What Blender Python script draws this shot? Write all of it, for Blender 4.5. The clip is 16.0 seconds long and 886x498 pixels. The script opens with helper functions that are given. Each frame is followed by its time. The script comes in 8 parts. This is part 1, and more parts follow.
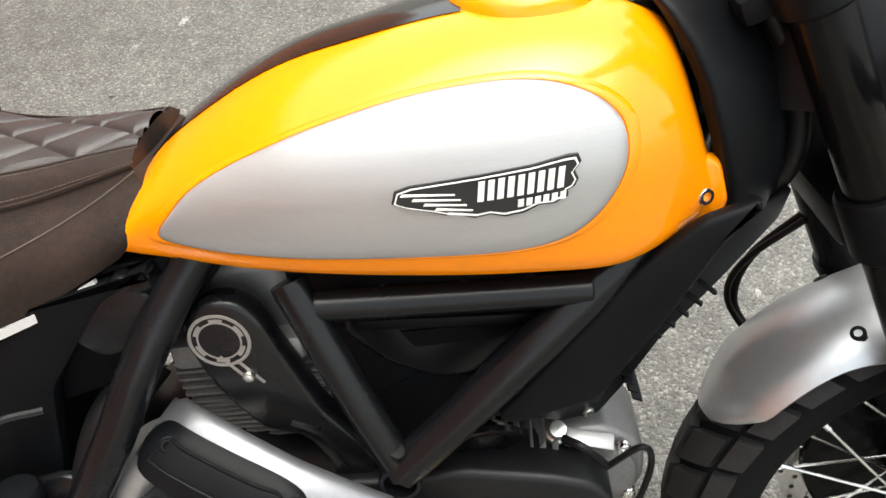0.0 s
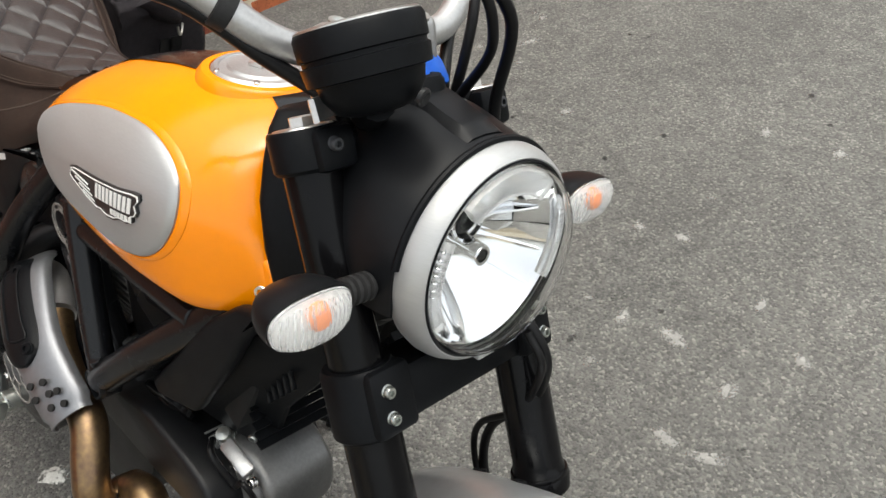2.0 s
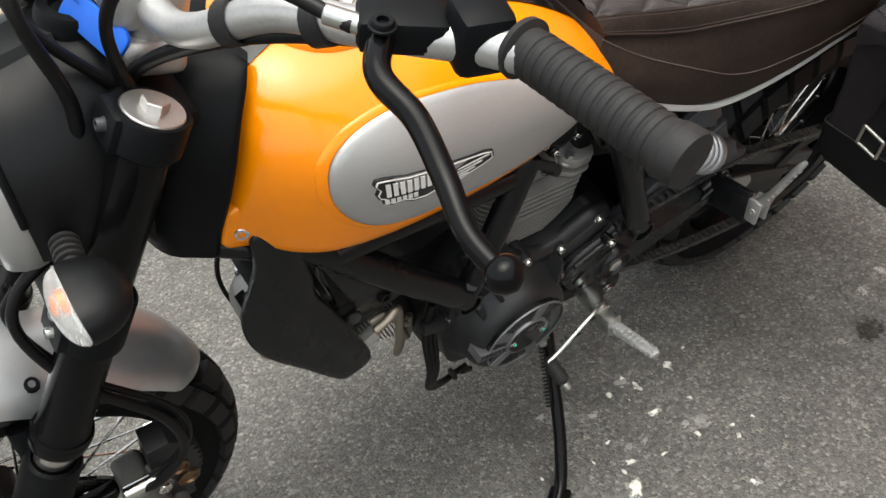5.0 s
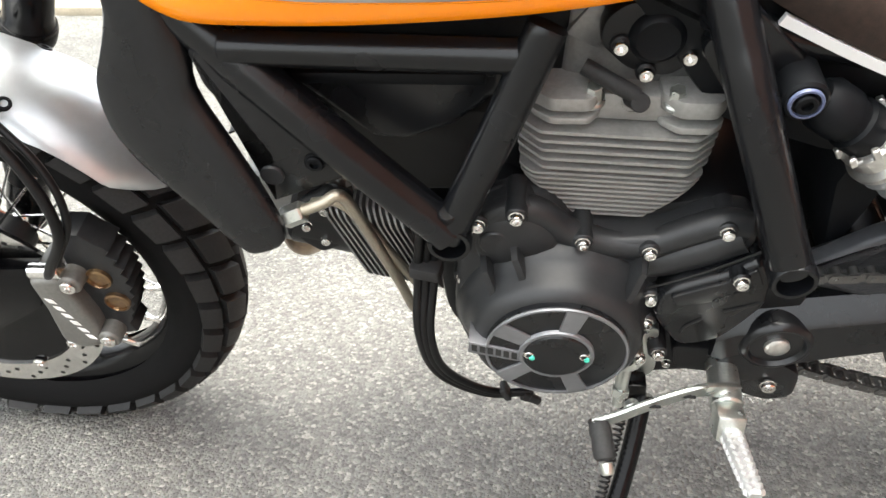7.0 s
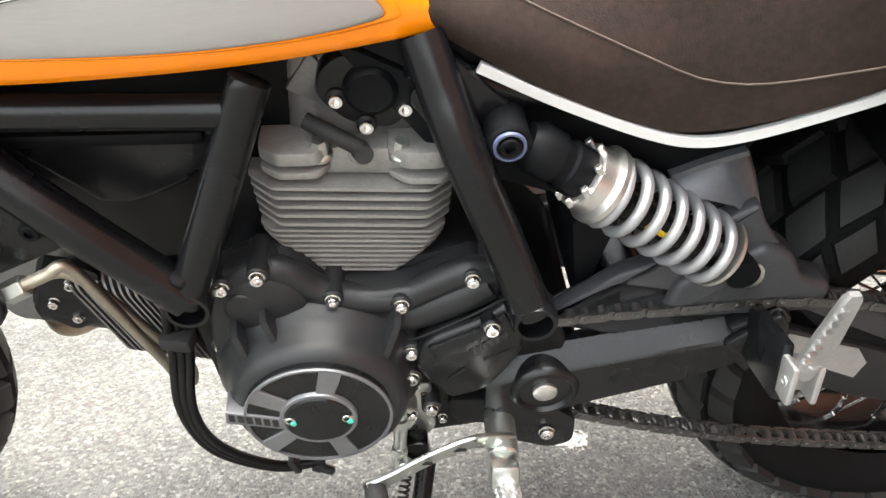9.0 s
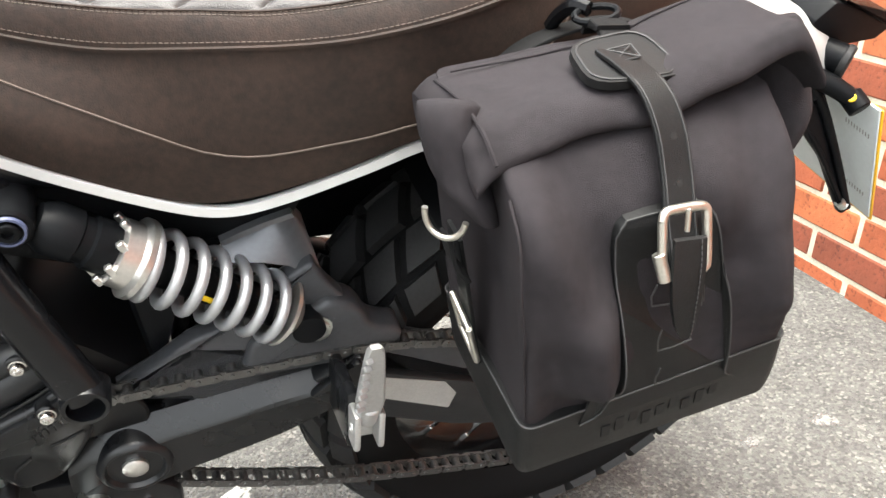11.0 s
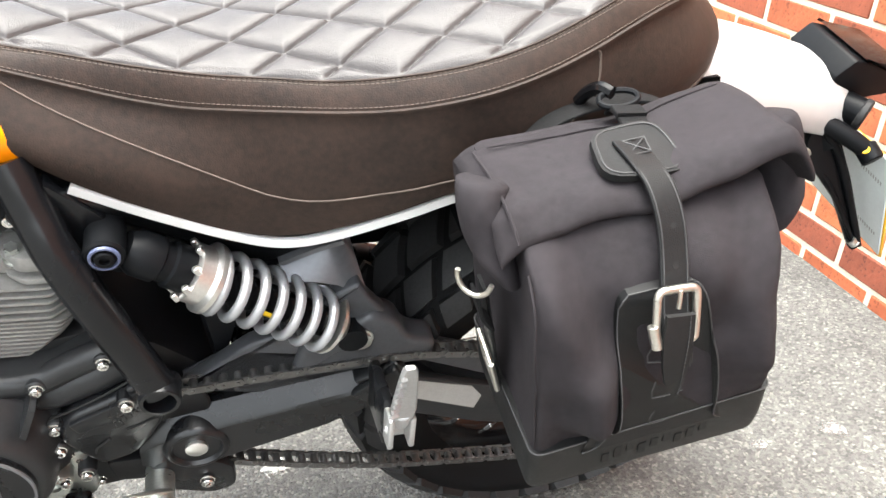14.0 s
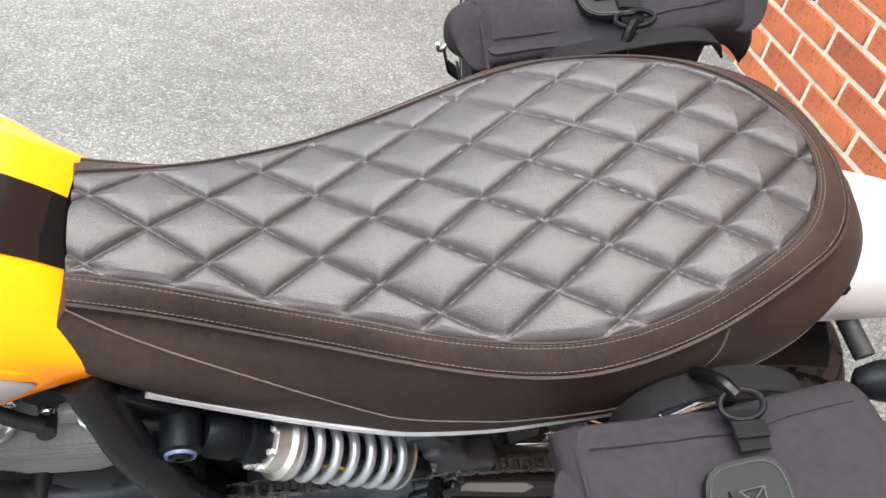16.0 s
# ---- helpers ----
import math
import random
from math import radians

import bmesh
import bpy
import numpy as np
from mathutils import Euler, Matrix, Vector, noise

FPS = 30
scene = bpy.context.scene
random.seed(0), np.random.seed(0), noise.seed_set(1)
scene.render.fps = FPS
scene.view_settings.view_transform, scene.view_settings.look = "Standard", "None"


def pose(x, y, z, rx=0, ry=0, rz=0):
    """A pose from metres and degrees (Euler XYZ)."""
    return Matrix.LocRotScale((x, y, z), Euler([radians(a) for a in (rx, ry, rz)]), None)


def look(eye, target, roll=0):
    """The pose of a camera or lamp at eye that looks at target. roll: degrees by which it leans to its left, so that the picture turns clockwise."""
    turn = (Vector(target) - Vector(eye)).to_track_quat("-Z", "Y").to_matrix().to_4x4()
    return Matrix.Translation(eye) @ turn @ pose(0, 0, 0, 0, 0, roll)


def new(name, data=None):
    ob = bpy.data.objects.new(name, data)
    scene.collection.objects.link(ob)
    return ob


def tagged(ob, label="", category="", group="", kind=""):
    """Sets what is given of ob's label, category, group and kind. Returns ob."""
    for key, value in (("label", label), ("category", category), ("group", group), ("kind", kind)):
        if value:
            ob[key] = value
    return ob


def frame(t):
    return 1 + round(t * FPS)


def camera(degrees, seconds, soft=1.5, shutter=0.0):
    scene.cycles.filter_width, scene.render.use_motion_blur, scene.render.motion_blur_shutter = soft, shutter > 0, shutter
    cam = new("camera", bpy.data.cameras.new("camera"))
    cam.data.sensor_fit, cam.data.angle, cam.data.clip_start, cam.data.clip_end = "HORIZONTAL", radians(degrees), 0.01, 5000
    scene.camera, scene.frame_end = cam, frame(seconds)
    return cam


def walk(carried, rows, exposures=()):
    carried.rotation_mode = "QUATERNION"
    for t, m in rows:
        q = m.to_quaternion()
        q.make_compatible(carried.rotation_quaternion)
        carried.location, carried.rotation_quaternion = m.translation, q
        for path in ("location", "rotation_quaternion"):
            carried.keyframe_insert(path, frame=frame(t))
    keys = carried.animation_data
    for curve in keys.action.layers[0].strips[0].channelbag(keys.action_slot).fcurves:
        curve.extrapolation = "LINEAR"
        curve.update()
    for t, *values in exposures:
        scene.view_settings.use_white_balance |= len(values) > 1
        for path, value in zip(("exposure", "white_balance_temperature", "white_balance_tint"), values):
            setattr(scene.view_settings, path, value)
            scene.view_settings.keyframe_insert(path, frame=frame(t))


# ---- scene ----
cam = camera(57.85, 16.0)
# The motorcycle is laid out upright in its own frame (x ahead, y to its left, z up from
# under the wheels) and then leans on its side stand.
LEAN = pose(0, 0, 0.0025, -17.365)
PATH = [
    (0, (0.9409, -0.6711, 1.0753), (0.8166, 1.0507, 0.0654), -4.89),
    (0.5, (1.069, -0.7107, 1.0996), (0.7213, 1.028, 0.1744), -2.05),
    (1, (1.2886, -0.7609, 1.1231), (0.6425, 0.927, 0.2666), 0.65),
    (1.5, (1.465, -0.6319, 1.1466), (0.6384, 0.9804, 0.2997), 4.74),
    (2, (1.6203, -0.4516, 1.1815), (0.4901, 0.8757, 0.2011), 7.44),
    (2.5, (1.7969, -0.2676, 1.2248), (0.3333, 0.518, 0.1109), 9.05),
    (3, (1.7864, -0.0435, 1.261), (0.2646, 0.3621, 0.0282), 11.60),
    (3.5, (1.7261, 0.1897, 1.3153), (0.2553, 0.0867, -0.0361), 10.60),
    (4, (1.6335, 0.4154, 1.3878), (0.3077, -0.0395, -0.0388), 13.67),
    (4.2, (1.564, 0.4672, 1.3935), (0.3011, -0.114, -0.0442), 14.08),
    (4.5, (1.4422, 0.5132, 1.3771), (0.3739, -0.1861, -0.1623), 14.33),
    (4.7, (1.3733, 0.5427, 1.3792), (0.4021, -0.2435, -0.1824), 12.78),
    (6.8, (0.8023, 0.642, 1.1003), (0.9204, -0.6771, -0.3984), -3.54),
    (7, (0.788, 0.6362, 1.0465), (0.9647, -0.7136, -0.4186), -3.74),
    (7.5, (0.7799, 0.6218, 0.9926), (0.9753, -0.843, -0.355), -4.01),
    (8, (0.7567, 0.6222, 1.0048), (0.9011, -0.862, -0.328), -2.66),
    (8.5, (0.7151, 0.634, 1.0106), (0.7698, -0.8474, -0.3319), -1.08),
    (9, (0.6622, 0.6374, 1.0215), (0.5556, -0.8497, -0.3116), 0.70),
    (9.5, (0.6326, 0.6408, 1.029), (0.4205, -0.836, -0.3029), 2.09),
    (10, (0.5871, 0.6426, 1.0515), (0.2058, -0.8259, -0.2516), 5.36),
    (10.2, (0.5609, 0.642, 1.0637), (0.0994, -0.8183, -0.2225), 6.77),
    (12.3, (0.4286, 0.661, 1.0637), (-0.3253, -0.7157, -0.1758), 10.23),
    (12.5, (0.429, 0.6601, 1.0651), (-0.3209, -0.7198, -0.1733), 10.30),
    (13, (0.4299, 0.6625, 1.0723), (-0.3328, -0.7212, -0.154), 10.96),
    (13.5, (0.4476, 0.6682, 1.0996), (-0.2901, -0.7257, -0.1305), 11.32),
    (14, (0.4936, 0.6699, 1.1746), (-0.0734, -0.7018, -0.166), 10.85),
    (14.5, (0.5371, 0.6442, 1.3069), (0.1057, -0.6808, -0.1277), 9.79),
    (15, (0.5533, 0.5622, 1.364), (0.1461, -0.6192, -0.1976), 12.90),
    (15.5, (0.5513, 0.4378, 1.3783), (0.0737, -0.6284, -0.245), 17.71),
    (16, (0.5085, 0.356, 1.3578), (0.0564, -0.6497, -0.3108), 18.62),
]
EXPOSURES = [(0, 2.06, 6750, 6), (0.5, 1.82, 6750, 6), (1.5, 1.58, 6750, 6), (2.5, 1.22, 6750, 6), (3.5, 1.03, 6750, 6), (4.2, 1.18, 6750, 6), (4.7, 1.33, 6750, 6), (6.8, 3.00, 6750, 6), (9, 3.10, 6750, 6), (10.2, 2.90, 6750, 6), (12.3, 3.35, 6750, 6), (13.5, 3.40, 6550, 6), (14, 3.25, 6600, 6), (14.5, 2.85, 6600, 6), (16, 2.58, 6350, 6)]

walk(cam, [(t, LEAN @ look(eye, target, roll)) for t, eye, target, roll in PATH], EXPOSURES)

# ---------------------------------------------------------------- light
world = bpy.data.worlds.new("sky")
scene.world = world
world.use_nodes = True
wn = world.node_tree.nodes
wn.clear()
sky = wn.new("ShaderNodeTexSky")
sky.sky_type = "NISHITA"
sky.sun_disc = False
sky.sun_elevation = radians(80)
sky.sun_rotation = radians(42)
sky.air_density, sky.dust_density, sky.ozone_density = 1.0, 4.0, 1.0
cloud = wn.new("ShaderNodeHueSaturation")   # thin overcast: paler than a clear sky
cloud.inputs["Saturation"].default_value = 0.30
bg = wn.new("ShaderNodeBackground")
bg.inputs["Strength"].default_value = 0.125
wout = wn.new("ShaderNodeOutputWorld")
world.node_tree.links.new(sky.outputs[0], cloud.inputs["Color"])
world.node_tree.links.new(cloud.outputs[0], bg.inputs[0])
world.node_tree.links.new(bg.outputs[0], wout.inputs[0])
sun = new("sun", bpy.data.lights.new("sun", "SUN"))
sun.data.energy, sun.data.angle, sun.data.color = 0.8, radians(60), (1.0, 0.97, 0.92)
sun.matrix_world = look((0, 0, 5), (-0.25, -0.28, 0.0))

# ---------------------------------------------------------------- materials
def nodes_of(m):
    m.use_nodes = True
    nt = m.node_tree
    return nt, nt.nodes["Principled BSDF"]


def surface(name, color, rough=0.5, metal=0.0, vary=0.12, scale=30.0, bump=0.0, bump_scale=400.0, coat=0.0,
            rough_vary=0.1, spec=0.5, stretch=(1, 1, 1), transmission=0.0, ior=1.45, second=None):
    """A painted, moulded or metal surface: colour that drifts at two scales, uneven gloss and a fine relief."""
    m = bpy.data.materials.new(name)
    nt, p = nodes_of(m)
    lk = nt.links.new
    tc = nt.nodes.new("ShaderNodeTexCoord")
    mp = nt.nodes.new("ShaderNodeMapping")
    mp.inputs["Scale"].default_value = stretch
    lk(tc.outputs["Object"], mp.inputs[0])
    n1 = nt.nodes.new("ShaderNodeTexNoise")
    n1.inputs["Scale"].default_value, n1.inputs["Detail"].default_value = scale, 6
    lk(mp.outputs[0], n1.inputs[0])
    n2 = nt.nodes.new("ShaderNodeTexNoise")
    n2.inputs["Scale"].default_value, n2.inputs["Detail"].default_value = scale * 9, 3
    lk(mp.outputs[0], n2.inputs[0])
    add = nt.nodes.new("ShaderNodeMath")
    add.operation = "ADD"
    lk(n1.outputs[0], add.inputs[0])
    lk(n2.outputs[0], add.inputs[1])
    ramp = nt.nodes.new("ShaderNodeMapRange")
    ramp.inputs[1].default_value, ramp.inputs[2].default_value = 0.65, 1.35
    lk(add.outputs[0], ramp.inputs[0])
    mix = nt.nodes.new("ShaderNodeMix")
    mix.data_type = "RGBA"
    lo = second or tuple(c * (1 - vary) for c in color)
    hi = color if second else tuple(min(1, c * (1 + vary)) for c in color)
    mix.inputs[6].default_value, mix.inputs[7].default_value = (*lo, 1), (*hi, 1)
    lk(ramp.outputs[0], mix.inputs[0])
    lk(mix.outputs[2], p.inputs["Base Color"])
    rr = nt.nodes.new("ShaderNodeMapRange")
    rr.inputs[3].default_value, rr.inputs[4].default_value = max(0.02, rough - rough_vary), min(1, rough + rough_vary)
    lk(n1.outputs[0], rr.inputs[0])
    lk(rr.outputs[0], p.inputs["Roughness"])
    p.inputs["Metallic"].default_value = metal
    p.inputs["Specular IOR Level"].default_value = spec
    p.inputs["Coat Weight"].default_value = coat
    p.inputs["Coat Roughness"].default_value = 0.04
    p.inputs["Transmission Weight"].default_value = transmission
    p.inputs["IOR"].default_value = ior
    if bump:
        n3 = nt.nodes.new("ShaderNodeTexNoise")
        n3.inputs["Scale"].default_value, n3.inputs["Detail"].default_value = bump_scale, 4
        lk(mp.outputs[0], n3.inputs[0])
        b = nt.nodes.new("ShaderNodeBump")
        b.inputs["Strength"].default_value, b.inputs["Distance"].default_value = bump, 0.002
        lk(n3.outputs[0], b.inputs["Height"])
        lk(b.outputs[0], p.inputs["Normal"])
    return m


YELLOW = surface("yellow paint", (0.88, 0.255, 0.0024), 0.18, 0, 0.03, 8, coat=0.14, rough_vary=0.04)
SILVER = surface("brushed silver panel", (0.43, 0.433, 0.432), 0.44, 0.6, 0.05, 14, bump=0.03, bump_scale=900, stretch=(1, 1, 9))
FENDER = surface("silver painted plastic", (0.52, 0.54, 0.555), 0.34, 0.8, 0.06, 9, bump=0.02, bump_scale=1500)
TAIL = surface("pale silver tail paint", (0.40, 0.397, 0.393), 0.34, 0.2, 0.04, 9, coat=0.2)
TRIM = surface("pale silver trim", (0.62, 0.62, 0.615), 0.35, 0.25, 0.04, 12, coat=0.2)
FRAME = surface("satin black frame paint", (0.0046, 0.0050, 0.0060), 0.25, 0, 0.3, 25, bump=0.04, bump_scale=700, spec=0.36)
PLASTIC = surface("matt black plastic", (0.0041, 0.0046, 0.0055), 0.43, 0, 0.25, 30, bump=0.08, bump_scale=1400, spec=0.12)
SATIN = surface("satin black cover paint", (0.0058, 0.0062, 0.0072), 0.28, 0, 0.25, 18, bump=0.03, bump_scale=900, spec=0.4)
GLOSSBLACK = surface("gloss black anodised", (0.0035, 0.0035, 0.004), 0.19, 0, 0.2, 12, rough_vary=0.05, spec=0.17)
COWLPAINT = surface("satin black moulding", (0.0062, 0.0066, 0.0075), 0.36, 0, 0.2, 20, bump=0.03, bump_scale=1100, spec=0.19)
ENGINE = surface("dark grey engine paint", (0.0145, 0.0152, 0.0165), 0.4, 0.08, 0.2, 22, bump=0.08, bump_scale=1600, spec=0.42)
ENGINE2 = surface("black engine cover", (0.0050, 0.0053, 0.0060), 0.42, 0.0, 0.25, 22, bump=0.08, bump_scale=1600, spec=0.32)
FINS = surface("grey finned casting", (0.27, 0.265, 0.255), 0.42, 0.4, 0.15, 25, bump=0.12, bump_scale=1200, spec=0.3)
BRACE = surface("grey swingarm paint", (0.052, 0.054, 0.059), 0.40, 0.25, 0.15, 20, bump=0.05, bump_scale=900, spec=0.3)
HUGGER = surface("grey mudguard paint", (0.13, 0.135, 0.145), 0.34, 0.5, 0.1, 20, bump=0.03, bump_scale=900, spec=0.4)
ALLOY = surface("machined alloy", (0.62, 0.61, 0.59), 0.34, 0.95, 0.1, 40, bump=0.03, bump_scale=900)
CALIPER = surface("grey caliper casting", (0.15, 0.148, 0.138), 0.45, 0.5, 0.15, 30, bump=0.08, bump_scale=1100)
CASTALLOY = surface("cast alloy", (0.50, 0.50, 0.50), 0.45, 0.85, 0.1, 40, bump=0.08, bump_scale=1100)
CHROME = surface("bright steel", (0.72, 0.71, 0.69), 0.2, 1.0, 0.08, 60, rough_vary=0.08)
ZINC = surface("zinc plated steel", (0.58, 0.59, 0.55), 0.3, 0.95, 0.15, 50, bump=0.03, bump_scale=700, second=(0.42, 0.45, 0.44))
SPRING = surface("silver coil paint", (0.36, 0.365, 0.38), 0.33, 0.6, 0.06, 30)
HEADALLOY = surface("grey cast cylinder head", (0.18, 0.18, 0.178), 0.42, 0.6, 0.15, 30, bump=0.1, bump_scale=1100)
SHIELD = surface("dull silver heat shield", (0.20, 0.205, 0.218), 0.42, 0.7, 0.08, 14, bump=0.02, bump_scale=1200)
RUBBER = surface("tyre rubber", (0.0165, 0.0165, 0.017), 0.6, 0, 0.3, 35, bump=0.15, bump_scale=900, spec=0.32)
# darker copy of the rubber: shade between tread blocks put into the colour
TYREBASE = surface("tyre rubber with groove shade", (0.0055, 0.0055, 0.0058), 0.75, 0, 0.2, 35, bump=0.15, bump_scale=900, spec=0.12)
BRAID = surface("braided steel", (0.40, 0.36, 0.29), 0.36, 0.9, 0.25, 900, bump=0.3, bump_scale=1500)
CABLE = surface("black cable sheath", (0.0045, 0.0045, 0.005), 0.42, 0, 0.2, 40, spec=0.25)
BRONZE = surface("heat tinted header pipe", (0.30, 0.20, 0.10), 0.32, 0.95, 0.2, 16, second=(0.16, 0.10, 0.075))
LEATHER = surface("brown leather", (0.0345, 0.0228, 0.0182), 0.50, 0, 0.55, 17, bump=0.2, bump_scale=650, rough_vary=0.12, spec=0.15,
                  second=(0.0175, 0.0130, 0.0112))
LEATHERTOP = surface("soft brown leather", (0.0300, 0.0258, 0.0258), 0.42, 0, 0.2, 26, bump=0.3, bump_scale=800, rough_vary=0.1, spec=0.55)
THREAD = surface("brown thread", (0.085, 0.066, 0.055), 0.7, 0, 0.2, 90, spec=0.3)
CANVAS = surface("charcoal waxed canvas", (0.0195, 0.0170, 0.0192), 0.82, 0, 0.25, 14, bump=0.45, bump_scale=1500, spec=0.2)
HIDE = surface("black leather", (0.0068, 0.0070, 0.0074), 0.5, 0, 0.2, 30, bump=0.25, bump_scale=900, spec=0.25)
WEBBING = surface("black webbing", (0.0065, 0.0065, 0.0069), 0.8, 0, 0.2, 80, bump=0.5, bump_scale=1200, spec=0.2)
BUCKLE = surface("satin nickel", (0.55, 0.53, 0.48), 0.32, 0.95, 0.1, 60)
WHITE = surface("white print", (0.72, 0.72, 0.70), 0.5, 0, 0.05, 40)
RINGPRINT = surface("pale grey print", (0.23, 0.215, 0.20), 0.5, 0.2, 0.08, 40)
BLACKPRINT = surface("black enamel", (0.012, 0.012, 0.013), 0.35, 0, 0.1, 40)
STRIPE = surface("black gloss stripe", (0.006, 0.005, 0.005), 0.14, 0, 0.2, 20, coat=0.25, spec=0.3)
ORANGE = surface("amber bulb", (0.75, 0.20, 0.03), 0.4, 0, 0.1, 40)
REDFLUID = surface("red brake fluid", (0.22, 0.05, 0.02), 0.3, 0, 0.1, 40)
BLUE = surface("blue plastic tag", (0.01, 0.12, 0.62), 0.42, 0, 0.08, 40)
PLATEBACK = surface("pale plate back", (0.62, 0.66, 0.66), 0.45, 0, 0.05, 20)
PLATEEDGE = surface("yellow plate edge", (0.75, 0.42, 0.02), 0.4, 0, 0.05, 20)
STICKER = surface("grey warning sticker", (0.30, 0.30, 0.29), 0.45, 0.1, 0.1, 60)
GREENPAINT = surface("green dot", (0.05, 0.45, 0.33), 0.4, 0, 0.1, 60)
YELLOWMARK = surface("yellow rod mark", (0.75, 0.50, 0.02), 0.4, 0, 0.1, 60)
GLASS = surface("clear lens", (0.97, 0.975, 0.975), 0.02, 0, 0.0, 20, transmission=1.0, ior=1.12, rough_vary=0.0)
REFLECTOR = surface("mirror reflector", (0.90, 0.905, 0.91), 0.06, 1.0, 0.03, 40, rough_vary=0.03)
LAMPWHITE = surface("silvered lamp bowl", (0.74, 0.74, 0.73), 0.3, 0.15, 0.04, 60)
GUIDE = surface("frosted light guide", (0.86, 0.87, 0.87), 0.08, 0, 0.03, 60, transmission=0.8, ior=1.4)
SEAM = surface("dark grey piping", (0.028, 0.028, 0.029), 0.6, 0, 0.2, 90)
CLEAR = surface("clear indicator plastic", (0.85, 0.85, 0.85), 0.12, 0, 0.02, 40, transmission=0.75, ior=1.35)


def ribbed_plastic():
    """Clear plastic with fine moulded ribs."""
    m = surface("ribbed clear plastic", (0.93, 0.93, 0.93), 0.05, 0, 0.02, 40, transmission=0.86, ior=1.25)
    nt = m.node_tree
    p = next(n for n in nt.nodes if n.type == "BSDF_PRINCIPLED")
    tc, wv, bp = (nt.nodes.new(k) for k in ("ShaderNodeTexCoord", "ShaderNodeTexWave", "ShaderNodeBump"))
    wv.bands_direction = "Y"
    wv.inputs["Scale"].default_value = 130
    bp.inputs["Strength"].default_value, bp.inputs["Distance"].default_value = 0.35, 0.001
    nt.links.new(tc.outputs["Object"], wv.inputs["Vector"])
    nt.links.new(wv.outputs[1], bp.inputs["Height"])
    nt.links.new(bp.outputs[0], p.inputs["Normal"])
    return m


RIBGLASS = ribbed_plastic()
# near-black that paints the shade in holes and grooves; some dark parts share it
SHADEBLACK = surface("recess shade and black parts", (0.005, 0.005, 0.005), 0.8, 0, 0.1, 40)


def asphalt():
    m = bpy.data.materials.new("weathered asphalt")
    nt, p = nodes_of(m)
    lk = nt.links.new
    tc = nt.nodes.new("ShaderNodeTexCoord")

    def tex(kind, scale, detail=4):
        t = nt.nodes.new(kind)
        t.inputs["Scale"].default_value = scale
        if kind == "ShaderNodeTexNoise":
            t.inputs["Detail"].default_value = detail
        lk(tc.outputs["Object"], t.inputs["Vector"])
        return t

    big, mid, fine = tex("ShaderNodeTexNoise", 1.3, 5), tex("ShaderNodeTexNoise", 14, 6), tex("ShaderNodeTexNoise", 230, 3)
    stones = tex("ShaderNodeTexVoronoi", 190)
    r1 = nt.nodes.new("ShaderNodeValToRGB")
    e = r1.color_ramp.elements
    e[0].position, e[0].color = 0.25, (0.074, 0.0735, 0.070, 1)
    e[1].position, e[1].color = 0.8, (0.176, 0.174, 0.164, 1)
    add = nt.nodes.new("ShaderNodeMath")
    add.operation = "MULTIPLY_ADD"
    add.inputs[1].default_value, add.inputs[2].default_value = 0.45, 0.27
    lk(mid.outputs[0], add.inputs[0])
    add2 = nt.nodes.new("ShaderNodeMath")
    add2.operation = "MULTIPLY_ADD"
    add2.inputs[1].default_value = 0.62
    lk(big.outputs[0], add2.inputs[0])
    lk(add.outputs[0], add2.inputs[2])
    sub = nt.nodes.new("ShaderNodeMath")
    sub.operation = "SUBTRACT"
    sub.inputs[1].default_value = 0.285
    lk(add2.outputs[0], sub.inputs[0])
    lk(sub.outputs[0], r1.inputs[0])
    # single stones, some of them pale
    r2 = nt.nodes.new("ShaderNodeValToRGB")
    e = r2.color_ramp.elements
    e[0].position, e[0].color = 0.0, (0.55, 0.55, 0.55, 1)
    e[1].position, e[1].color = 1.0, (1.35, 1.33, 1.28, 1)
    k = e.new(0.86)
    k.color = (1.2, 1.2, 1.18, 1)
    k = e.new(0.95)
    k.color = (1.95, 1.92, 1.85, 1)
    sep = nt.nodes.new("ShaderNodeSeparateColor")
    lk(stones.outputs["Color"], sep.inputs[0])
    lk(sep.outputs[0], r2.inputs[0])
    mul = nt.nodes.new("ShaderNodeMix")
    mul.data_type, mul.blend_type = "RGBA", "MULTIPLY"
    mul.inputs[0].default_value = 0.85
    lk(r1.outputs[0], mul.inputs[6])
    lk(r2.outputs[0], mul.inputs[7])
    lk(mul.outputs[2], p.inputs["Base Color"])
    p.inputs["Roughness"].default_value = 0.85
    p.inputs["Specular IOR Level"].default_value = 0.3
    b = nt.nodes.new("ShaderNodeBump")
    b.inputs["Strength"].default_value, b.inputs["Distance"].default_value = 0.9, 0.004
    h = nt.nodes.new("ShaderNodeMath")
    h.operation = "SUBTRACT"
    lk(fine.outputs[0], h.inputs[0])
    lk(stones.outputs["Distance"], h.inputs[1])
    lk(h.outputs[0], b.inputs["Height"])
    lk(b.outputs[0], p.inputs["Normal"])
    return m


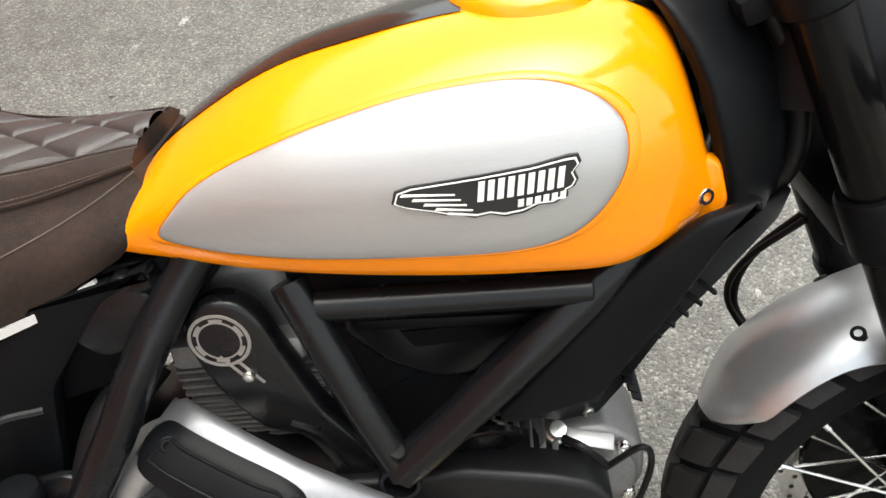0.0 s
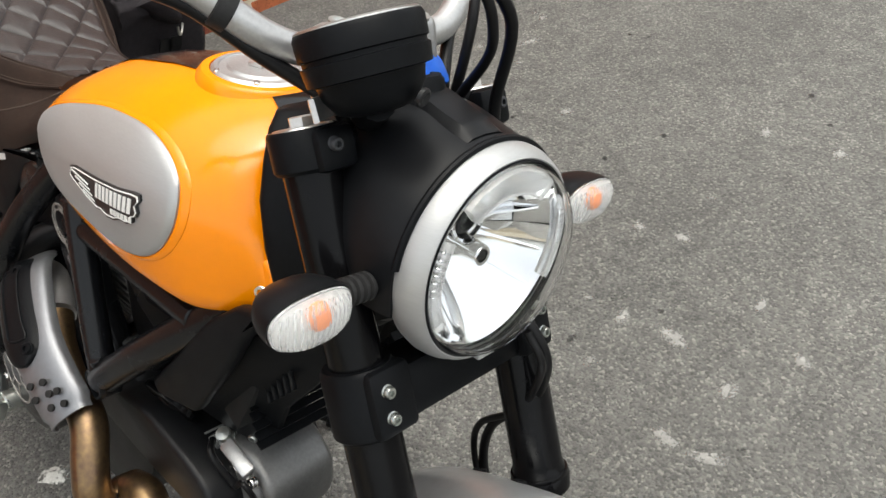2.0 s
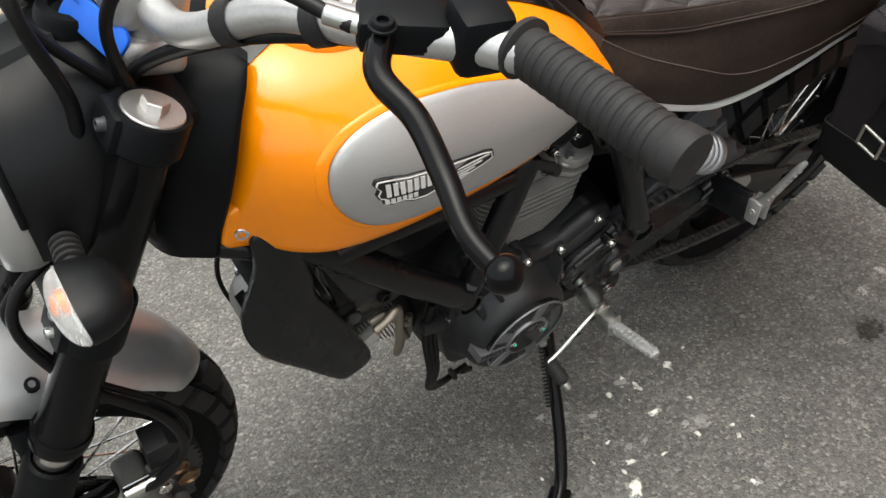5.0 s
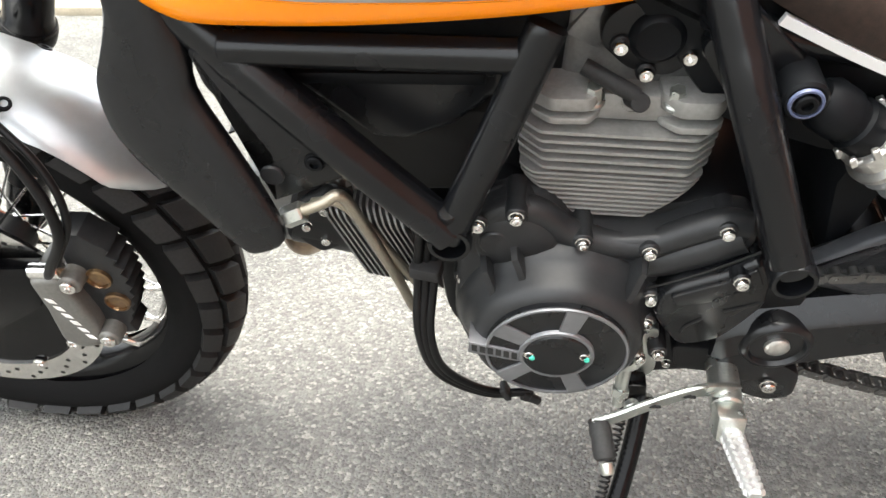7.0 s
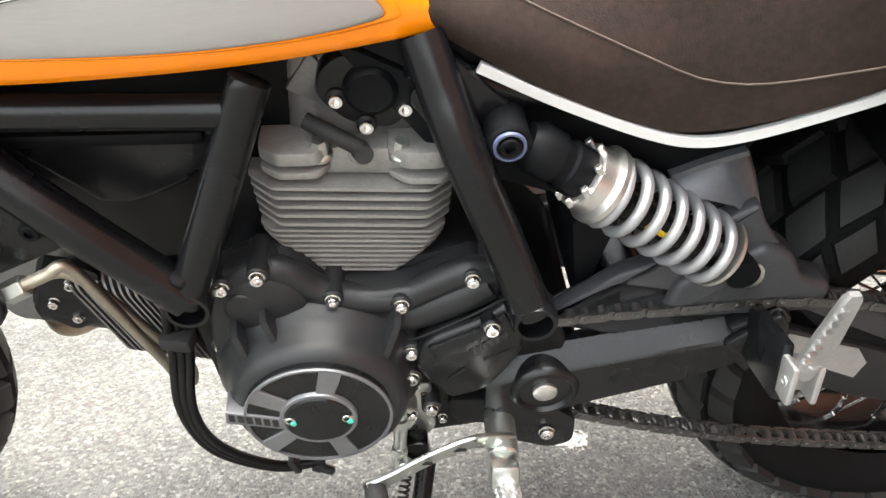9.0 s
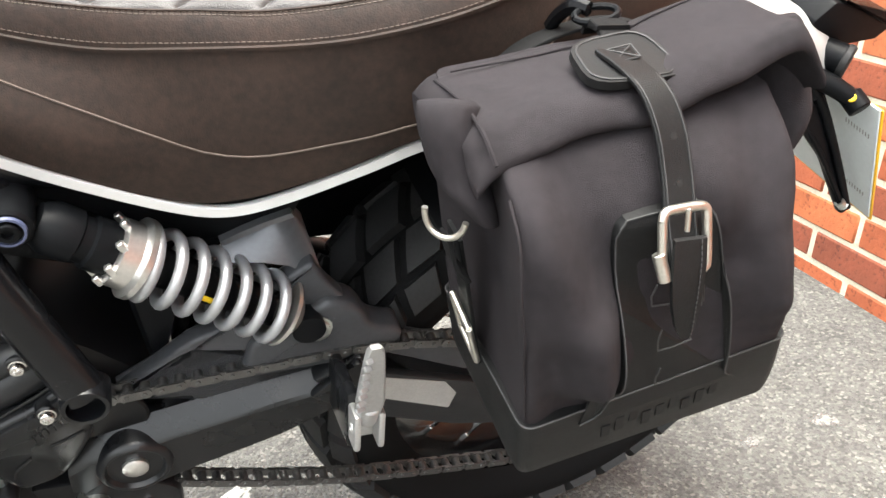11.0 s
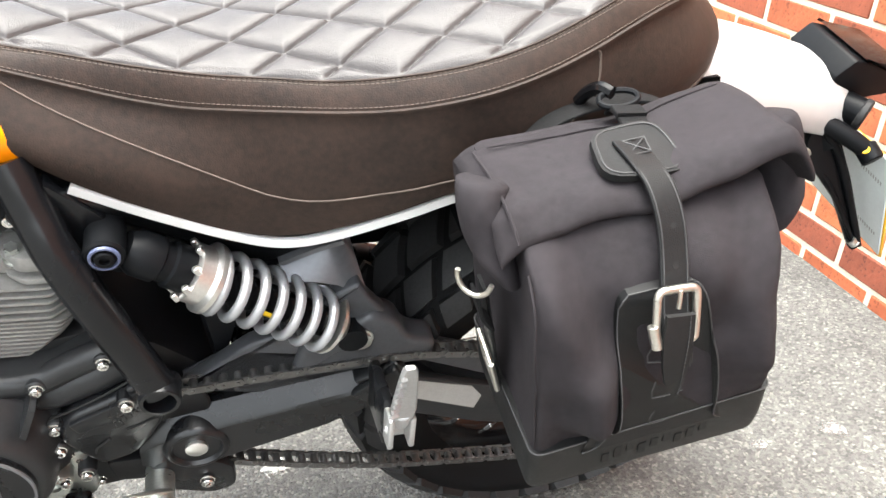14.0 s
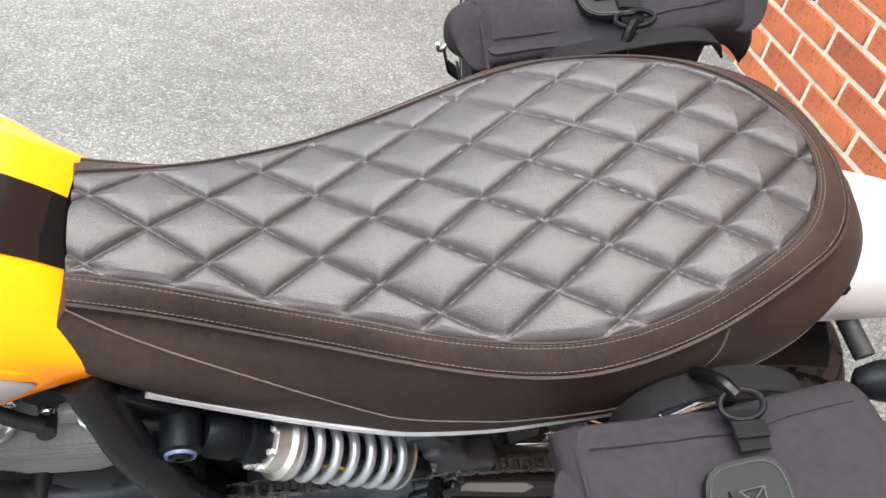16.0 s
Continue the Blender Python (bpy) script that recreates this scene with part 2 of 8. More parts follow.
def brick_paint():
    m = bpy.data.materials.new("red facing brick")
    nt, p = nodes_of(m)
    lk = nt.links.new
    oi = nt.nodes.new("ShaderNodeObjectInfo")
    r = nt.nodes.new("ShaderNodeValToRGB")
    e = r.color_ramp.elements
    e[0].position, e[0].color = 0.0, (0.20, 0.052, 0.028, 1)
    e[1].position, e[1].color = 1.0, (0.46, 0.135, 0.050, 1)
    k = e.new(0.3)
    k.color = (0.36, 0.090, 0.036, 1)
    k = e.new(0.7)
    k.color = (0.42, 0.115, 0.043, 1)
    lk(oi.outputs["Random"], r.inputs[0])
    tc = nt.nodes.new("ShaderNodeTexCoord")
    n1 = nt.nodes.new("ShaderNodeTexNoise")
    n1.inputs["Scale"].default_value, n1.inputs["Detail"].default_value = 18, 8
    lk(tc.outputs["Object"], n1.inputs[0])
    n2 = nt.nodes.new("ShaderNodeTexNoise")
    n2.inputs["Scale"].default_value, n2.inputs["Detail"].default_value = 140, 3
    lk(tc.outputs["Object"], n2.inputs[0])
    pit = nt.nodes.new("ShaderNodeValToRGB")
    pe = pit.color_ramp.elements
    pe[0].position, pe[0].color = 0.33, (0.35, 0.33, 0.32, 1)
    pe[1].position, pe[1].color = 0.42, (1, 1, 1, 1)
    lk(n2.outputs[0], pit.inputs[0])
    cl = nt.nodes.new("ShaderNodeValToRGB")
    ce = cl.color_ramp.elements
    ce[0].position, ce[0].color = 0.3, (0.72, 0.7, 0.68, 1)
    ce[1].position, ce[1].color = 0.75, (1.12, 1.12, 1.12, 1)
    lk(n1.outputs[0], cl.inputs[0])
    m1 = nt.nodes.new("ShaderNodeMix")
    m1.data_type, m1.blend_type = "RGBA", "MULTIPLY"
    m1.inputs[0].default_value = 1.0
    lk(r.outputs[0], m1.inputs[6])
    lk(cl.outputs[0], m1.inputs[7])
    m2 = nt.nodes.new("ShaderNodeMix")
    m2.data_type, m2.blend_type = "RGBA", "MULTIPLY"
    m2.inputs[0].default_value = 0.7
    lk(m1.outputs[2], m2.inputs[6])
    lk(pit.outputs[0], m2.inputs[7])
    lk(m2.outputs[2], p.inputs["Base Color"])
    p.inputs["Roughness"].default_value = 0.85
    b = nt.nodes.new("ShaderNodeBump")
    b.inputs["Strength"].default_value, b.inputs["Distance"].default_value = 0.5, 0.003
    lk(n2.outputs[0], b.inputs["Height"])
    lk(b.outputs[0], p.inputs["Normal"])
    return m


ASPHALT = asphalt()
BRICK = brick_paint()
MORTAR = surface("sandy mortar", (0.56, 0.50, 0.39), 0.9, 0, 0.22, 25, bump=0.6, bump_scale=500)
CONCRETE = surface("buff ribbed concrete", (0.25, 0.22, 0.16), 0.9, 0, 0.2, 5, bump=0.5, bump_scale=220)
KERB = surface("pale kerb concrete", (0.245, 0.218, 0.165), 0.9, 0, 0.15, 12, bump=0.5, bump_scale=300)


def stain(name, color, rough, vary, cover):
    """A stain that thins out towards a ragged edge, with the stones showing through."""
    m = surface(name, color, rough, 0, vary, 60, bump=0.5, bump_scale=230, spec=0.3)
    nt = m.node_tree
    lk = nt.links.new
    tc = nt.nodes.new("ShaderNodeTexCoord")
    off = nt.nodes.new("ShaderNodeVectorMath")
    off.operation = "SUBTRACT"
    off.inputs[1].default_value = (0.5, 0.5, 0.0)
    lk(tc.outputs["Generated"], off.inputs[0])
    flat = nt.nodes.new("ShaderNodeVectorMath")
    flat.operation = "MULTIPLY"
    flat.inputs[1].default_value = (2.0, 2.0, 0.0)
    lk(off.outputs[0], flat.inputs[0])
    dist = nt.nodes.new("ShaderNodeVectorMath")
    dist.operation = "LENGTH"
    lk(flat.outputs[0], dist.inputs[0])
    n = nt.nodes.new("ShaderNodeTexNoise")
    n.inputs["Scale"].default_value, n.inputs["Detail"].default_value = 120, 5
    lk(tc.outputs["Object"], n.inputs[0])
    amp = nt.nodes.new("ShaderNodeMath")
    amp.operation = "MULTIPLY_ADD"
    amp.inputs[1].default_value, amp.inputs[2].default_value = 2.6, -1.3
    lk(n.outputs[0], amp.inputs[0])
    sm = nt.nodes.new("ShaderNodeMath")
    sm.operation = "ADD"
    lk(dist.outputs["Value"], sm.inputs[0])
    lk(amp.outputs[0], sm.inputs[1])
    mr = nt.nodes.new("ShaderNodeMapRange")
    mr.inputs[1].default_value, mr.inputs[2].default_value, mr.inputs[3].default_value, mr.inputs[4].default_value = 0.35, 0.95, cover, 0.0
    lk(sm.outputs[0], mr.inputs[0])
    lk(mr.outputs[0], nt.nodes["Principled BSDF"].inputs["Alpha"])
    return m


LIMESPOT = stain("white droppings", (0.62, 0.62, 0.58), 0.85, 0.25, 0.95)
OILSPOT = stain("dark oil stain", (0.030, 0.029, 0.028), 0.6, 0.35, 0.7)
GUM = stain("worn pale patch", (0.34, 0.335, 0.32), 0.85, 0.35, 0.6)


# ---------------------------------------------------------------- builders
def finish(bm, name, mat, sharp=38):
    bm.normal_update()
    for e in bm.edges:
        e.smooth = not (len(e.link_faces) == 2 and e.calc_face_angle(0) > radians(sharp))
    for f in bm.faces:
        f.smooth = True
    me = bpy.data.meshes.new(name)
    bm.to_mesh(me)
    bm.free()
    for m in (mat if isinstance(mat, (list, tuple)) else [mat]):
        me.materials.append(m)
    return me


def part(name, bm, mat, parent, label="", sharp=38):
    ob = new(name, finish(bm, name, mat, sharp))
    ob.parent = parent
    return tagged(ob, label)


def thing(name, label, category, m=None, group="", kind=""):
    ob = new(name)
    ob.empty_display_size = 0.1
    ob.matrix_world = m or Matrix()
    return tagged(ob, label, category, group, kind)


def frame_along(d, up=None):
    d = Vector(d).normalized()
    up = Vector(up) if up else (Vector((0, 0, 1)) if abs(d.z) < 0.9 else Vector((1, 0, 0)))
    s = up.cross(d).normalized()
    return s, d.cross(s), d


def rings(bm, rows, closed=True, caps=True):
    """Bridge rows of points of equal length."""
    vs = [[bm.verts.new(p) for p in row] for row in rows]
    n = len(vs[0])
    for a, b in zip(vs, vs[1:]):
        for i in range(n if closed else n - 1):
            j = (i + 1) % n
            bm.faces.new((a[i], a[j], b[j], b[i]))
    if caps and closed:
        bm.faces.new(vs[0][::-1])
        bm.faces.new(vs[-1])
    return vs


def lathe(origin, d, profile, n=40, bm=None, up=None, caps=True):
    """Turn (distance along d, radius) round the axis."""
    bm = bm or bmesh.new()
    s, u, d = frame_along(d, up)
    o = Vector(origin)
    rows = [[o + d * t + (s * math.cos(a) + u * math.sin(a)) * max(r, 1e-5) for a in (2 * math.pi * k / n for k in range(n))]
            for t, r in profile]
    rings(bm, rows, True, caps)
    bmesh.ops.recalc_face_normals(bm, faces=bm.faces)
    return bm


def rod(p0, p1, r, r1=None, n=20, bm=None, edge=0.12):
    """A round bar with slightly rounded ends."""
    a, b = Vector(p0), Vector(p1)
    r1 = r if r1 is None else r1
    length = (b - a).length
    e = min(edge * min(r, r1), length * 0.3)
    return lathe(a, b - a, [(0, r - e), (e, r), (length - e, r1), (length, r1 - e)], n, bm)


def spline(pts, steps=8):
    p = [Vector(q) for q in pts]
    if len(p) < 3:
        return p
    p = [2 * p[0] - p[1]] + p + [2 * p[-1] - p[-2]]
    out = []
    for i in range(1, len(p) - 2):
        for k in range(steps):
            t = k / steps
            a, b, c, d = p[i - 1], p[i], p[i + 1], p[i + 2]
            out.append(0.5 * (2 * b + (c - a) * t + (2 * a - 5 * b + 4 * c - d) * t * t + (3 * b - a - 3 * c + d) * t ** 3))
    return out + [p[-2]]


def tube(pts, r, n=14, bm=None, steps=8, caps=True):
    """A bent tube through the points; r may be one radius or one for each end."""
    bm = bm or bmesh.new()
    p = spline(pts, steps)
    r0, r1 = r if isinstance(r, tuple) else (r, r)
    s, u, _ = frame_along(p[1] - p[0])
    rows = []
    for i, q in enumerate(p):
        d = (p[min(i + 1, len(p) - 1)] - p[max(i - 1, 0)]).normalized()
        s = (s - d * s.dot(d)).normalized()
        u = d.cross(s)
        rr = r0 + (r1 - r0) * i / (len(p) - 1)
        rows.append([q + (s * math.cos(a) + u * math.sin(a)) * rr for a in (2 * math.pi * k / n for k in range(n))])
    rings(bm, rows, True, caps)
    bmesh.ops.recalc_face_normals(bm, faces=bm.faces)
    return bm


def strip(pts, width, thick, side, bm=None, steps=6):
    """A flat band through the points, wide along side."""
    bm = bm or bmesh.new()
    p = spline(pts, steps)
    rows = []
    for i, q in enumerate(p):
        d = (p[min(i + 1, len(p) - 1)] - p[max(i - 1, 0)]).normalized()
        s = Vector(side)
        s = (s - d * s.dot(d)).normalized()
        u = d.cross(s)
        w, h = width / 2, thick / 2
        rows.append([q + s * a * w + u * b * h for a, b in ((-1, -0.6), (-0.94, -1), (0.94, -1), (1, -0.6), (1, 0.6), (0.94, 1), (-0.94, 1), (-1, 0.6))])
    rings(bm, rows)
    bmesh.ops.recalc_face_normals(bm, faces=bm.faces)
    return bm


def block(center, size, turn=(0, 0, 0), bevel=0.003, bm=None, segs=2):
    bm = bm or bmesh.new()
    old = set(bm.verts)
    m = Matrix.Translation(center) @ Euler([radians(a) for a in turn]).to_matrix().to_4x4() @ Matrix.Diagonal((*size, 1))
    made = bmesh.ops.create_cube(bm, size=1, matrix=m)["verts"]
    if bevel:
        edges = list({e for v in made for e in v.link_edges})
        bmesh.ops.bevel(bm, geom=edges, offset=bevel, segments=segs, affect="EDGES", profile=0.5)
    return bm


def plate(outline, y0, y1, bevel=0.003, bm=None, segs=2, axis="y"):
    """A slab with an outline in x and z between two y (or in x, y between two z)."""
    bm = bm or bmesh.new()
    at = (lambda a, b, h: (a, h, b)) if axis == "y" else ((lambda a, b, h: (a, b, h)) if axis == "z" else (lambda a, b, h: (h, a, b)))
    v0 = [bm.verts.new(at(a, b, y0)) for a, b in outline]
    v1 = [bm.verts.new(at(a, b, y1)) for a, b in outline]
    n = len(outline)
    faces = [bm.faces.new(v0[::-1]), bm.faces.new(v1)]
    for i in range(n):
        faces.append(bm.faces.new((v0[i], v0[(i + 1) % n], v1[(i + 1) % n], v1[i])))
    bmesh.ops.recalc_face_normals(bm, faces=faces)
    if bevel:
        rim = [e for f in faces[:2] for e in f.edges]
        bmesh.ops.bevel(bm, geom=list(set(rim)), offset=bevel, segments=segs, affect="EDGES", profile=0.5)
    return bm


def smooth_outline(pts, steps=6):
    """A closed smooth curve through (a, b) points."""
    n = len(pts)
    out = []
    for i in range(n):
        a, b, c, d = (Vector((*pts[(i + k) % n], 0)) for k in (-1, 0, 1, 2))
        for k in range(steps):
            t = k / steps
            q = 0.5 * (2 * b + (c - a) * t + (2 * a - 5 * b + 4 * c - d) * t * t + (3 * b - a - 3 * c + d) * t ** 3)
            out.append((q.x, q.y))
    return out


def rounded(pts, r, steps=4):
    """An outline with its corners rounded."""
    out = []
    n = len(pts)
    for i in range(n):
        a, b, c = (Vector(pts[(i + k) % n]) for k in (-1, 0, 1))
        u, v = (a - b), (c - b)
        k = min(r, u.length * 0.45, v.length * 0.45)
        p, q = b + u.normalized() * k, b + v.normalized() * k
        for j in range(steps + 1):
            t = j / steps
            w = p * (1 - t) ** 2 + b * 2 * t * (1 - t) + q * t * t
            out.append((w.x, w.y))
    return out


def bolt(name, at, d, r, parent, mat=None, head=0.006, label=""):
    """A socket-head screw: a round head with a sunk hexagon, on its washer."""
    bm = lathe(Vector(at) - Vector(d).normalized() * 0.002, d,
               [(0, r * 1.2), (0.0015, r * 1.2), (0.002, r * 1.02), (head, r), (head + 0.001, r * 0.88), (head + 0.001, r * 0.52), (head * 0.45, r * 0.5), (head * 0.45, 0.0)], 18, caps=False)
    return part(name, bm, mat or CHROME, parent, label)


def curve_at(x, table):
    """A smooth value through (x, value) pairs."""
    n = len(table)
    if x <= table[0][0]:
        return table[0][1]
    for i in range(n - 1):
        x0, y0 = table[i]
        x1, y1 = table[i + 1]
        if x <= x1:
            m0 = (table[i + 1][1] - table[i - 1][1]) / (table[i + 1][0] - table[i - 1][0]) if i else (y1 - y0) / (x1 - x0)
            m1 = (table[i + 2][1] - y0) / (table[i + 2][0] - x0) if i + 2 < n else (y1 - y0) / (x1 - x0)
            h = x1 - x0
            t = (x - x0) / h
            return (2 * t ** 3 - 3 * t * t + 1) * y0 + (t ** 3 - 2 * t * t + t) * h * m0 + (3 * t * t - 2 * t ** 3) * y1 + (t ** 3 - t * t) * h * m1
    return table[-1][1]

# ---------------------------------------------------------------- ground and wall
def sheet(name, x0, x1, y0, y1, z, mat, label, category):
    bm = bmesh.new()
    bmesh.ops.create_grid(bm, x_segments=8, y_segments=8, size=0.5,
                          matrix=pose((x0 + x1) / 2, (y0 + y1) / 2, z) @ Matrix.Diagonal((x1 - x0, y1 - y0, 1, 1)))
    return tagged(new(name, finish(bm, name, mat)), label, category, kind="structure")


def ground_height(x, y):
    """The asphalt is level under the motorcycle and banks up a little to the foot of the wall."""
    k = max(0.0, min(1.0, (-0.30 - x) / 0.60))
    rise = max(-0.06, min(0.19, 0.080 - 0.055 * y - 0.04 * min(0.0, y + 0.5)))
    m = max(0.0, min(1.0, (y + 2.3) / 0.7))
    return rise * k * k * (3 - 2 * k) * m * m * (3 - 2 * m)


def ground_sheet():
    xs = [-300, -60, -12, -4, -2] + [-1.5 + 0.06 * i for i in range(23)] + [0, 0.6, 1.4, 3, 8, 30, 120, 300]
    ys = [-300, -60, -12, -5] + [-2.6 + 0.1 * i for i in range(54)] + [3.5, 5, 9, 30, 120, 300]
    bm = bmesh.new()
    rings(bm, [[(x, y, ground_height(x, y)) for y in ys] for x in xs], False, False)
    bmesh.ops.recalc_face_normals(bm, faces=bm.faces)
    if sum(f.normal.z for f in bm.faces) < 0:
        bmesh.ops.reverse_faces(bm, faces=bm.faces)
    return tagged(new("ground", finish(bm, "ground", ASPHALT, 80)), "weathered grey asphalt with pale stones and stains", "ground", kind="structure")


ground_sheet()

# ---------------------------------------------------------------- motorcycle
bike = thing("motorcycle", "yellow and silver retro motorcycle leaning on its side stand", "motorcycle", LEAN)
SIDES = ((1, "left"), (-1, "right"))

# --- tank
TOP = [(0.619, 0.768), (0.641, 0.803), (0.683, 0.838), (0.766, 0.884), (0.849, 0.908), (0.914, 0.922), (0.977, 0.927), (1.03, 0.925),
       (1.06, 0.919), (1.084, 0.905), (1.101, 0.868), (1.116, 0.815), (1.126, 0.784)]
BOT = [(0.619, 0.748), (0.63, 0.745), (0.654, 0.742), (0.714, 0.741), (0.80, 0.740), (0.90, 0.738), (0.98, 0.737), (1.041, 0.734), (1.08, 0.742), (1.11, 0.754), (1.126, 0.760)]
WID = [(0.619, 0.092), (0.640, 0.096), (0.667, 0.103), (0.70, 0.115), (0.74, 0.128), (0.80, 0.141), (0.88, 0.149), (0.97, 0.151), (1.03, 0.141), (1.07, 0.124), (1.10, 0.104), (1.126, 0.088)]


def tank_y(x, z):
    zt, zb, w = curve_at(x, TOP), curve_at(x, BOT), curve_at(x, WID)
    zm = zb + 0.40 * (zt - zb)
    if z >= zm:
        k = min(1.0, (z - zm) / (zt - zm))
        return w * max(0.0, 1 - k ** 2.3) ** 0.5
    k = min(1.0, (zm - z) / (zm - zb))
    return w * (1 - 0.05 * k ** 2.2)


def tank_z(x, y):
    """The height of the top of the tank at x, y."""
    zt, zb, w = curve_at(x, TOP), curve_at(x, BOT), curve_at(x, WID)
    zm = zb + 0.40 * (zt - zb)
    return zm + (zt - zm) * max(0.0, 1 - min(1, abs(y) / w) ** 2) ** (1 / 2.3)


def tank_shell():
    bm = bmesh.new()
    rows = []
    xs = [0.619 + (1.126 - 0.619) * i / 70 for i in range(71)]
    for x in xs:
        zt, zb, w = curve_at(x, TOP), curve_at(x, BOT), curve_at(x, WID)
        zm = zb + 0.40 * (zt - zb)
        half = [(0.0, zb + 0.012), (w * 0.82, zb + 0.010), (w * 0.91, zb)]
        for k in range(1, 9):
            z = zb + (zm - zb) * k / 8
            half.append((tank_y(x, z), z))
        for k in range(1, 15):
            a = math.pi / 2 * k / 14
            y = w * math.cos(a)
            half.append((y, tank_z(x, y)))
        row = [(x, y, z) for y, z in half] + [(x, -y, z) for y, z in half[-2:0:-1]]
        rows.append(row)
    rings(bm, rows)
    bmesh.ops.recalc_face_normals(bm, faces=bm.faces)
    return bm


tank = part("fuel_tank", tank_shell(), YELLOW, bike, "glossy yellow teardrop fuel tank", 50)

PANEL = [(0.668, 0.769), (0.685, 0.792), (0.708, 0.813), (0.745, 0.834), (0.79, 0.853), (0.834, 0.867), (0.876, 0.878), (0.917, 0.885), (0.958, 0.888), (0.99, 0.885), (1.018, 0.875), (1.036, 0.859),
         (1.041, 0.837), (1.036, 0.815), (1.02, 0.791), (0.995, 0.774), (0.955, 0.766), (0.889, 0.763), (0.806, 0.761), (0.741, 0.761), (0.69, 0.763)]


def side_panel(sgn):
    """A silver panel that follows the tank, a little proud, with a rounded rim."""
    out = smooth_outline(PANEL, 8)
    cx, cz = 0.87, 0.818
    bm = bmesh.new()
    rows = []
    for s, lift in ((1.0, -0.004), (1.0, 0.0022), (0.985, 0.0040), (0.95, 0.0048), (0.8, 0.0052), (0.6, 0.0055), (0.4, 0.0055), (0.2, 0.0055), (0.03, 0.0055)):
        rows.append([(cx + (x - cx) * s, sgn * (tank_y(cx + (x - cx) * s, cz + (z - cz) * s) + lift), cz + (z - cz) * s) for x, z in out])
    rings(bm, rows, True, True)
    bmesh.ops.recalc_face_normals(bm, faces=bm.faces)
    p = part("side_panel", bm, SILVER, tank, "brushed silver side panel")
    # raised yellow lip round the panel
    lip = bmesh.new()
    rows = []
    for s, lift in ((1.004, -0.003), (1.008, 0.0014), (1.03, 0.0020), (1.06, 0.0006), (1.066, -0.004)):
        rows.append([(cx + (x - cx) * s, sgn * (tank_y(cx + (x - cx) * s, cz + (z - cz) * s) + lift), cz + (z - cz) * s) for x, z in out])
    rings(lip, rows, True, False)
    bmesh.ops.recalc_face_normals(lip, faces=lip.faces)
    part("panel_lip", lip, YELLOW, tank)
    return p


def on_panel(x, z, sgn, lift):
    return (x, sgn * (tank_y(x, z) + 0.0055 + lift), z)


def wrapped(poly, sgn, lift0, lift1, bm=None, inset=0.0):
    """A flat shape in x and z that lies on the side panel."""
    bm = bm or bmesh.new()
    a = [bm.verts.new(on_panel(x, z, sgn, lift0)) for x, z in poly]
    b = [bm.verts.new(on_panel(x, z, sgn, lift1)) for x, z in poly]
    n = len(poly)
    fs = [bm.faces.new(b)]
    for i in range(n):
        fs.append(bm.faces.new((a[i], a[(i + 1) % n], b[(i + 1) % n], b[i])))
    bmesh.ops.recalc_face_normals(bm, faces=fs)
    return bm


# the wing badge, in its own length 0..1 (rear to front) and height
WING = [(0.0, 0.62), (0.02, 0.86), (0.10, 0.93), (0.45, 0.955), (0.75, 0.98), (0.93, 1.02), (0.985, 1.0), (1.0, 0.86), (0.965, 0.70), (0.985, 0.52),
        (0.965, 0.38), (0.93, 0.34), (0.93, 0.20), (0.86, 0.10), (0.78, 0.13), (0.70, 0.02), (0.60, 0.0), (0.52, 0.10), (0.44, 0.07), (0.36, 0.17),
        (0.28, 0.22), (0.22, 0.31), (0.14, 0.40), (0.06, 0.50)]


def badge(sgn, panel):
    def at(u, v):
        return 0.869 + 0.137 * u, 0.800 + 0.006 * u + 0.0365 * v - 0.010 * (1 - u)

    bm = wrapped([at(*q) for q in WING], sgn, -0.001, 0.0022)
    b = part("badge", bm, BLACKPRINT, panel, "black wing badge with pale outline")
    line = bmesh.new()
    n = len(WING)
    inner = [(0.5 + (u - 0.5) * 0.972, 0.52 + (v - 0.52) * 0.90) for u, v in WING]
    inner2 = [(0.5 + (u - 0.5) * 0.956, 0.52 + (v - 0.52) * 0.84) for u, v in WING]
    for i in range(n):
        j = (i + 1) % n
        wrapped([at(*inner[i]), at(*inner[j]), at(*inner2[j]), at(*inner2[i])], sgn, 0.002, 0.0028, line)
    for k in range(5):
        v = 0.80 - 0.13 * k
        wrapped([at(0.05 + 0.06 * k, v - 0.05), at(0.34 + 0.03 * k, v - 0.17), at(0.34 + 0.03 * k, v - 0.14), at(0.06 + 0.06 * k, v)], sgn, 0.002, 0.0028, line)
    # plain bars where the badge carries lettering
    for k in range(9):
        u = 0.455 + 0.052 * k
        wrapped([at(u, 0.42), at(u + 0.034, 0.42), at(u + 0.046, 0.84), at(u + 0.012, 0.84)], sgn, 0.002, 0.0028, line)
    for k in range(6):
        u = 0.665 + 0.044 * k
        wrapped([at(u, 0.17), at(u + 0.031, 0.17), at(u + 0.035, 0.33), at(u + 0.004, 0.33)], sgn, 0.002, 0.0028, line)
    part("badge_print", line, WHITE, panel, "pale badge outline and bars")


for sgn, _ in SIDES:
    badge(sgn, side_panel(sgn))
    bolt("tank_bolt", (1.1105, sgn * 0.0945, 0.7745), (0.40, sgn * 0.92, 0.1), 0.0074, tank, CHROME, 0.005)
    # front mounting tab of the tank
    tab = plate(rounded([(1.050, 0.734), (1.090, 0.741), (1.127, 0.756), (1.1315, 0.768), (1.122, 0.805), (1.085, 0.812)], 0.008), sgn * 0.076, sgn * 0.0945, 0.006, segs=3)
    part("mounting_tab", tab, YELLOW, tank)


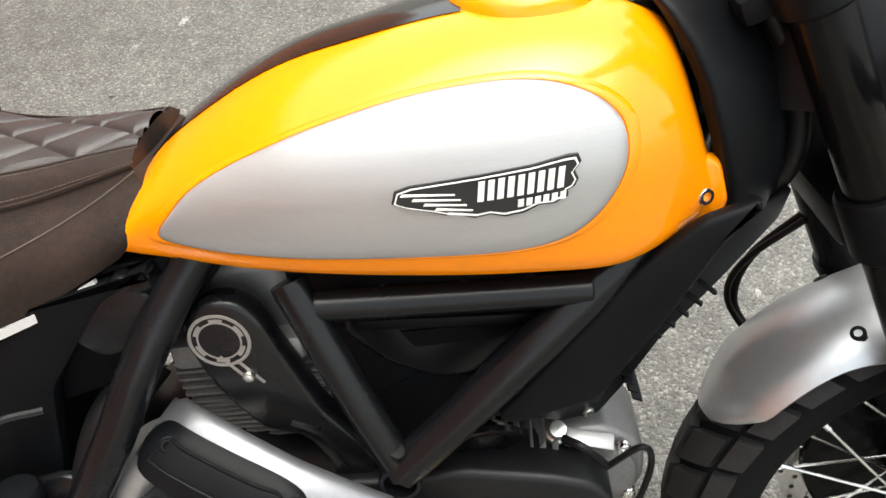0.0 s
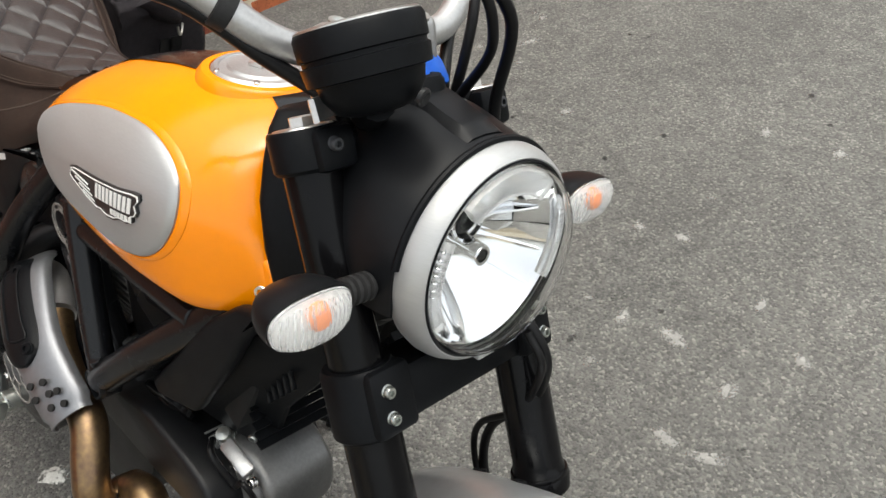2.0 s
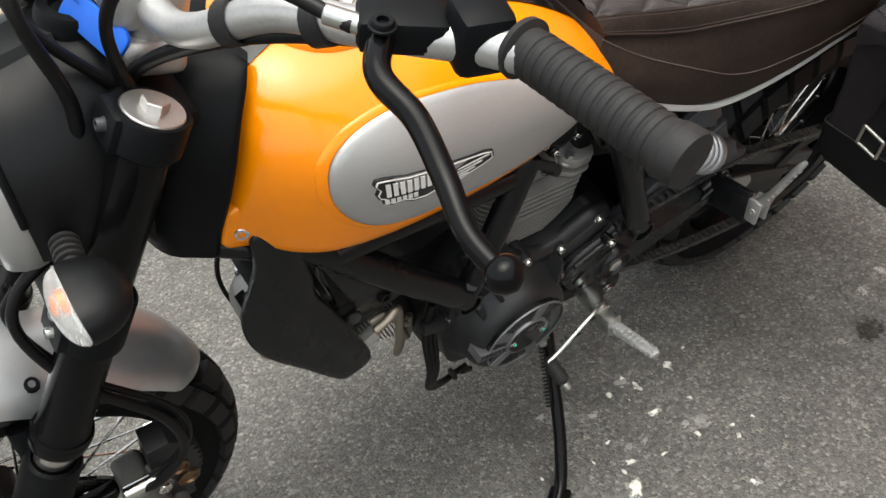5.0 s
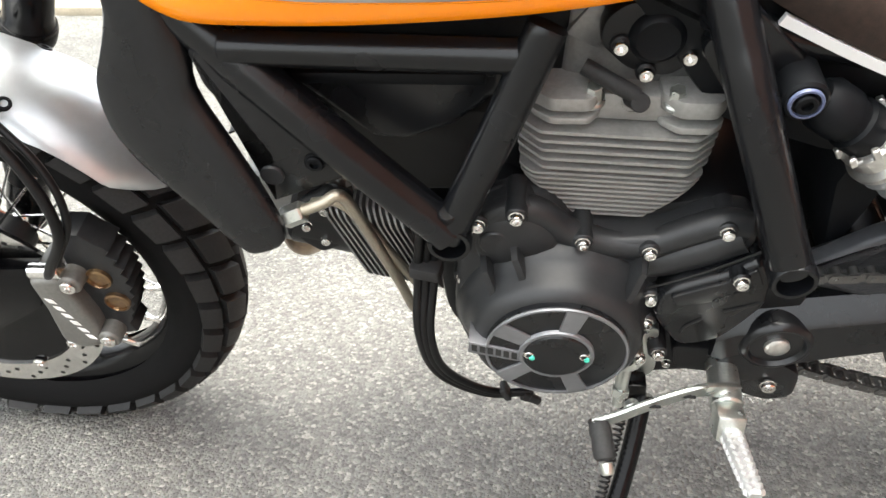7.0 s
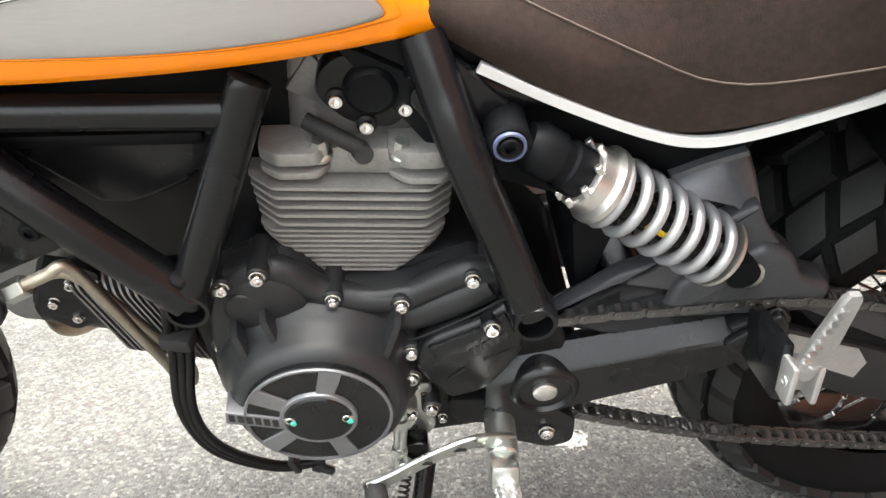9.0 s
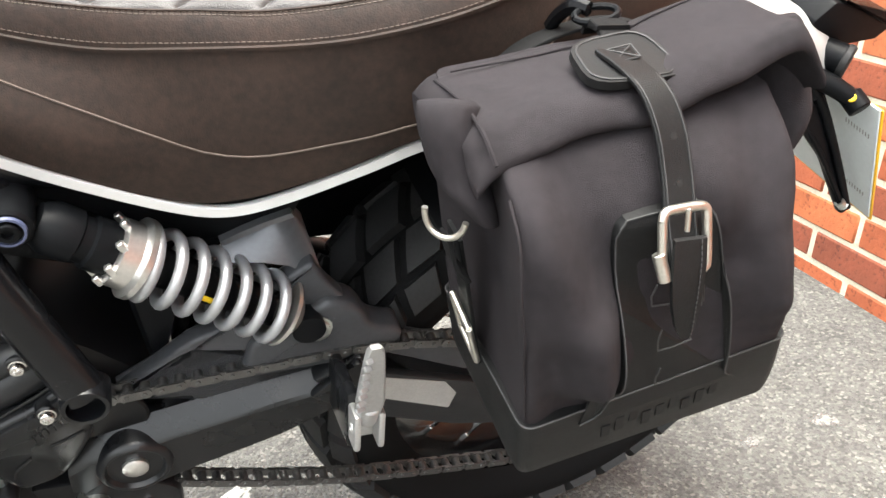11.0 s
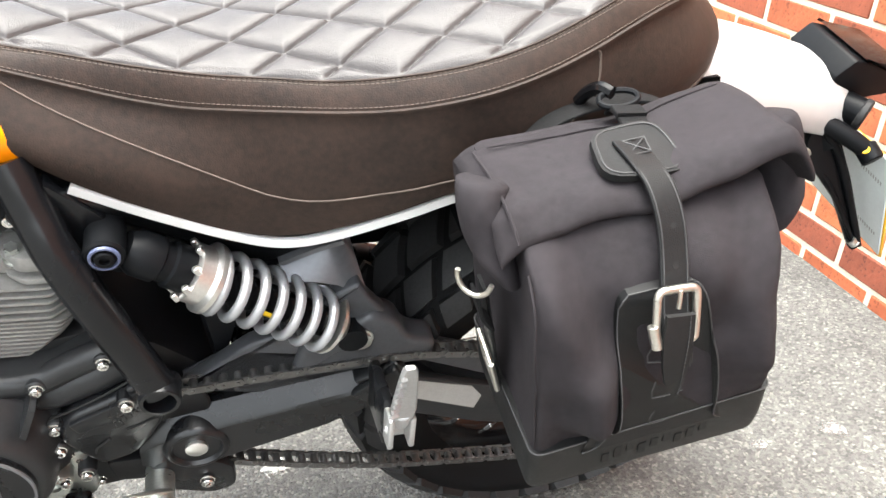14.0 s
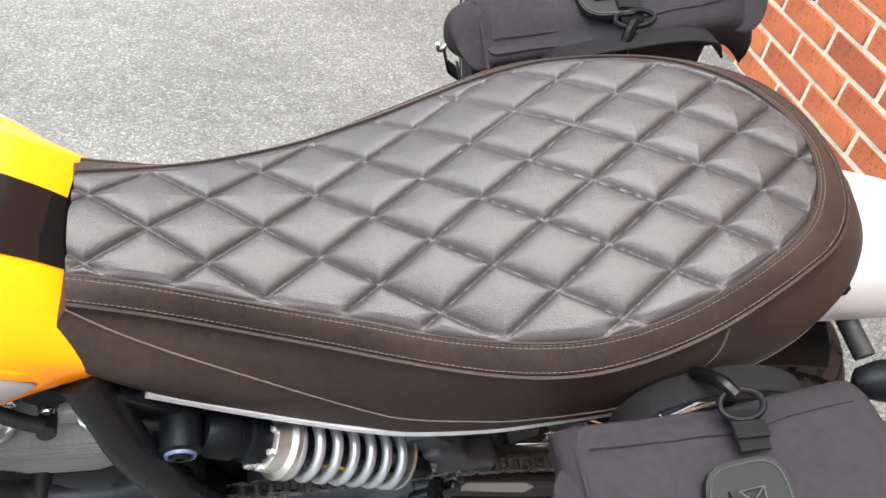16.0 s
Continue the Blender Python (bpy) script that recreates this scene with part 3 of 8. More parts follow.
def top_patch(x0, x1, half, lift, n=24):
    bm = bmesh.new()
    rows = []
    for i in range(n + 1):
        x = x0 + (x1 - x0) * i / n
        h = half(x)
        rows.append([(x, h * k / 6, tank_z(x, h * k / 6) + lift) for k in range(-6, 7)])
    rings(bm, rows, False, False)
    bmesh.ops.recalc_face_normals(bm, faces=bm.faces)
    return bm


part("top_stripe", top_patch(0.622, 0.925, lambda x: 0.0300 + 0.050 * (x - 0.62), 0.0012), STRIPE, tank, "gloss black centre stripe")
part("front_patch", top_patch(1.030, 1.085, lambda x: 0.030 + 0.30 * (x - 1.03), 0.0012), STRIPE, tank, "gloss black front patch")
CAPN = Vector((0.02, 0, 1)).normalized()
part("filler_collar", lathe((0.977, 0, 0.914), CAPN, [(0, 0.066), (0.010, 0.0645), (0.0145, 0.060), (0.0150, 0.0525), (0.006, 0.052)], 48, caps=False), YELLOW, tank)
cap = part("fuel_cap", lathe((0.977, 0, 0.918), CAPN, [(0, 0.051), (0.0105, 0.051), (0.0135, 0.048), (0.0135, 0.044), (0.0120, 0.043), (0.0120, 0.036),
                                                        (0.0145, 0.034), (0.0150, 0.0)], 48), CASTALLOY, tank, "round alloy fuel cap")
part("key_flap", block((0.973, 0.004, 0.935), (0.016, 0.036, 0.005), (0, 0, 20), 0.002), ALLOY, cap)
for k in range(6):
    a = math.pi * k / 3 + 0.3
    bolt("cap_screw", (0.977 + 0.0475 * math.cos(a), 0.0475 * math.sin(a), 0.931), (0, 0, 1), 0.0028, cap, CHROME, 0.002)

# black cover between the tank and the steering head: one moulding round the tank's nose
def nose_cover():
    rows = []
    for z, xr, yr, xf, yf in ((0.742, 1.128, 0.082, 1.178, 0.052), (0.752, 1.131, 0.088, 1.184, 0.055), (0.785, 1.127, 0.0925, 1.188, 0.056), (0.825, 1.116, 0.0960, 1.186, 0.056), (0.865, 1.104, 0.0930, 1.176, 0.054),
                              (0.895, 1.091, 0.0800, 1.160, 0.050), (0.915, 1.078, 0.0660, 1.142, 0.044), (0.927, 1.068, 0.0500, 1.122, 0.034), (0.930, 1.075, 0.0350, 1.108, 0.022)):
        half = [(xr - 0.004, yr - 0.010), (xr, yr - 0.001), (xr + 0.003, yr + 0.0025), (xr + 0.010, yr + 0.003), (xr + 0.45 * (xf - xr), yr - 0.15 * (yr - yf)), (xr + 0.8 * (xf - xr), yr - 0.55 * (yr - yf)), (xf, yf * 0.8), (xf + 0.003, 0.0)]
        line = spline([(x, y, z) for x, y in half] + [(x, -y, z) for x, y in half[-2::-1]], 3)
        rows.append(line)
    bm = bmesh.new()
    rings(bm, rows, False, False)
    bm.faces.new(list(bm.verts)[-len(rows[-1]):])
    bmesh.ops.recalc_face_normals(bm, faces=bm.faces)
    return bm


part("tank_nose_cover", nose_cover(), PLASTIC, bike, "matt black cover round the tank's nose", 50)

# --- seat
S_TOP = [(0.066, 0.907), (0.10, 0.9055), (0.14, 0.902), (0.18, 0.895), (0.22, 0.887), (0.26, 0.877), (0.30, 0.866), (0.34, 0.8555), (0.38, 0.8445), (0.42, 0.834), (0.464, 0.8245), (0.507, 0.822), (0.55, 0.8235), (0.60, 0.828), (0.642, 0.832)]
S_DROP = [(0.066, 0.003), (0.14, 0.004), (0.18, 0.008), (0.22, 0.014), (0.30, 0.018), (0.38, 0.018), (0.46, 0.009), (0.642, 0.009)]
S_HALF = [(0.066, 0.000), (0.069, 0.024), (0.079, 0.048), (0.100, 0.074), (0.14, 0.100), (0.18, 0.118), (0.22, 0.130), (0.26, 0.135), (0.30, 0.132), (0.34, 0.123), (0.38, 0.111), (0.42, 0.097),
          (0.46, 0.084), (0.50, 0.073), (0.54, 0.063), (0.58, 0.054), (0.642, 0.045)]
S_PIPE = [(0.029, 0.000), (0.033, 0.030), (0.047, 0.060), (0.072, 0.086), (0.10, 0.103), (0.14, 0.123), (0.18, 0.139), (0.22, 0.149), (0.26, 0.154), (0.30, 0.151), (0.34, 0.141), (0.38, 0.128), (0.42, 0.114), (0.46, 0.099), (0.50, 0.086), (0.54, 0.076), (0.58, 0.069), (0.642, 0.064)]
S_PIPEZ = [(0.029, 0.888), (0.06, 0.890), (0.10, 0.888), (0.14, 0.879), (0.18, 0.866), (0.22, 0.852), (0.26, 0.840), (0.30, 0.828), (0.34, 0.816), (0.38, 0.807), (0.42, 0.800), (0.46, 0.793), (0.50, 0.788), (0.54, 0.790), (0.58, 0.798), (0.642, 0.815)]
S_LOW = [(-0.020, 0.817), (0.0, 0.813), (0.06, 0.803), (0.12, 0.787), (0.20, 0.768), (0.247, 0.755), (0.28, 0.744), (0.308, 0.731), (0.334, 0.716), (0.383, 0.694), (0.42, 0.679), (0.445, 0.676), (0.49, 0.686), (0.554, 0.712), (0.604, 0.737), (0.622, 0.746)]
S_OUT = [(-0.020, 0.000), (-0.015, 0.036), (0.000, 0.068), (0.028, 0.098), (0.075, 0.128), (0.14, 0.148), (0.22, 0.158), (0.30, 0.155), (0.34, 0.148), (0.39, 0.137), (0.43, 0.123), (0.50, 0.112), (0.57, 0.105), (0.600, 0.101), (0.622, 0.094)]
# how far down the skirt its stitched line runs
S_STITCH = [(0.10, 0.86), (0.20, 0.85), (0.30, 0.82), (0.34, 0.77), (0.38, 0.70), (0.42, 0.67), (0.46, 0.58), (0.50, 0.42), (0.54, 0.31), (0.58, 0.21), (0.642, 0.02)]


def quilt(x, y):
    """Depth of the stitched diamond grooves."""
    u, v = (x - 0.588) / 0.085 + (y - 0.0075) / 0.0575, (x - 0.588) / 0.085 - (y - 0.0075) / 0.0575
    d = min(abs(u - round(u)), abs(v - round(v))) * 0.0476
    puff = 0.0030 * (1 - (1 - min(1, d / 0.022)) ** 2.2)
    crumple = 0.0003 * noise.noise((x * 60, y * 60, 0.0)) + 0.00012 * noise.noise((x * 220, y * 220, 3.0))
    return puff + crumple - 0.0042 * math.exp(-d / 0.0024)


def seat_top():
    bm = bmesh.new()
    rows = []
    nx, ny = 520, 190
    for i in range(nx + 1):
        t = i / nx
        x = 0.066 + 0.576 * t ** 1.3
        b = max(curve_at(x, S_HALF), 0.0005)
        zc = curve_at(x, S_TOP)
        row = []
        for k in range(ny + 1):
            q = -1 + 2 * k / ny
            y = b * q
            z = zc - curve_at(x, S_DROP) * q * q * min(1, b / 0.06)
            edge = (1 - abs(q)) * b
            inside = min(edge, 0.60)
            fade = max(0.0, min(1.0, (inside - 0.002) / 0.006))
            z += quilt(x, y) * fade
            z -= 0.0016 * math.exp(-((inside - 0.0015) / 0.0014) ** 2)
            row.append((x, y, z))
        rows.append(row)
    rings(bm, rows, False, False)
    bmesh.ops.recalc_face_normals(bm, faces=bm.faces)
    return bm


def seat_side():
    """Band, piping line and skirt from the top's edge down to the seat base."""
    bm = bmesh.new()
    rows = []
    n = 120
    for i in range(n + 1):
        a = i / n
        # stations round the tail: from the left front, round the back, to the right front
        s = -1 + 2 * a
        sgn = 1 if s >= 0 else -1
        t = abs(s)
        xi, xp, xo = 0.066 + 0.576 * t ** 1.6, 0.029 + 0.613 * t ** 1.6, -0.020 + 0.642 * t ** 1.6
        top = Vector((xi, -sgn * curve_at(xi, S_HALF), curve_at(xi, S_TOP) - curve_at(xi, S_DROP) * min(1, curve_at(xi, S_HALF) / 0.06)))
        pipe = Vector((xp, -sgn * curve_at(xp, S_PIPE), curve_at(xp, S_PIPEZ)))
        out = Vector((xo, -sgn * curve_at(xo, S_OUT), 0))
        low = curve_at(xo, S_LOW)
        row = [top]
        for k in range(1, 7):
            f = k / 6
            p = top.lerp(pipe, f)
            p.z = top.z + (pipe.z - top.z) * (f ** 1.7)
            row.append(p)
        row.append(pipe + Vector((0, 0, -0.0035)))
        for k in range(1, 9):
            f = k / 8
            g = math.sin(math.pi / 2 * min(1, f * 1.35)) - 0.22 * max(0, f - 0.6) ** 1.5
            gx = g + (f * f - g) * t ** 6
            bulge = 0.012 * math.sin(math.pi * f ** 0.7) * t ** 12
            row.append(Vector((pipe.x + (out.x - pipe.x) * gx + bulge, pipe.y + (out.y - pipe.y) * g, pipe.z - 0.004 + (low - pipe.z) * f)))
        rows.append(row)
    rings(bm, rows, False, False)
    bmesh.ops.recalc_face_normals(bm, faces=bm.faces)
    return bm, rows


seat = part("seat", seat_top(), LEATHERTOP, bike, "diamond quilted brown leather saddle", 60)
side_bm, side_rows = seat_side()
part("skirt", side_bm, LEATHER, seat, "dark brown suede-like skirt", 60)
def seam(k, r, lift=0.0005):
    return tube([q[k] + Vector((0, lift * (1 if q[k].y > 0 else -1), lift)) for q in side_rows[::3]], r, 5, steps=3)


def skirt_point(row, f):
    """A point f of the way down the skirt, just proud of it."""
    k = min(7, int(f * 8))
    p = row[7 + k].lerp(row[8 + k], f * 8 - k)
    return p + Vector((0, 0.0006 if p.y > 0 else -0.0006, 0))


def stitches(line, pitch, length, r):
    """A row of single thread stitches along a line."""
    bm = bmesh.new()
    p = spline(line, 4)
    run_on, at = 0.0, 0.0
    for a, b in zip(p, p[1:]):
        seg = (b - a).length
        while seg > 1e-6 and at < run_on + seg:
            q = a.lerp(b, (at - run_on) / seg)
            d = (b - a).normalized()
            lathe(q, d, [(0, r * 0.5), (length * 0.2, r), (length * 0.8, r), (length, r * 0.5)], 5, bm=bm)
            at += pitch
        run_on += seg
    return bm


part("border_piping", seam(0, 0.0012), LEATHER, seat)
part("border_stitching", stitches([q[0].lerp(q[1], 0.55) + Vector((0, 0, 0.0004)) for q in side_rows[::3]], 0.0042, 0.0032, 0.00045), THREAD, seat)
part("border_stitching", stitches([q[1].lerp(q[2], 0.20) + Vector((0, 0, 0.0004)) for q in side_rows[::3]], 0.0042, 0.0032, 0.00045), THREAD, seat)
part("band_stitching", stitches([q[5].lerp(q[6], 0.3) + Vector((0, 0, 0.0005)) for q in side_rows[::3]], 0.0042, 0.0032, 0.00045), THREAD, seat)
part("band_piping", seam(6, 0.0019), LEATHER, seat)
part("skirt_stitching", tube([skirt_point(q, curve_at(q[7].x, S_STITCH)) for q in side_rows[::2]], 0.0009, 5, steps=2), THREAD, seat)
for rows_side in (side_rows[:60], side_rows[60:]):
    top_row = min(rows_side, key=lambda q: abs(q[7].x - 0.168))
    low_row = min(rows_side, key=lambda q: abs(q[7].x - 0.235))
    line = [top_row[6], skirt_point(top_row, 0.05), skirt_point(top_row, 0.3).lerp(skirt_point(low_row, 0.3), 0.35), skirt_point(low_row, 0.62), skirt_point(low_row, 0.98)]
    part("tail_seam", tube(line, 0.0012, 6), THREAD, seat)
# seat nose and seat base
nose = bmesh.new()
rings(nose, [[lt.lerp(rt, q / 12) + Vector((0.003 * math.sin(math.pi * q / 12), 0, 0.006 * (1 - (q / 6 - 1) ** 2) if n == 0 else 0)) for q in range(13)] for n, (lt, rt) in enumerate(zip(side_rows[0], side_rows[-1]))], False, False)
part("nose", nose, LEATHER, seat)


def seat_trim(sgn):
    pts = [(0.598, 0.097, 0.721), (0.53, 0.105, 0.691), (0.46, 0.114, 0.667), (0.42, 0.122, 0.664), (0.38, 0.134, 0.680), (0.32, 0.147, 0.711), (0.275, 0.152, 0.733), (0.22, 0.154, 0.750)]
    return strip([(x, sgn * y, z) for x, y, z in pts], 0.0090, 0.006, (0, 0, 1))


base = plate(rounded([(0.60, 0.748), (0.549, 0.690), (0.46, 0.645), (0.40, 0.636), (0.345, 0.648), (0.255, 0.690), (0.12, 0.742), (-0.02, 0.80), (0.1, 0.79), (0.5, 0.77), (0.60, 0.77)], 0.01), -0.078, 0.078, 0.008)
part("seat_base", base, PLASTIC, seat)
for sgn, _ in SIDES:
    part("trim_strip", seat_trim(sgn), TRIM, seat, "pale silver trim strip")

# --- frame
frame_part = part("frame", tube([(1.12, 0, 0.80), (1.17, 0, 0.92)], 0.034, 24), FRAME, bike, "satin black tubular trellis frame")
for sgn, _ in SIDES:
    def P(x, y, z):
        return (x, sgn * y, z)

    part("main_tube", tube([P(1.15, 0.040, 0.828), P(1.095, 0.072, 0.765), P(1.05, 0.096, 0.722), P(0.95, 0.122, 0.628), P(0.846, 0.137, 0.527)], 0.0195, 18), FRAME, frame_part)
    part("tank_rail", tube([P(1.000, 0.112, 0.688), P(1.045, 0.104, 0.714), P(1.090, 0.090, 0.731), P(1.134, 0.072, 0.746)], 0.0125, 14), FRAME, frame_part)
    part("rear_brace", tube([P(0.848, 0.137, 0.525), P(0.815, 0.128, 0.605), P(0.775, 0.114, 0.705), P(0.768, 0.110, 0.722)], 0.0165, 16), FRAME, frame_part)
    part("top_rail", rod(P(1.022, 0.110, 0.7015), P(0.776, 0.112, 0.6965), 0.0145), FRAME, frame_part)
    part("rear_tube", tube([P(0.642, 0.090, 0.745), P(0.628, 0.108, 0.710), P(0.606, 0.132, 0.655), P(0.548, 0.153, 0.512)] if sgn > 0 else
                            [P(0.692, 0.086, 0.745), P(0.658, 0.104, 0.700), P(0.624, 0.127, 0.645), P(0.592, 0.142, 0.585), P(0.545, 0.152, 0.508)], 0.0185, 18), FRAME, frame_part)
    part("seat_rail", tube([P(0.650, 0.095, 0.725), P(0.55, 0.085, 0.69), P(0.40, 0.09, 0.685), P(0.2, 0.095, 0.745), P(0.02, 0.075, 0.79)], 0.013, 12), FRAME, frame_part)
    for at in (P(0.846, 0.128, 0.523), P(0.547, 0.146, 0.508)):
        bm = lathe(at, (0, sgn, 0), [(-0.004, 0.0205), (0.020, 0.0205), (0.0235, 0.019), (0.0235, 0.0155), (0.004, 0.015), (0.004, 0.0)], 28, caps=False)
        part("boss", bm, FRAME, frame_part)
    part("weld", rod(P(0.846, 0.14, 0.545), P(0.846, 0.145, 0.560), 0.008), FRAME, frame_part)
    part("shock_bracket", plate(rounded([(0.62, 0.735), (0.655, 0.70), (0.625, 0.655), (0.585, 0.645), (0.560, 0.665), (0.572, 0.69)], 0.012), sgn * 0.085, sgn * 0.105, 0.004), FRAME, frame_part)

part("head_cover", block((1.160, 0.0, 0.845), (0.075, 0.10, 0.17), (0, -24, 0), 0.015), PLASTIC, frame_part)
part("head_wiring", tube([(1.15, -0.055, 0.92), (1.18, -0.062, 0.86), (1.19, -0.058, 0.79), (1.16, -0.05, 0.73)], 0.010, 10), CABLE, frame_part)
part("head_wiring", tube([(1.14, 0.055, 0.92), (1.17, 0.062, 0.86), (1.18, 0.058, 0.79), (1.15, 0.05, 0.73)], 0.010, 10), CABLE, frame_part)

# --- air box, battery covers
for sgn, _ in SIDES:
    part("airbox_cover", plate(rounded([(0.995, 0.667), (0.802, 0.667), (0.800, 0.645), (0.843, 0.607), (0.885, 0.589), (0.918, 0.591), (0.976, 0.650)], 0.008), sgn * 0.045, sgn * 0.085, 0.008, segs=3), SATIN, bike, "matt black angular air box cover")
    part("airbox_ledge", block((0.91, sgn * 0.088, 0.661), (0.19, 0.012, 0.012), (0, 0, 0), 0.003), PLASTIC, bike)
part("intake_cover", plate(rounded([(1.005, 0.672), (0.790, 0.672), (0.806, 0.565), (0.848, 0.505), (0.880, 0.535)], 0.008), -0.078, -0.045, 0.005), PLASTIC, bike)
part("intake_ledge", plate(rounded([(0.975, 0.657), (0.850, 0.650), (0.865, 0.628), (0.945, 0.636)], 0.004), -0.086, -0.076, 0.003), PLASTIC, bike)
part("airbox", block((0.88, 0, 0.66), (0.30, 0.10, 0.15), bevel=0.01), PLASTIC, bike)
# added dark slab that blacks out the gap under the air box
part("throttle_body", plate(rounded([(1.0, 0.67), (0.77, 0.67), (0.745, 0.56), (0.80, 0.50), (0.90, 0.495), (1.0, 0.57)], 0.01), -0.05, 0.05, 0.006), ENGINE2, bike)
part("battery_box", plate(rounded([(0.72, 0.745), (0.50, 0.72), (0.37, 0.665), (0.345, 0.648), (0.362, 0.610), (0.44, 0.598), (0.52, 0.580), (0.62, 0.615)], 0.008), -0.085, 0.080, 0.006), PLASTIC, bike)
part("side_cover", plate(rounded([(0.655, 0.735), (0.50, 0.70), (0.40, 0.665), (0.36, 0.62), (0.41, 0.55), (0.445, 0.47), (0.498, 0.47), (0.527, 0.612), (0.600, 0.705)], 0.010), -0.107, -0.085, 0.006), PLASTIC, bike)

# --- oil cooler shrouds
SHROUD_L = [(1.068, 0.104, 0.765), (1.103, 0.104, 0.772), (1.107, 0.112, 0.735), (1.116, 0.116, 0.708), (1.131, 0.122, 0.673), (1.131, 0.128, 0.635), (1.113, 0.135, 0.598), (1.075, 0.143, 0.553), (1.039, 0.152, 0.511), (1.021, 0.154, 0.507), (0.995, 0.154, 0.526), (1.004, 0.145, 0.563), (1.029, 0.133, 0.620), (1.050, 0.122, 0.666), (1.050, 0.114, 0.702)]
SHROUD_R = [(1.152, 0.782), (1.118, 0.735), (1.085, 0.675), (1.028, 0.588), (0.950, 0.562), (0.937, 0.575), (1.057, 0.723), (1.105, 0.765)]
BRACKET_L = [(1.046, 0.705), (1.041, 0.672), (1.001, 0.599), (1.003, 0.592), (1.009, 0.544), (0.926, 0.581), (0.938, 0.607), (1.025, 0.700)]
ring = spline([Vector(q) for q in SHROUD_L] + [Vector(SHROUD_L[0])], 3)[:-1]
heart = sum(ring, Vector()) / len(ring)
shell = bmesh.new()
rings(shell, [[heart.lerp(q, f) + Vector((0, h, 0)) for q in ring] for f, h in ((0.97, -0.011), (1.0, -0.009), (1.0, -0.003), (0.985, -0.001), (0.94, 0.001), (0.80, 0.004), (0.5, 0.006), (0.15, 0.006))])
bmesh.ops.recalc_face_normals(shell, faces=shell.faces)
sh = part("shroud", shell, SATIN, bike, "satin black oil cooler shroud", 50)
grille = part("cooler_core", plate(rounded([(1.118, 0.668), (1.100, 0.610), (1.048, 0.532), (1.028, 0.538), (1.078, 0.618), (1.098, 0.672)], 0.006), 0.085, 0.122, 0.003), SHADEBLACK, sh)
for k in range(13):
    f = k / 12
    part("cooler_slat", block((1.116 - 0.074 * f, 0.098, 0.652 - 0.130 * f), (0.012, 0.050, 0.0030), (0, 30, 0), 0.0008, segs=1), PLASTIC, grille)
part("shroud_bracket", plate(rounded(BRACKET_L, 0.004), 0.108, 0.121, 0.003), SATIN, sh)
bolt("shroud_screw", (0.962, 0.123, 0.594), (0, 1, 0), 0.008, sh, PLASTIC, 0.004)
part("bracket_boss", rod((1.003, 0.110, 0.578), (1.003, 0.124, 0.578), 0.011), ENGINE, sh)
sh = part("shroud", plate(rounded(SHROUD_R, 0.008), -0.122, -0.105, 0.006, segs=3), PLASTIC, bike, "matt black oil cooler shroud")
panel = plate(rounded([(0.932, 0.565), (0.987, 0.625), (1.06, 0.69), (1.134, 0.745), (1.190, 0.765), (1.186, 0.731), (1.141, 0.664), (1.095, 0.604), (1.069, 0.548), (1.04, 0.500), (0.997, 0.515), (0.967, 0.541)], 0.006), -0.004, 0.004, 0.002)
for v in panel.verts:
    v.co.y += -0.112 + 0.438 * (v.co.x - 0.95) - 0.356 * (v.co.z - 0.60)
part("shroud_panel", panel, PLASTIC, sh)
bolt("shroud_screw", (1.029, -0.050, 0.512), (0.4, -0.9, -0.3), 0.006, sh, ZINC, 0.004)
for k in range(5):
    part("shroud_louvre", block((1.128 - 0.011 * k, -0.072 + 0.001 * k, 0.672 - 0.012 * k), (0.020, 0.006, 0.003), (0, 35, -20), 0.001), PLASTIC, sh)
cooler = part("oil_cooler", block((1.040, -0.025, 0.590), (0.030, 0.10, 0.09), (0, 24, 0), 0.003), SHADEBLACK, bike)
for k in range(9):
    z = 0.545 + 0.0105 * k
    part("cooler_fin", block((1.060 - 0.44 * (z - 0.575), -0.025, z), (0.010, 0.095, 0.002), (0, 24, 0), 0), PLASTIC, cooler)

# --- engine
engine = part("engine", plate(rounded([(0.835, 0.50), (0.81, 0.545), (0.74, 0.50), (0.60, 0.53), (0.55, 0.50), (0.49, 0.44), (0.47, 0.33), (0.50, 0.26), (0.66, 0.235), (0.80, 0.25), (0.86, 0.34), (0.87, 0.44)], 0.02),
                              -0.095, 0.085, 0.012), ENGINE2, bike, "black V twin engine with grey finned cylinders")
cover = part("clutch_cover", plate(rounded([(0.842, 0.475), (0.825, 0.530), (0.782, 0.550), (0.735, 0.506), (0.690, 0.500), (0.645, 0.508), (0.610, 0.528), (0.572, 0.528), (0.566, 0.495),
                                            (0.645, 0.462), (0.662, 0.36), (0.70, 0.292), (0.76, 0.275), (0.825, 0.30), (0.848, 0.38)], 0.014), 0.075, 0.118, 0.008, segs=3), ENGINE, engine, "satin black clutch cover")
CC = Vector((0.744, 0.0, 0.400))
dome = part("clutch_dome", lathe((CC.x, 0.10, CC.z - 0.004), (0, 1, 0), [(0, 0.104), (0.018, 0.1005), (0.030, 0.093), (0.036, 0.088), (0.052, 0.0850), (0.060, 0.0810), (0.066, 0.0745), (0.067, 0.070), (0.067, 0.0)], 72), ENGINE, cover)
disc = part("clutch_medallion", lathe((CC.x, 0.160, CC.z), (0, 1, 0), [(0, 0.0695), (0.012, 0.0695), (0.0135, 0.068), (0.0135, 0.0)], 72), SATIN, cover, "black round clutch medallion")
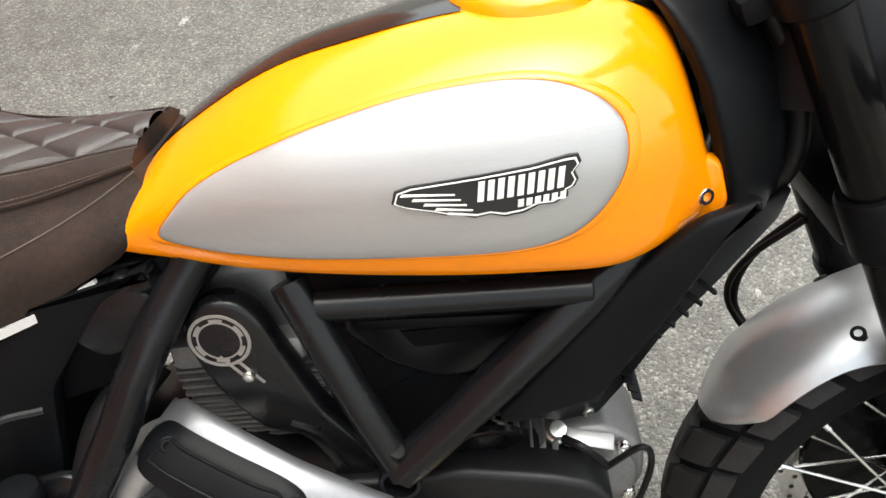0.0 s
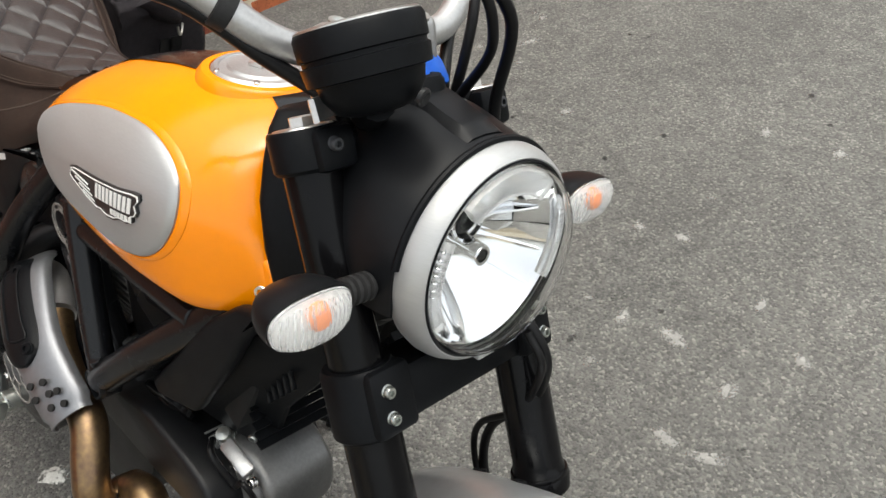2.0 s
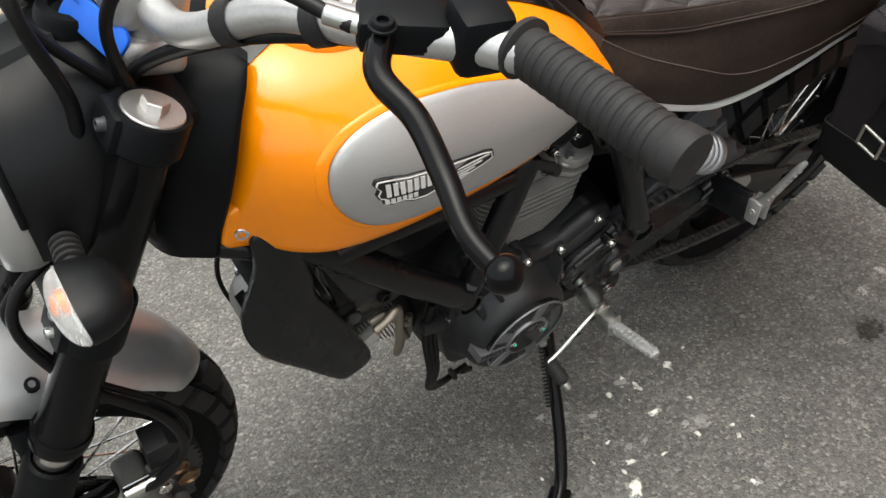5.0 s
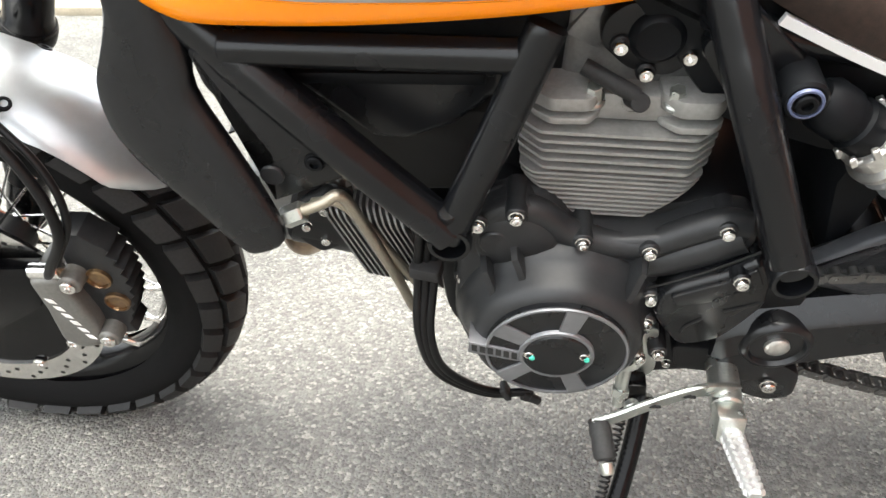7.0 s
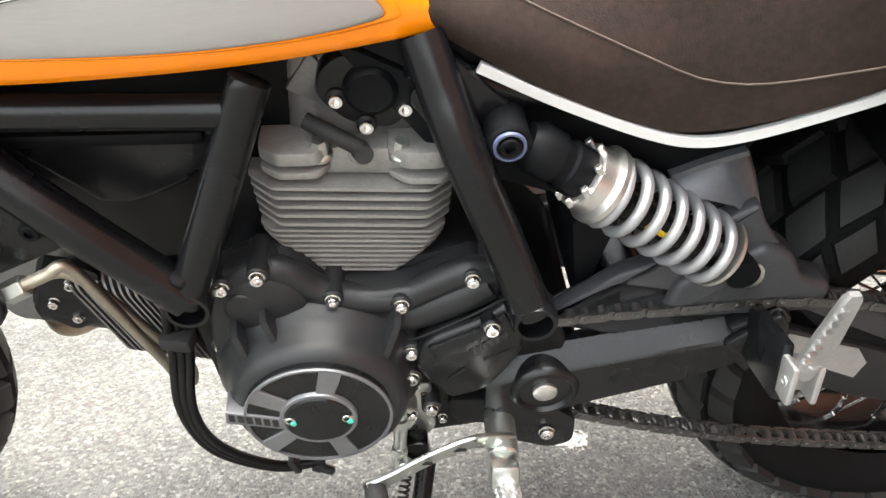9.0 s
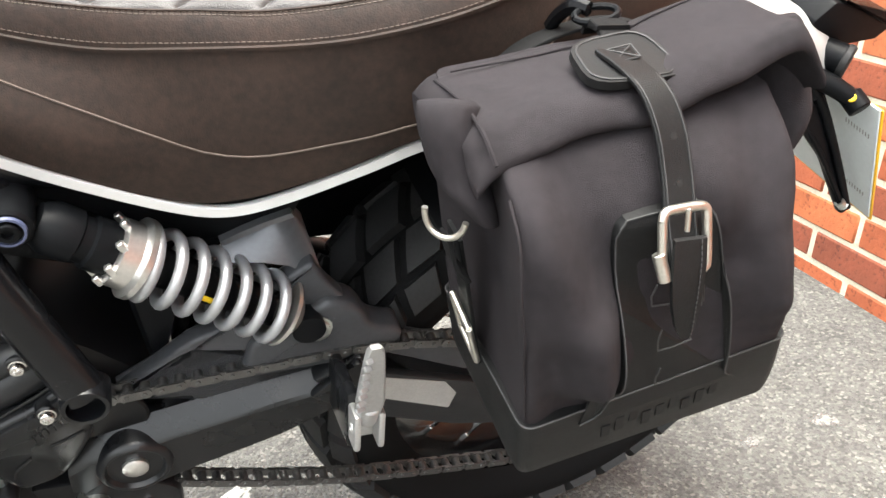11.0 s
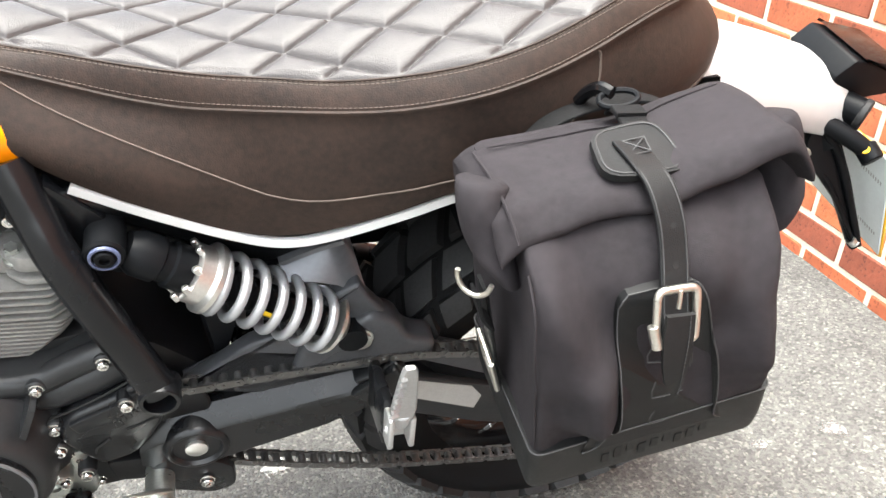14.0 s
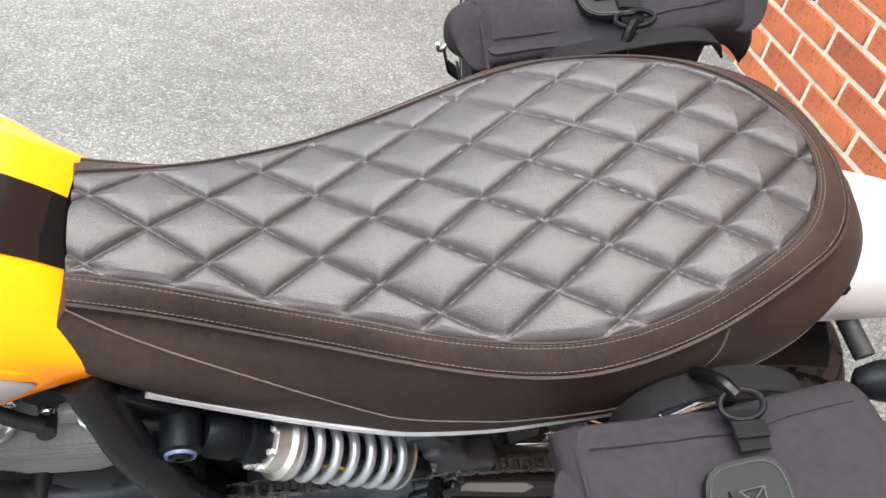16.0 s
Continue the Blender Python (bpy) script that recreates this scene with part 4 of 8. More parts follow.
part("outer_ring", lathe((CC.x, 0.166, CC.z), (0, 1, 0), [(0.0075, 0.0697), (0.0090, 0.0697), (0.0098, 0.0691), (0.0098, 0.0668), (0.004, 0.0664)], 72, caps=False), SHIELD, disc)
part("inner_ring", lathe((CC.x, 0.166, CC.z), (0, 1, 0), [(0, 0.0365), (0.011, 0.0365), (0.0118, 0.0359), (0.0118, 0.0325), (0.004, 0.0320)], 64, caps=False), SHIELD, disc)
part("hub_cap", lathe((CC.x, 0.168, CC.z), (0, 1, 0), [(0, 0.0318), (0.0095, 0.0318), (0.011, 0.0302), (0.011, 0.0)], 48), SATIN, disc)
for k in range(5):
    a = radians(104 - 72 * k)
    ca, sa = math.cos(a), math.sin(a)
    if k == 4:
        continue
    quad = [(CC.x + ca * r - sa * h, CC.z + sa * r + ca * h) for r, h in ((0.0355, -0.0085), (0.0680, -0.0105), (0.0680, 0.0105), (0.0355, 0.0085))]
    part("spoke_plate", plate(quad, 0.168, 0.1758, 0.0006, segs=1), SHIELD, disc)
tabp = plate([(0.777, 0.4005), (0.829, 0.4145), (0.8305, 0.3975), (0.777, 0.3845)], 0.150, 0.1758, 0.001)
part("name_plate", tabp, SHIELD, disc)
for k in range(6):
    x, z = 0.8265 - 0.0078 * k, 0.4115 - 0.0021 * k
    part("name_bar", plate([(x, z), (x - 0.0055, z - 0.0015), (x - 0.0055, z - 0.0115), (x, z - 0.0100)], 0.1755, 0.1763, 0), BLACKPRINT, disc)
for sx in (-1, 1):
    bolt("medallion_screw", (CC.x + sx * 0.0265, 0.1785, CC.z + 0.001), (0, 1, 0), 0.0052, disc, CHROME, 0.002)
    part("green_dot", rod((CC.x + sx * 0.0265 - 0.003, 0.1790, CC.z - 0.002), (CC.x + sx * 0.0265 - 0.003, 0.1808, CC.z - 0.002), 0.0028), GREENPAINT, disc)
for x0, z0, x1, z1 in ((0.818, 0.483, 0.800, 0.434), (0.790, 0.502, 0.770, 0.450), (0.665, 0.486, 0.682, 0.447)):
    rib = bmesh.new()
    a, b = Vector((x0, 0, z0)), Vector((x1, 0, z1))
    side = (b - a).normalized().cross(Vector((0, 1, 0))) * 0.0044
    rings(rib, [[p + side * k + Vector((0, y, 0)) for k, y in ((-1.5, 0.108), (-0.7, h), (0.7, h), (1.5, 0.108))] for p, h in ((a, 0.117), (a.lerp(b, 0.15), 0.139), (b.lerp(a, 0.25), 0.150), (b, 0.150))])
    bmesh.ops.recalc_face_normals(rib, faces=rib.faces)
    part("cover_rib", rib, ENGINE, cover)
# raised shoulder along the cover's upper edge and the round cast hump at its front
part("cover_shoulder", tube([(0.832, 0.100, 0.470), (0.818, 0.104, 0.508), (0.792, 0.106, 0.530), (0.765, 0.106, 0.524), (0.740, 0.106, 0.502), (0.700, 0.107, 0.488), (0.660, 0.107, 0.490), (0.625, 0.107, 0.508), (0.600, 0.107, 0.519), (0.578, 0.106, 0.515)], 0.0145, 14), ENGINE, cover)
part("cover_belly", lathe((0.786, 0.088, 0.492), (0, 1, 0), [(0, 0.052), (0.024, 0.046), (0.034, 0.034), (0.038, 0.018), (0.0385, 0.0)], 40), ENGINE, cover)
part("cast_plug", lathe((0.806, 0.112, 0.500), (0, 1, 0), [(0, 0.016), (0.012, 0.015), (0.0135, 0.0135), (0.0135, 0.0)], 28), ENGINE, cover)
part("cover_arm", tube([(0.690, 0.098, 0.470), (0.655, 0.104, 0.466), (0.618, 0.107, 0.484), (0.580, 0.106, 0.505)], 0.019, 14), ENGINE, cover)
part("joint_line", tube([(0.664, 0.122, 0.440), (0.640, 0.127, 0.456), (0.600, 0.128, 0.480), (0.566, 0.127, 0.502)], 0.0013, 6), SHADEBLACK, cover)
for x, y, z in ((0.822, 0.110, 0.520), (0.787, 0.117, 0.538), (0.725, 0.111, 0.501), (0.663, 0.112, 0.492), (0.598, 0.111, 0.520), (0.655, 0.125, 0.403), (0.655, 0.12, 0.435), (0.838, 0.10, 0.435), (0.636, 0.125, 0.352)):
    part("screw_boss", rod((x, 0.08, z), (x, y + 0.010, z), 0.0115, 0.0100), ENGINE, cover)
    bolt("cover_screw", (x, y + 0.011, z), (0, 1, 0), 0.0060, cover)
sprocket_cover = part("sprocket_cover", plate(rounded([(0.653, 0.440), (0.638, 0.458), (0.590, 0.482), (0.567, 0.503), (0.550, 0.468), (0.549, 0.436), (0.566, 0.404), (0.583, 0.380), (0.618, 0.369), (0.637, 0.394), (0.652, 0.420)], 0.010), 0.09, 0.138, 0.007, segs=3), SATIN, engine, "black front sprocket cover")
part("cover_ledge", plate(rounded([(0.640, 0.452), (0.592, 0.476), (0.569, 0.495), (0.558, 0.470), (0.600, 0.447), (0.632, 0.436)], 0.004), 0.132, 0.1425, 0.003), SATIN, sprocket_cover)
part("pressed_line", tube([(0.586, 0.1385, 0.430), (0.570, 0.1388, 0.437), (0.556, 0.1385, 0.444)], 0.0012, 6), SHADEBLACK, sprocket_cover)
part("pressed_line", tube([(0.621, 0.1385, 0.394), (0.618, 0.1388, 0.404), (0.604, 0.1388, 0.418)], 0.0012, 6), SHADEBLACK, sprocket_cover)
for k in range(6):
    x, z = 0.601 - 0.0058 * k, 0.4500 + 0.0040 * k
    part("embossed_bar", plate([(x, z), (x - 0.0040, z + 0.0027), (x - 0.0062, z - 0.0065), (x - 0.0022, z - 0.0092)], 0.1418, 0.1432, 0), SATIN, sprocket_cover)
part("screw_boss", rod((0.581, 0.130, 0.480), (0.581, 0.1445, 0.480), 0.0105, 0.0095), SATIN, sprocket_cover)
bolt("cover_screw", (0.581, 0.1455, 0.480), (0, 1, 0), 0.0062, sprocket_cover)
for x, y, z in ((0.650, 0.118, 0.372), (0.643, 0.118, 0.360), (0.624, 0.130, 0.330)):
    bolt("cover_screw", (x, y, z), (0, 1, 0), 0.0042, sprocket_cover)


cyl = part("rear_cylinder", block((0.697, 0.0, 0.575), (0.115, 0.10, 0.17), (0, -6, 0), 0.02), ENGINE2, engine, "grey finned rear cylinder")


def cooling_fin(x0, x1, y1, z, thick=0.0015, cut=0.022):
    bm = plate(rounded([(x0 + 0.01, -0.062), (x0, y1 - cut), (x0 + cut, y1), (x1 - cut, y1), (x1, y1 - cut), (x1 - 0.01, -0.062)], 0.004, 3), z - thick, z + thick, 0, axis="z")
    bmesh.ops.rotate(bm, verts=bm.verts, cent=(0.70, 0, z), matrix=Matrix.Rotation(radians(-3), 3, "Y"))
    return bm


for k in range(5):   # fins of the head
    part("fin", cooling_fin(0.612 + 0.001 * k, 0.791 - 0.001 * k, 0.094, 0.605 - 0.0098 * k), FINS, cyl)
for k in range(9):   # closer fins of the barrel, narrowing downwards
    f = k / 8
    part("fin", cooling_fin(0.620 + 0.036 * f ** 1.6, 0.786 - 0.040 * f ** 1.6, 0.091 - 0.003 * f, 0.5565 - 0.0062 * k, 0.0012, 0.012), FINS, cyl)
for x0, x1, tops in ((0.7185, 0.777, ((0.637, 0.0065), (0.6205, 0.0035))), (0.6145, 0.6695, ((0.6325, 0.0085), (0.6115, 0.0035)))):
    for z, h in tops:
        part("head_pad", plate(rounded([(x0, -0.05), (x0, 0.080), (x0 + 0.010, 0.094), (x1 - 0.016, 0.094), (x1, 0.080), (x1, -0.05)], 0.005, 3), z - h, z + h, 0.0015, axis="z"), FINS, cyl)
part("head_casting", block((0.695, 0.0, 0.622), (0.13, 0.155, 0.030), (0, -3, 0), 0.008), FINS, cyl)
part("head_top", block((0.692, 0.0, 0.668), (0.125, 0.112, 0.090), (0, -4, 0), 0.016, segs=3), HEADALLOY, cyl)
camcap = part("cam_cover", plate(rounded([(0.724, 0.706), (0.726, 0.684), (0.702, 0.660), (0.667, 0.652), (0.643, 0.672), (0.640, 0.700), (0.66, 0.718), (0.706, 0.722)], 0.010), 0.05, 0.076, 0.005), ENGINE2, cyl, "black cam end cover")
part("cover_dome", lathe((0.681, 0.072, 0.692), (0, 1, 0), [(0, 0.024), (0.008, 0.022), (0.012, 0.017), (0.010, 0.012), (0.010, 0)], 32), PLASTIC, camcap)
for x, z in ((0.709, 0.685), (0.654, 0.676), (0.686, 0.660)):
    part("screw_boss", rod((x, 0.06, z), (x, 0.080, z), 0.0095, 0.0085), ENGINE2, camcap)
    bolt("cover_screw", (x, 0.080, z), (0, 1, 0), 0.0060, camcap)
part("head_bracket", plate(rounded([(0.729, 0.715), (0.752, 0.682), (0.724, 0.668), (0.716, 0.70)], 0.004), 0.050, 0.058, 0.002), HEADALLOY, cyl)
part("plug_cap", tube([(0.736, 0.076, 0.664), (0.712, 0.086, 0.655), (0.692, 0.090, 0.645)], 0.0072, 12), RUBBER, engine)
part("plug_boot", rod((0.694, 0.066, 0.628), (0.689, 0.097, 0.643), 0.0088, 0.0082, 20), RUBBER, engine)
part("plug_clip", lathe((0.693, 0.078, 0.632), (-0.1, 0.9, 0.45), [(0, 0.0095), (0.002, 0.0100), (0.004, 0.0095)], 20, caps=False), CHROME, engine)
for x, z in ((0.726, 0.642), (0.658, 0.640)):
    part("nut_washer", rod((x, 0.078, z - 0.012), (x, 0.080, z - 0.006), 0.0105), ZINC, cyl)
    part("head_nut", rod((x, 0.079, z - 0.010), (x, 0.084, z + 0.008), 0.0078, 0.0065, 6), ZINC, cyl)

# front cylinder, lying forward
fcyl = part("front_cylinder", rod((0.84, 0, 0.395), (1.03, 0, 0.445), 0.056, 0.056, 24), ENGINE2, engine, "finned front cylinder")
# fins in HEADALLOY, darker than FINS: their shade is put into the colour
for k in range(13):
    x = 0.884 + 0.0066 * k
    part("fin", plate(rounded([(-0.066, -0.040), (-0.066, 0.044), (-0.054, 0.056), (0.050, 0.056), (0.062, 0.044), (0.062, -0.040), (0.05, -0.050), (-0.05, -0.050)], 0.005, 2), x, x + 0.0026, 0, axis="x"), HEADALLOY, fcyl)
for f in fcyl.children:
    for v in f.data.vertices:
        v.co.x += 0.42 * v.co.z
        v.co.z += 0.402 + 0.26 * (v.co.x - 0.884)
bracket = part("head_bracket", plate(rounded([(1.032, 0.445), (1.015, 0.474), (0.978, 0.494), (0.955, 0.482), (0.968, 0.417), (0.998, 0.402), (1.019, 0.420)], 0.008), 0.036, 0.054, 0.004), ENGINE2, fcyl)
for x, z in ((1.008, 0.446), (0.985, 0.470), (0.990, 0.425)):
    bolt("bracket_bolt", (x, 0.055, z), (0, 1, 0), 0.0052, bracket)
head = part("head_casting", plate(rounded([(0.955, 0.482), (1.00, 0.503), (1.045, 0.505), (1.085, 0.478), (1.088, 0.435), (1.070, 0.395), (0.99, 0.382), (0.955, 0.40)], 0.016), -0.066, 0.030, 0.010, segs=3), HEADALLOY, fcyl)
part("valve_cover", plate(rounded([(1.035, 0.492), (1.075, 0.470), (1.078, 0.430), (1.045, 0.408), (1.010, 0.44)], 0.012), -0.076, -0.062, 0.004), HEADALLOY, head)
for k in range(6):
    x = 0.930 + 0.0125 * k
    z = 0.474 + 0.24 * (x - 0.93)
    part("head_fin", plate(rounded([(x, z - 0.06), (x - 0.002, z + 0.006), (x + 0.003, z + 0.012), (x + 0.0045, z + 0.010), (x + 0.003, z - 0.06)], 0.0008, 2), -0.078, 0.030, 0.0008), HEADALLOY, head)
part("label_plate", block((1.028, -0.070, 0.492), (0.050, 0.018, 0.012), (30, 14, 0), 0.003), CASTALLOY, head)
part("spark_cap", lathe((0.995, -0.060, 0.492), (0.1, -0.5, 0.8), [(0, 0.012), (0.010, 0.012), (0.012, 0.0095), (0.020, 0.0085), (0.021, 0)], 20), ZINC, head)
part("head_wire", tube([(1.045, -0.085, 0.470), (1.075, -0.095, 0.505), (1.088, -0.085, 0.475), (1.080, -0.080, 0.420), (1.060, -0.078, 0.380)], 0.0035, 8), CABLE, head)
part("head_wire", tube([(1.00, -0.085, 0.510), (1.020, -0.098, 0.508), (1.045, -0.085, 0.470)], 0.0042, 8), CABLE, head)
for x, z in ((1.028, 0.478), (1.062, 0.482), (1.07, 0.42), (0.962, 0.475)):
    bolt("head_bolt", (x, -0.072, z), (0, -1, 0), 0.0066, head)

# --- right side of the engine: belt covers, alternator cover
belt = part("belt_cover", plate(rounded([(0.660, 0.655), (0.668, 0.686), (0.690, 0.701), (0.718, 0.699), (0.735, 0.678), (0.745, 0.648), (0.776, 0.572), (0.806, 0.532), (0.822, 0.506), (0.806, 0.476), (0.785, 0.478), (0.752, 0.540), (0.712, 0.552), (0.680, 0.600)], 0.012), -0.104, -0.075, 0.007, segs=3), SATIN, engine, "satin black timing belt cover")
part("cover_crease", tube([(0.742, -0.104, 0.560), (0.768, -0.1045, 0.545), (0.790, -0.104, 0.500)], 0.004, 8), SATIN, belt)
part("cover_ring", lathe((0.694, -0.1035, 0.659), (0, -1, 0), [(0, 0.0285), (0.0008, 0.0285), (0.0010, 0.0283), (0.0010, 0.0253), (0, 0.0251)], 48, caps=False), RINGPRINT, belt, "pale printed ring")
part("cover_ring", lathe((0.694, -0.1035, 0.659), (0, -1, 0), [(0, 0.0205), (0.0008, 0.0205), (0.0010, 0.0203), (0.0010, 0.0188), (0, 0.0186)], 48, caps=False), RINGPRINT, belt)
for k in range(6):
    a0 = radians(60 * k + 12)
    pts = [(0.694 + r * math.cos(a), 0.659 + r * math.sin(a)) for r, a in [(0.0236, a0 + 0.55 * n / 5) for n in range(6)] + [(0.0204, a0 + 0.55 * n / 5) for n in range(5, -1, -1)]]
    part("ring_notch", plate(pts, -0.1045, -0.1035, 0), RINGPRINT, belt)
bolt("cover_screw", (0.714, -0.104, 0.620), (0, -1, 0), 0.0058, belt)
for dx in (-1, 1):
    part("ring_tail", block((0.7085 + dx * 0.0085, -0.1038, 0.626 - dx * 0.004), (0.0032, 0.0012, 0.030), (0, -38, 0), 0), RINGPRINT, belt)
part("lower_belt_cover", plate(rounded([(0.77, 0.49), (0.844, 0.492), (0.895, 0.503), (0.988, 0.490), (1.030, 0.478), (1.050, 0.452), (1.045, 0.42), (0.92, 0.415), (0.78, 0.42)], 0.014), -0.118, -0.045, 0.008, segs=3), ENGINE2, engine)
AC = Vector((0.602, 0, 0.388))
alt = part("alternator_cover", plate(smooth_outline([(AC.x + r * math.cos(radians(a)), AC.z + r * math.sin(radians(a))) for a, r in ((0, 0.096), (25, 0.098), (50, 0.100), (75, 0.116), (88, 0.118), (105, 0.103), (130, 0.098), (155, 0.096), (190, 0.095), (230, 0.095), (270, 0.098), (315, 0.096))], 5), -0.148, -0.09, 0.010, segs=4), ENGINE, engine, "dark grey alternator cover with a printed ring")
part("cover_dome", lathe((AC.x, -0.146, AC.z), (0, -1, 0), [(0, 0.078), (0.006, 0.072), (0.012, 0.062), (0.014, 0.050), (0.0145, 0.0)], 48), ENGINE, alt)
part("cover_ring", lathe((AC.x, -0.1600, AC.z), (0, -1, 0), [(0, 0.0455), (0.0012, 0.0455), (0.0014, 0.0450), (0.0014, 0.0420), (0, 0.0415)], 48, caps=False), RINGPRINT, alt, "pale printed ring")
part("cover_ring", lathe((AC.x, -0.1600, AC.z), (0, -1, 0), [(0, 0.0170), (0.0012, 0.0170), (0.0014, 0.0165), (0.0014, 0.0140), (0, 0.0135)], 40, caps=False), RINGPRINT, alt)
for k in range(6):
    a = radians(60 * k + 40 + (9 if k % 2 else -9))
    part("ring_spoke", block((AC.x + 0.0295 * math.cos(a), -0.1606, AC.z + 0.0295 * math.sin(a)), (0.026, 0.0014, 0.0028), (0, -math.degrees(a), 0), 0), RINGPRINT, alt)
for a, r in ((82, 0.103), (150, 0.084), (40, 0.086), (-20, 0.084), (215, 0.084)):
    q = Vector((AC.x + r * math.cos(radians(a)), 0, AC.z + r * math.sin(radians(a))))
    part("screw_boss", rod((q.x, -0.12, q.z), (q.x, -0.152, q.z), 0.0120, 0.0105), ENGINE, alt)
    bolt("cover_screw", (q.x, -0.1525, q.z), (0, -1, 0), 0.0064, alt)
part("filler_boss", lathe((0.686, -0.13, 0.424), (0, -1, 0), [(0, 0.018), (0.026, 0.0165), (0.028, 0.015), (0.028, 0.009), (0.024, 0.008), (0.024, 0)], 28), ENGINE, alt)
horn = part("horn", lathe((0.922, -0.078, 0.530), (0.1, -0.75, -0.45), [(0, 0.012), (0.012, 0.03), (0.016, 0.037), (0.022, 0.037), (0.024, 0.030), (0.02, 0.02), (0.026, 0.01), (0.026, 0)], 36), GLOSSBLACK, bike, "round black horn")

# --- exhaust
pipe = part("header_pipe", tube([(1.030, -0.005, 0.395), (1.045, -0.030, 0.340), (1.025, -0.080, 0.318), (0.990, -0.125, 0.335), (0.955, -0.138, 0.362), (0.915, -0.130, 0.376), (0.880, -0.132, 0.366)], 0.0245, 20), BRONZE, bike, "heat tinted bronze header pipe")
part("mid_pipe", tube([(0.880, -0.132, 0.366), (0.872, -0.160, 0.360), (0.880, -0.180, 0.385), (0.866, -0.174, 0.425), (0.836, -0.158, 0.462), (0.79, -0.155, 0.488), (0.74, -0.146, 0.512), (0.70, -0.130, 0.532)], 0.0225, 18), BRONZE, pipe)
part("pipe_clamp", lathe((0.884, -0.180, 0.378), (0.25, 0, -1), [(0, 0.026), (0.002, 0.0285), (0.016, 0.0285), (0.018, 0.026)], 24), CHROME, pipe)
part("collector", tube([(0.70, -0.130, 0.532), (0.66, -0.115, 0.540), (0.60, -0.105, 0.53), (0.52, -0.135, 0.42), (0.42, -0.185, 0.33)], 0.026, 18), CASTALLOY, pipe)
part("rear_header", tube([(0.60, -0.05, 0.60), (0.56, -0.10, 0.56), (0.53, -0.14, 0.47)], 0.021, 14), ENGINE2, pipe)
sensor = part("oxygen_sensor", rod((0.980, -0.135, 0.358), (0.972, -0.082, 0.346), 0.0060), CHROME, pipe)
part("hex", rod((0.979, -0.128, 0.357), (0.977, -0.116, 0.3545), 0.0115, 0.0115, 6), ZINC, sensor)
part("sensor_wire", tube([(0.972, -0.082, 0.346), (0.99, -0.062, 0.355), (1.012, -0.051, 0.380), (1.03, -0.06, 0.42)], 0.0035, 8), CABLE, sensor)


OUT = Vector((0.25, -0.80, 0.54)).normalized()   # the way the shield faces


def heat_shield():
    """A bowed silver shield along the pipe, with a black insert."""
    path = spline([(0.616, -0.113, 0.571), (0.644, -0.137, 0.568), (0.696, -0.158, 0.551), (0.753, -0.173, 0.529), (0.796, -0.177, 0.506), (0.838, -0.176, 0.479)], 6)
    n = len(path)
    bm = bmesh.new()
    rows = []
    for i, p in enumerate(path):
        d = (path[min(i + 1, n - 1)] - path[max(i - 1, 0)]).normalized()
        u = d.cross(OUT).normalized()
        w = 0.039 * (0.90 + 0.10 * math.sin(math.pi * min(1, (i + 1.5) / (n * 0.6)))) * (1 if 1 < i < n - 2 else 0.86)
        rows.append([p + u * w * math.cos(t) + OUT * (0.020 * math.sin(t) ** 0.6 - 0.004) for t in (math.pi * k / 16 for k in range(17))]
                    + [p + u * w * 0.93 * math.cos(t) + OUT * (0.017 * math.sin(t) ** 0.6 - 0.004) for t in (math.pi * k / 16 for k in range(16, -1, -1))])
    rings(bm, rows)
    bmesh.ops.recalc_face_normals(bm, faces=bm.faces)
    return bm, path


hs_bm, hs_path = heat_shield()
shield = part("heat_shield", hs_bm, SHIELD, bike, "silver exhaust heat shield with black insert")
ins, groove = bmesh.new(), []
rows = []
fine = spline(hs_path[0:21:2], 4)
for i in range(len(fine)):
    p = fine[i]
    d = (fine[min(i + 1, len(fine) - 1)] - fine[max(i - 1, 0)]).normalized()
    u = d.cross(OUT).normalized()
    f = i / (len(fine) - 1)
    w = 0.0285 * max(0.02, 1 - abs(2 * f - 1) ** 5) ** 0.5
    c = p + u * 0.0085
    rows.append([c + u * w * k / 6 + OUT * (0.0150 + 0.0075 * (1 - abs(k / 6) ** 3)) for k in range(-6, 7)] + [c + u * w * 0.9 * k / 6 + OUT * 0.006 for k in range(6, -7, -1)])
    if 0.17 < f < 0.84:
        groove.append((c, u, d))
rings(ins, rows)
bmesh.ops.recalc_face_normals(ins, faces=ins.faces)
part("shield_insert", ins, PLASTIC, shield, "matt black ribbed insert")
m = len(groove) - 1
loop = [c + u * 0.0125 + OUT * 0.0222 for c, u, d in groove[::4]] + [c - u * 0.0125 + OUT * 0.0222 for c, u, d in groove[::-4]]
part("insert_rib", tube(loop + loop[:1], 0.0018, 8, steps=3), PLASTIC, shield)
for at in ((0.642, -0.149, 0.579), (0.760, -0.189, 0.543)):
    bolt("shield_screw", Vector(at) + OUT * 0.001, OUT, 0.007, shield, PLASTIC, 0.004)
for dx, dz in ((0, 0), (-0.012, 0.010), (-0.025, 0), (0.008, 0.006), (0.021, -0.005), (-0.013, -0.013), (0.008, -0.015)):
    q = Vector((0.815 + dx, 0, 0.509 + dz))
    best = min(range(len(hs_path)), key=lambda n: (hs_path[n] - Vector((q.x, -0.175, q.z - 0.009))).length)
    q.y = hs_path[best].y - 0.0125 + 0.45 * dx + 0.45 * dz
    part("shield_hole", lathe(q + OUT * 0.0005, OUT, [(0, 0.0046), (0.0032, 0.0046), (0.0034, 0.004), (0.0028, 0.0)], 16, caps=False), SHADEBLACK, shield)
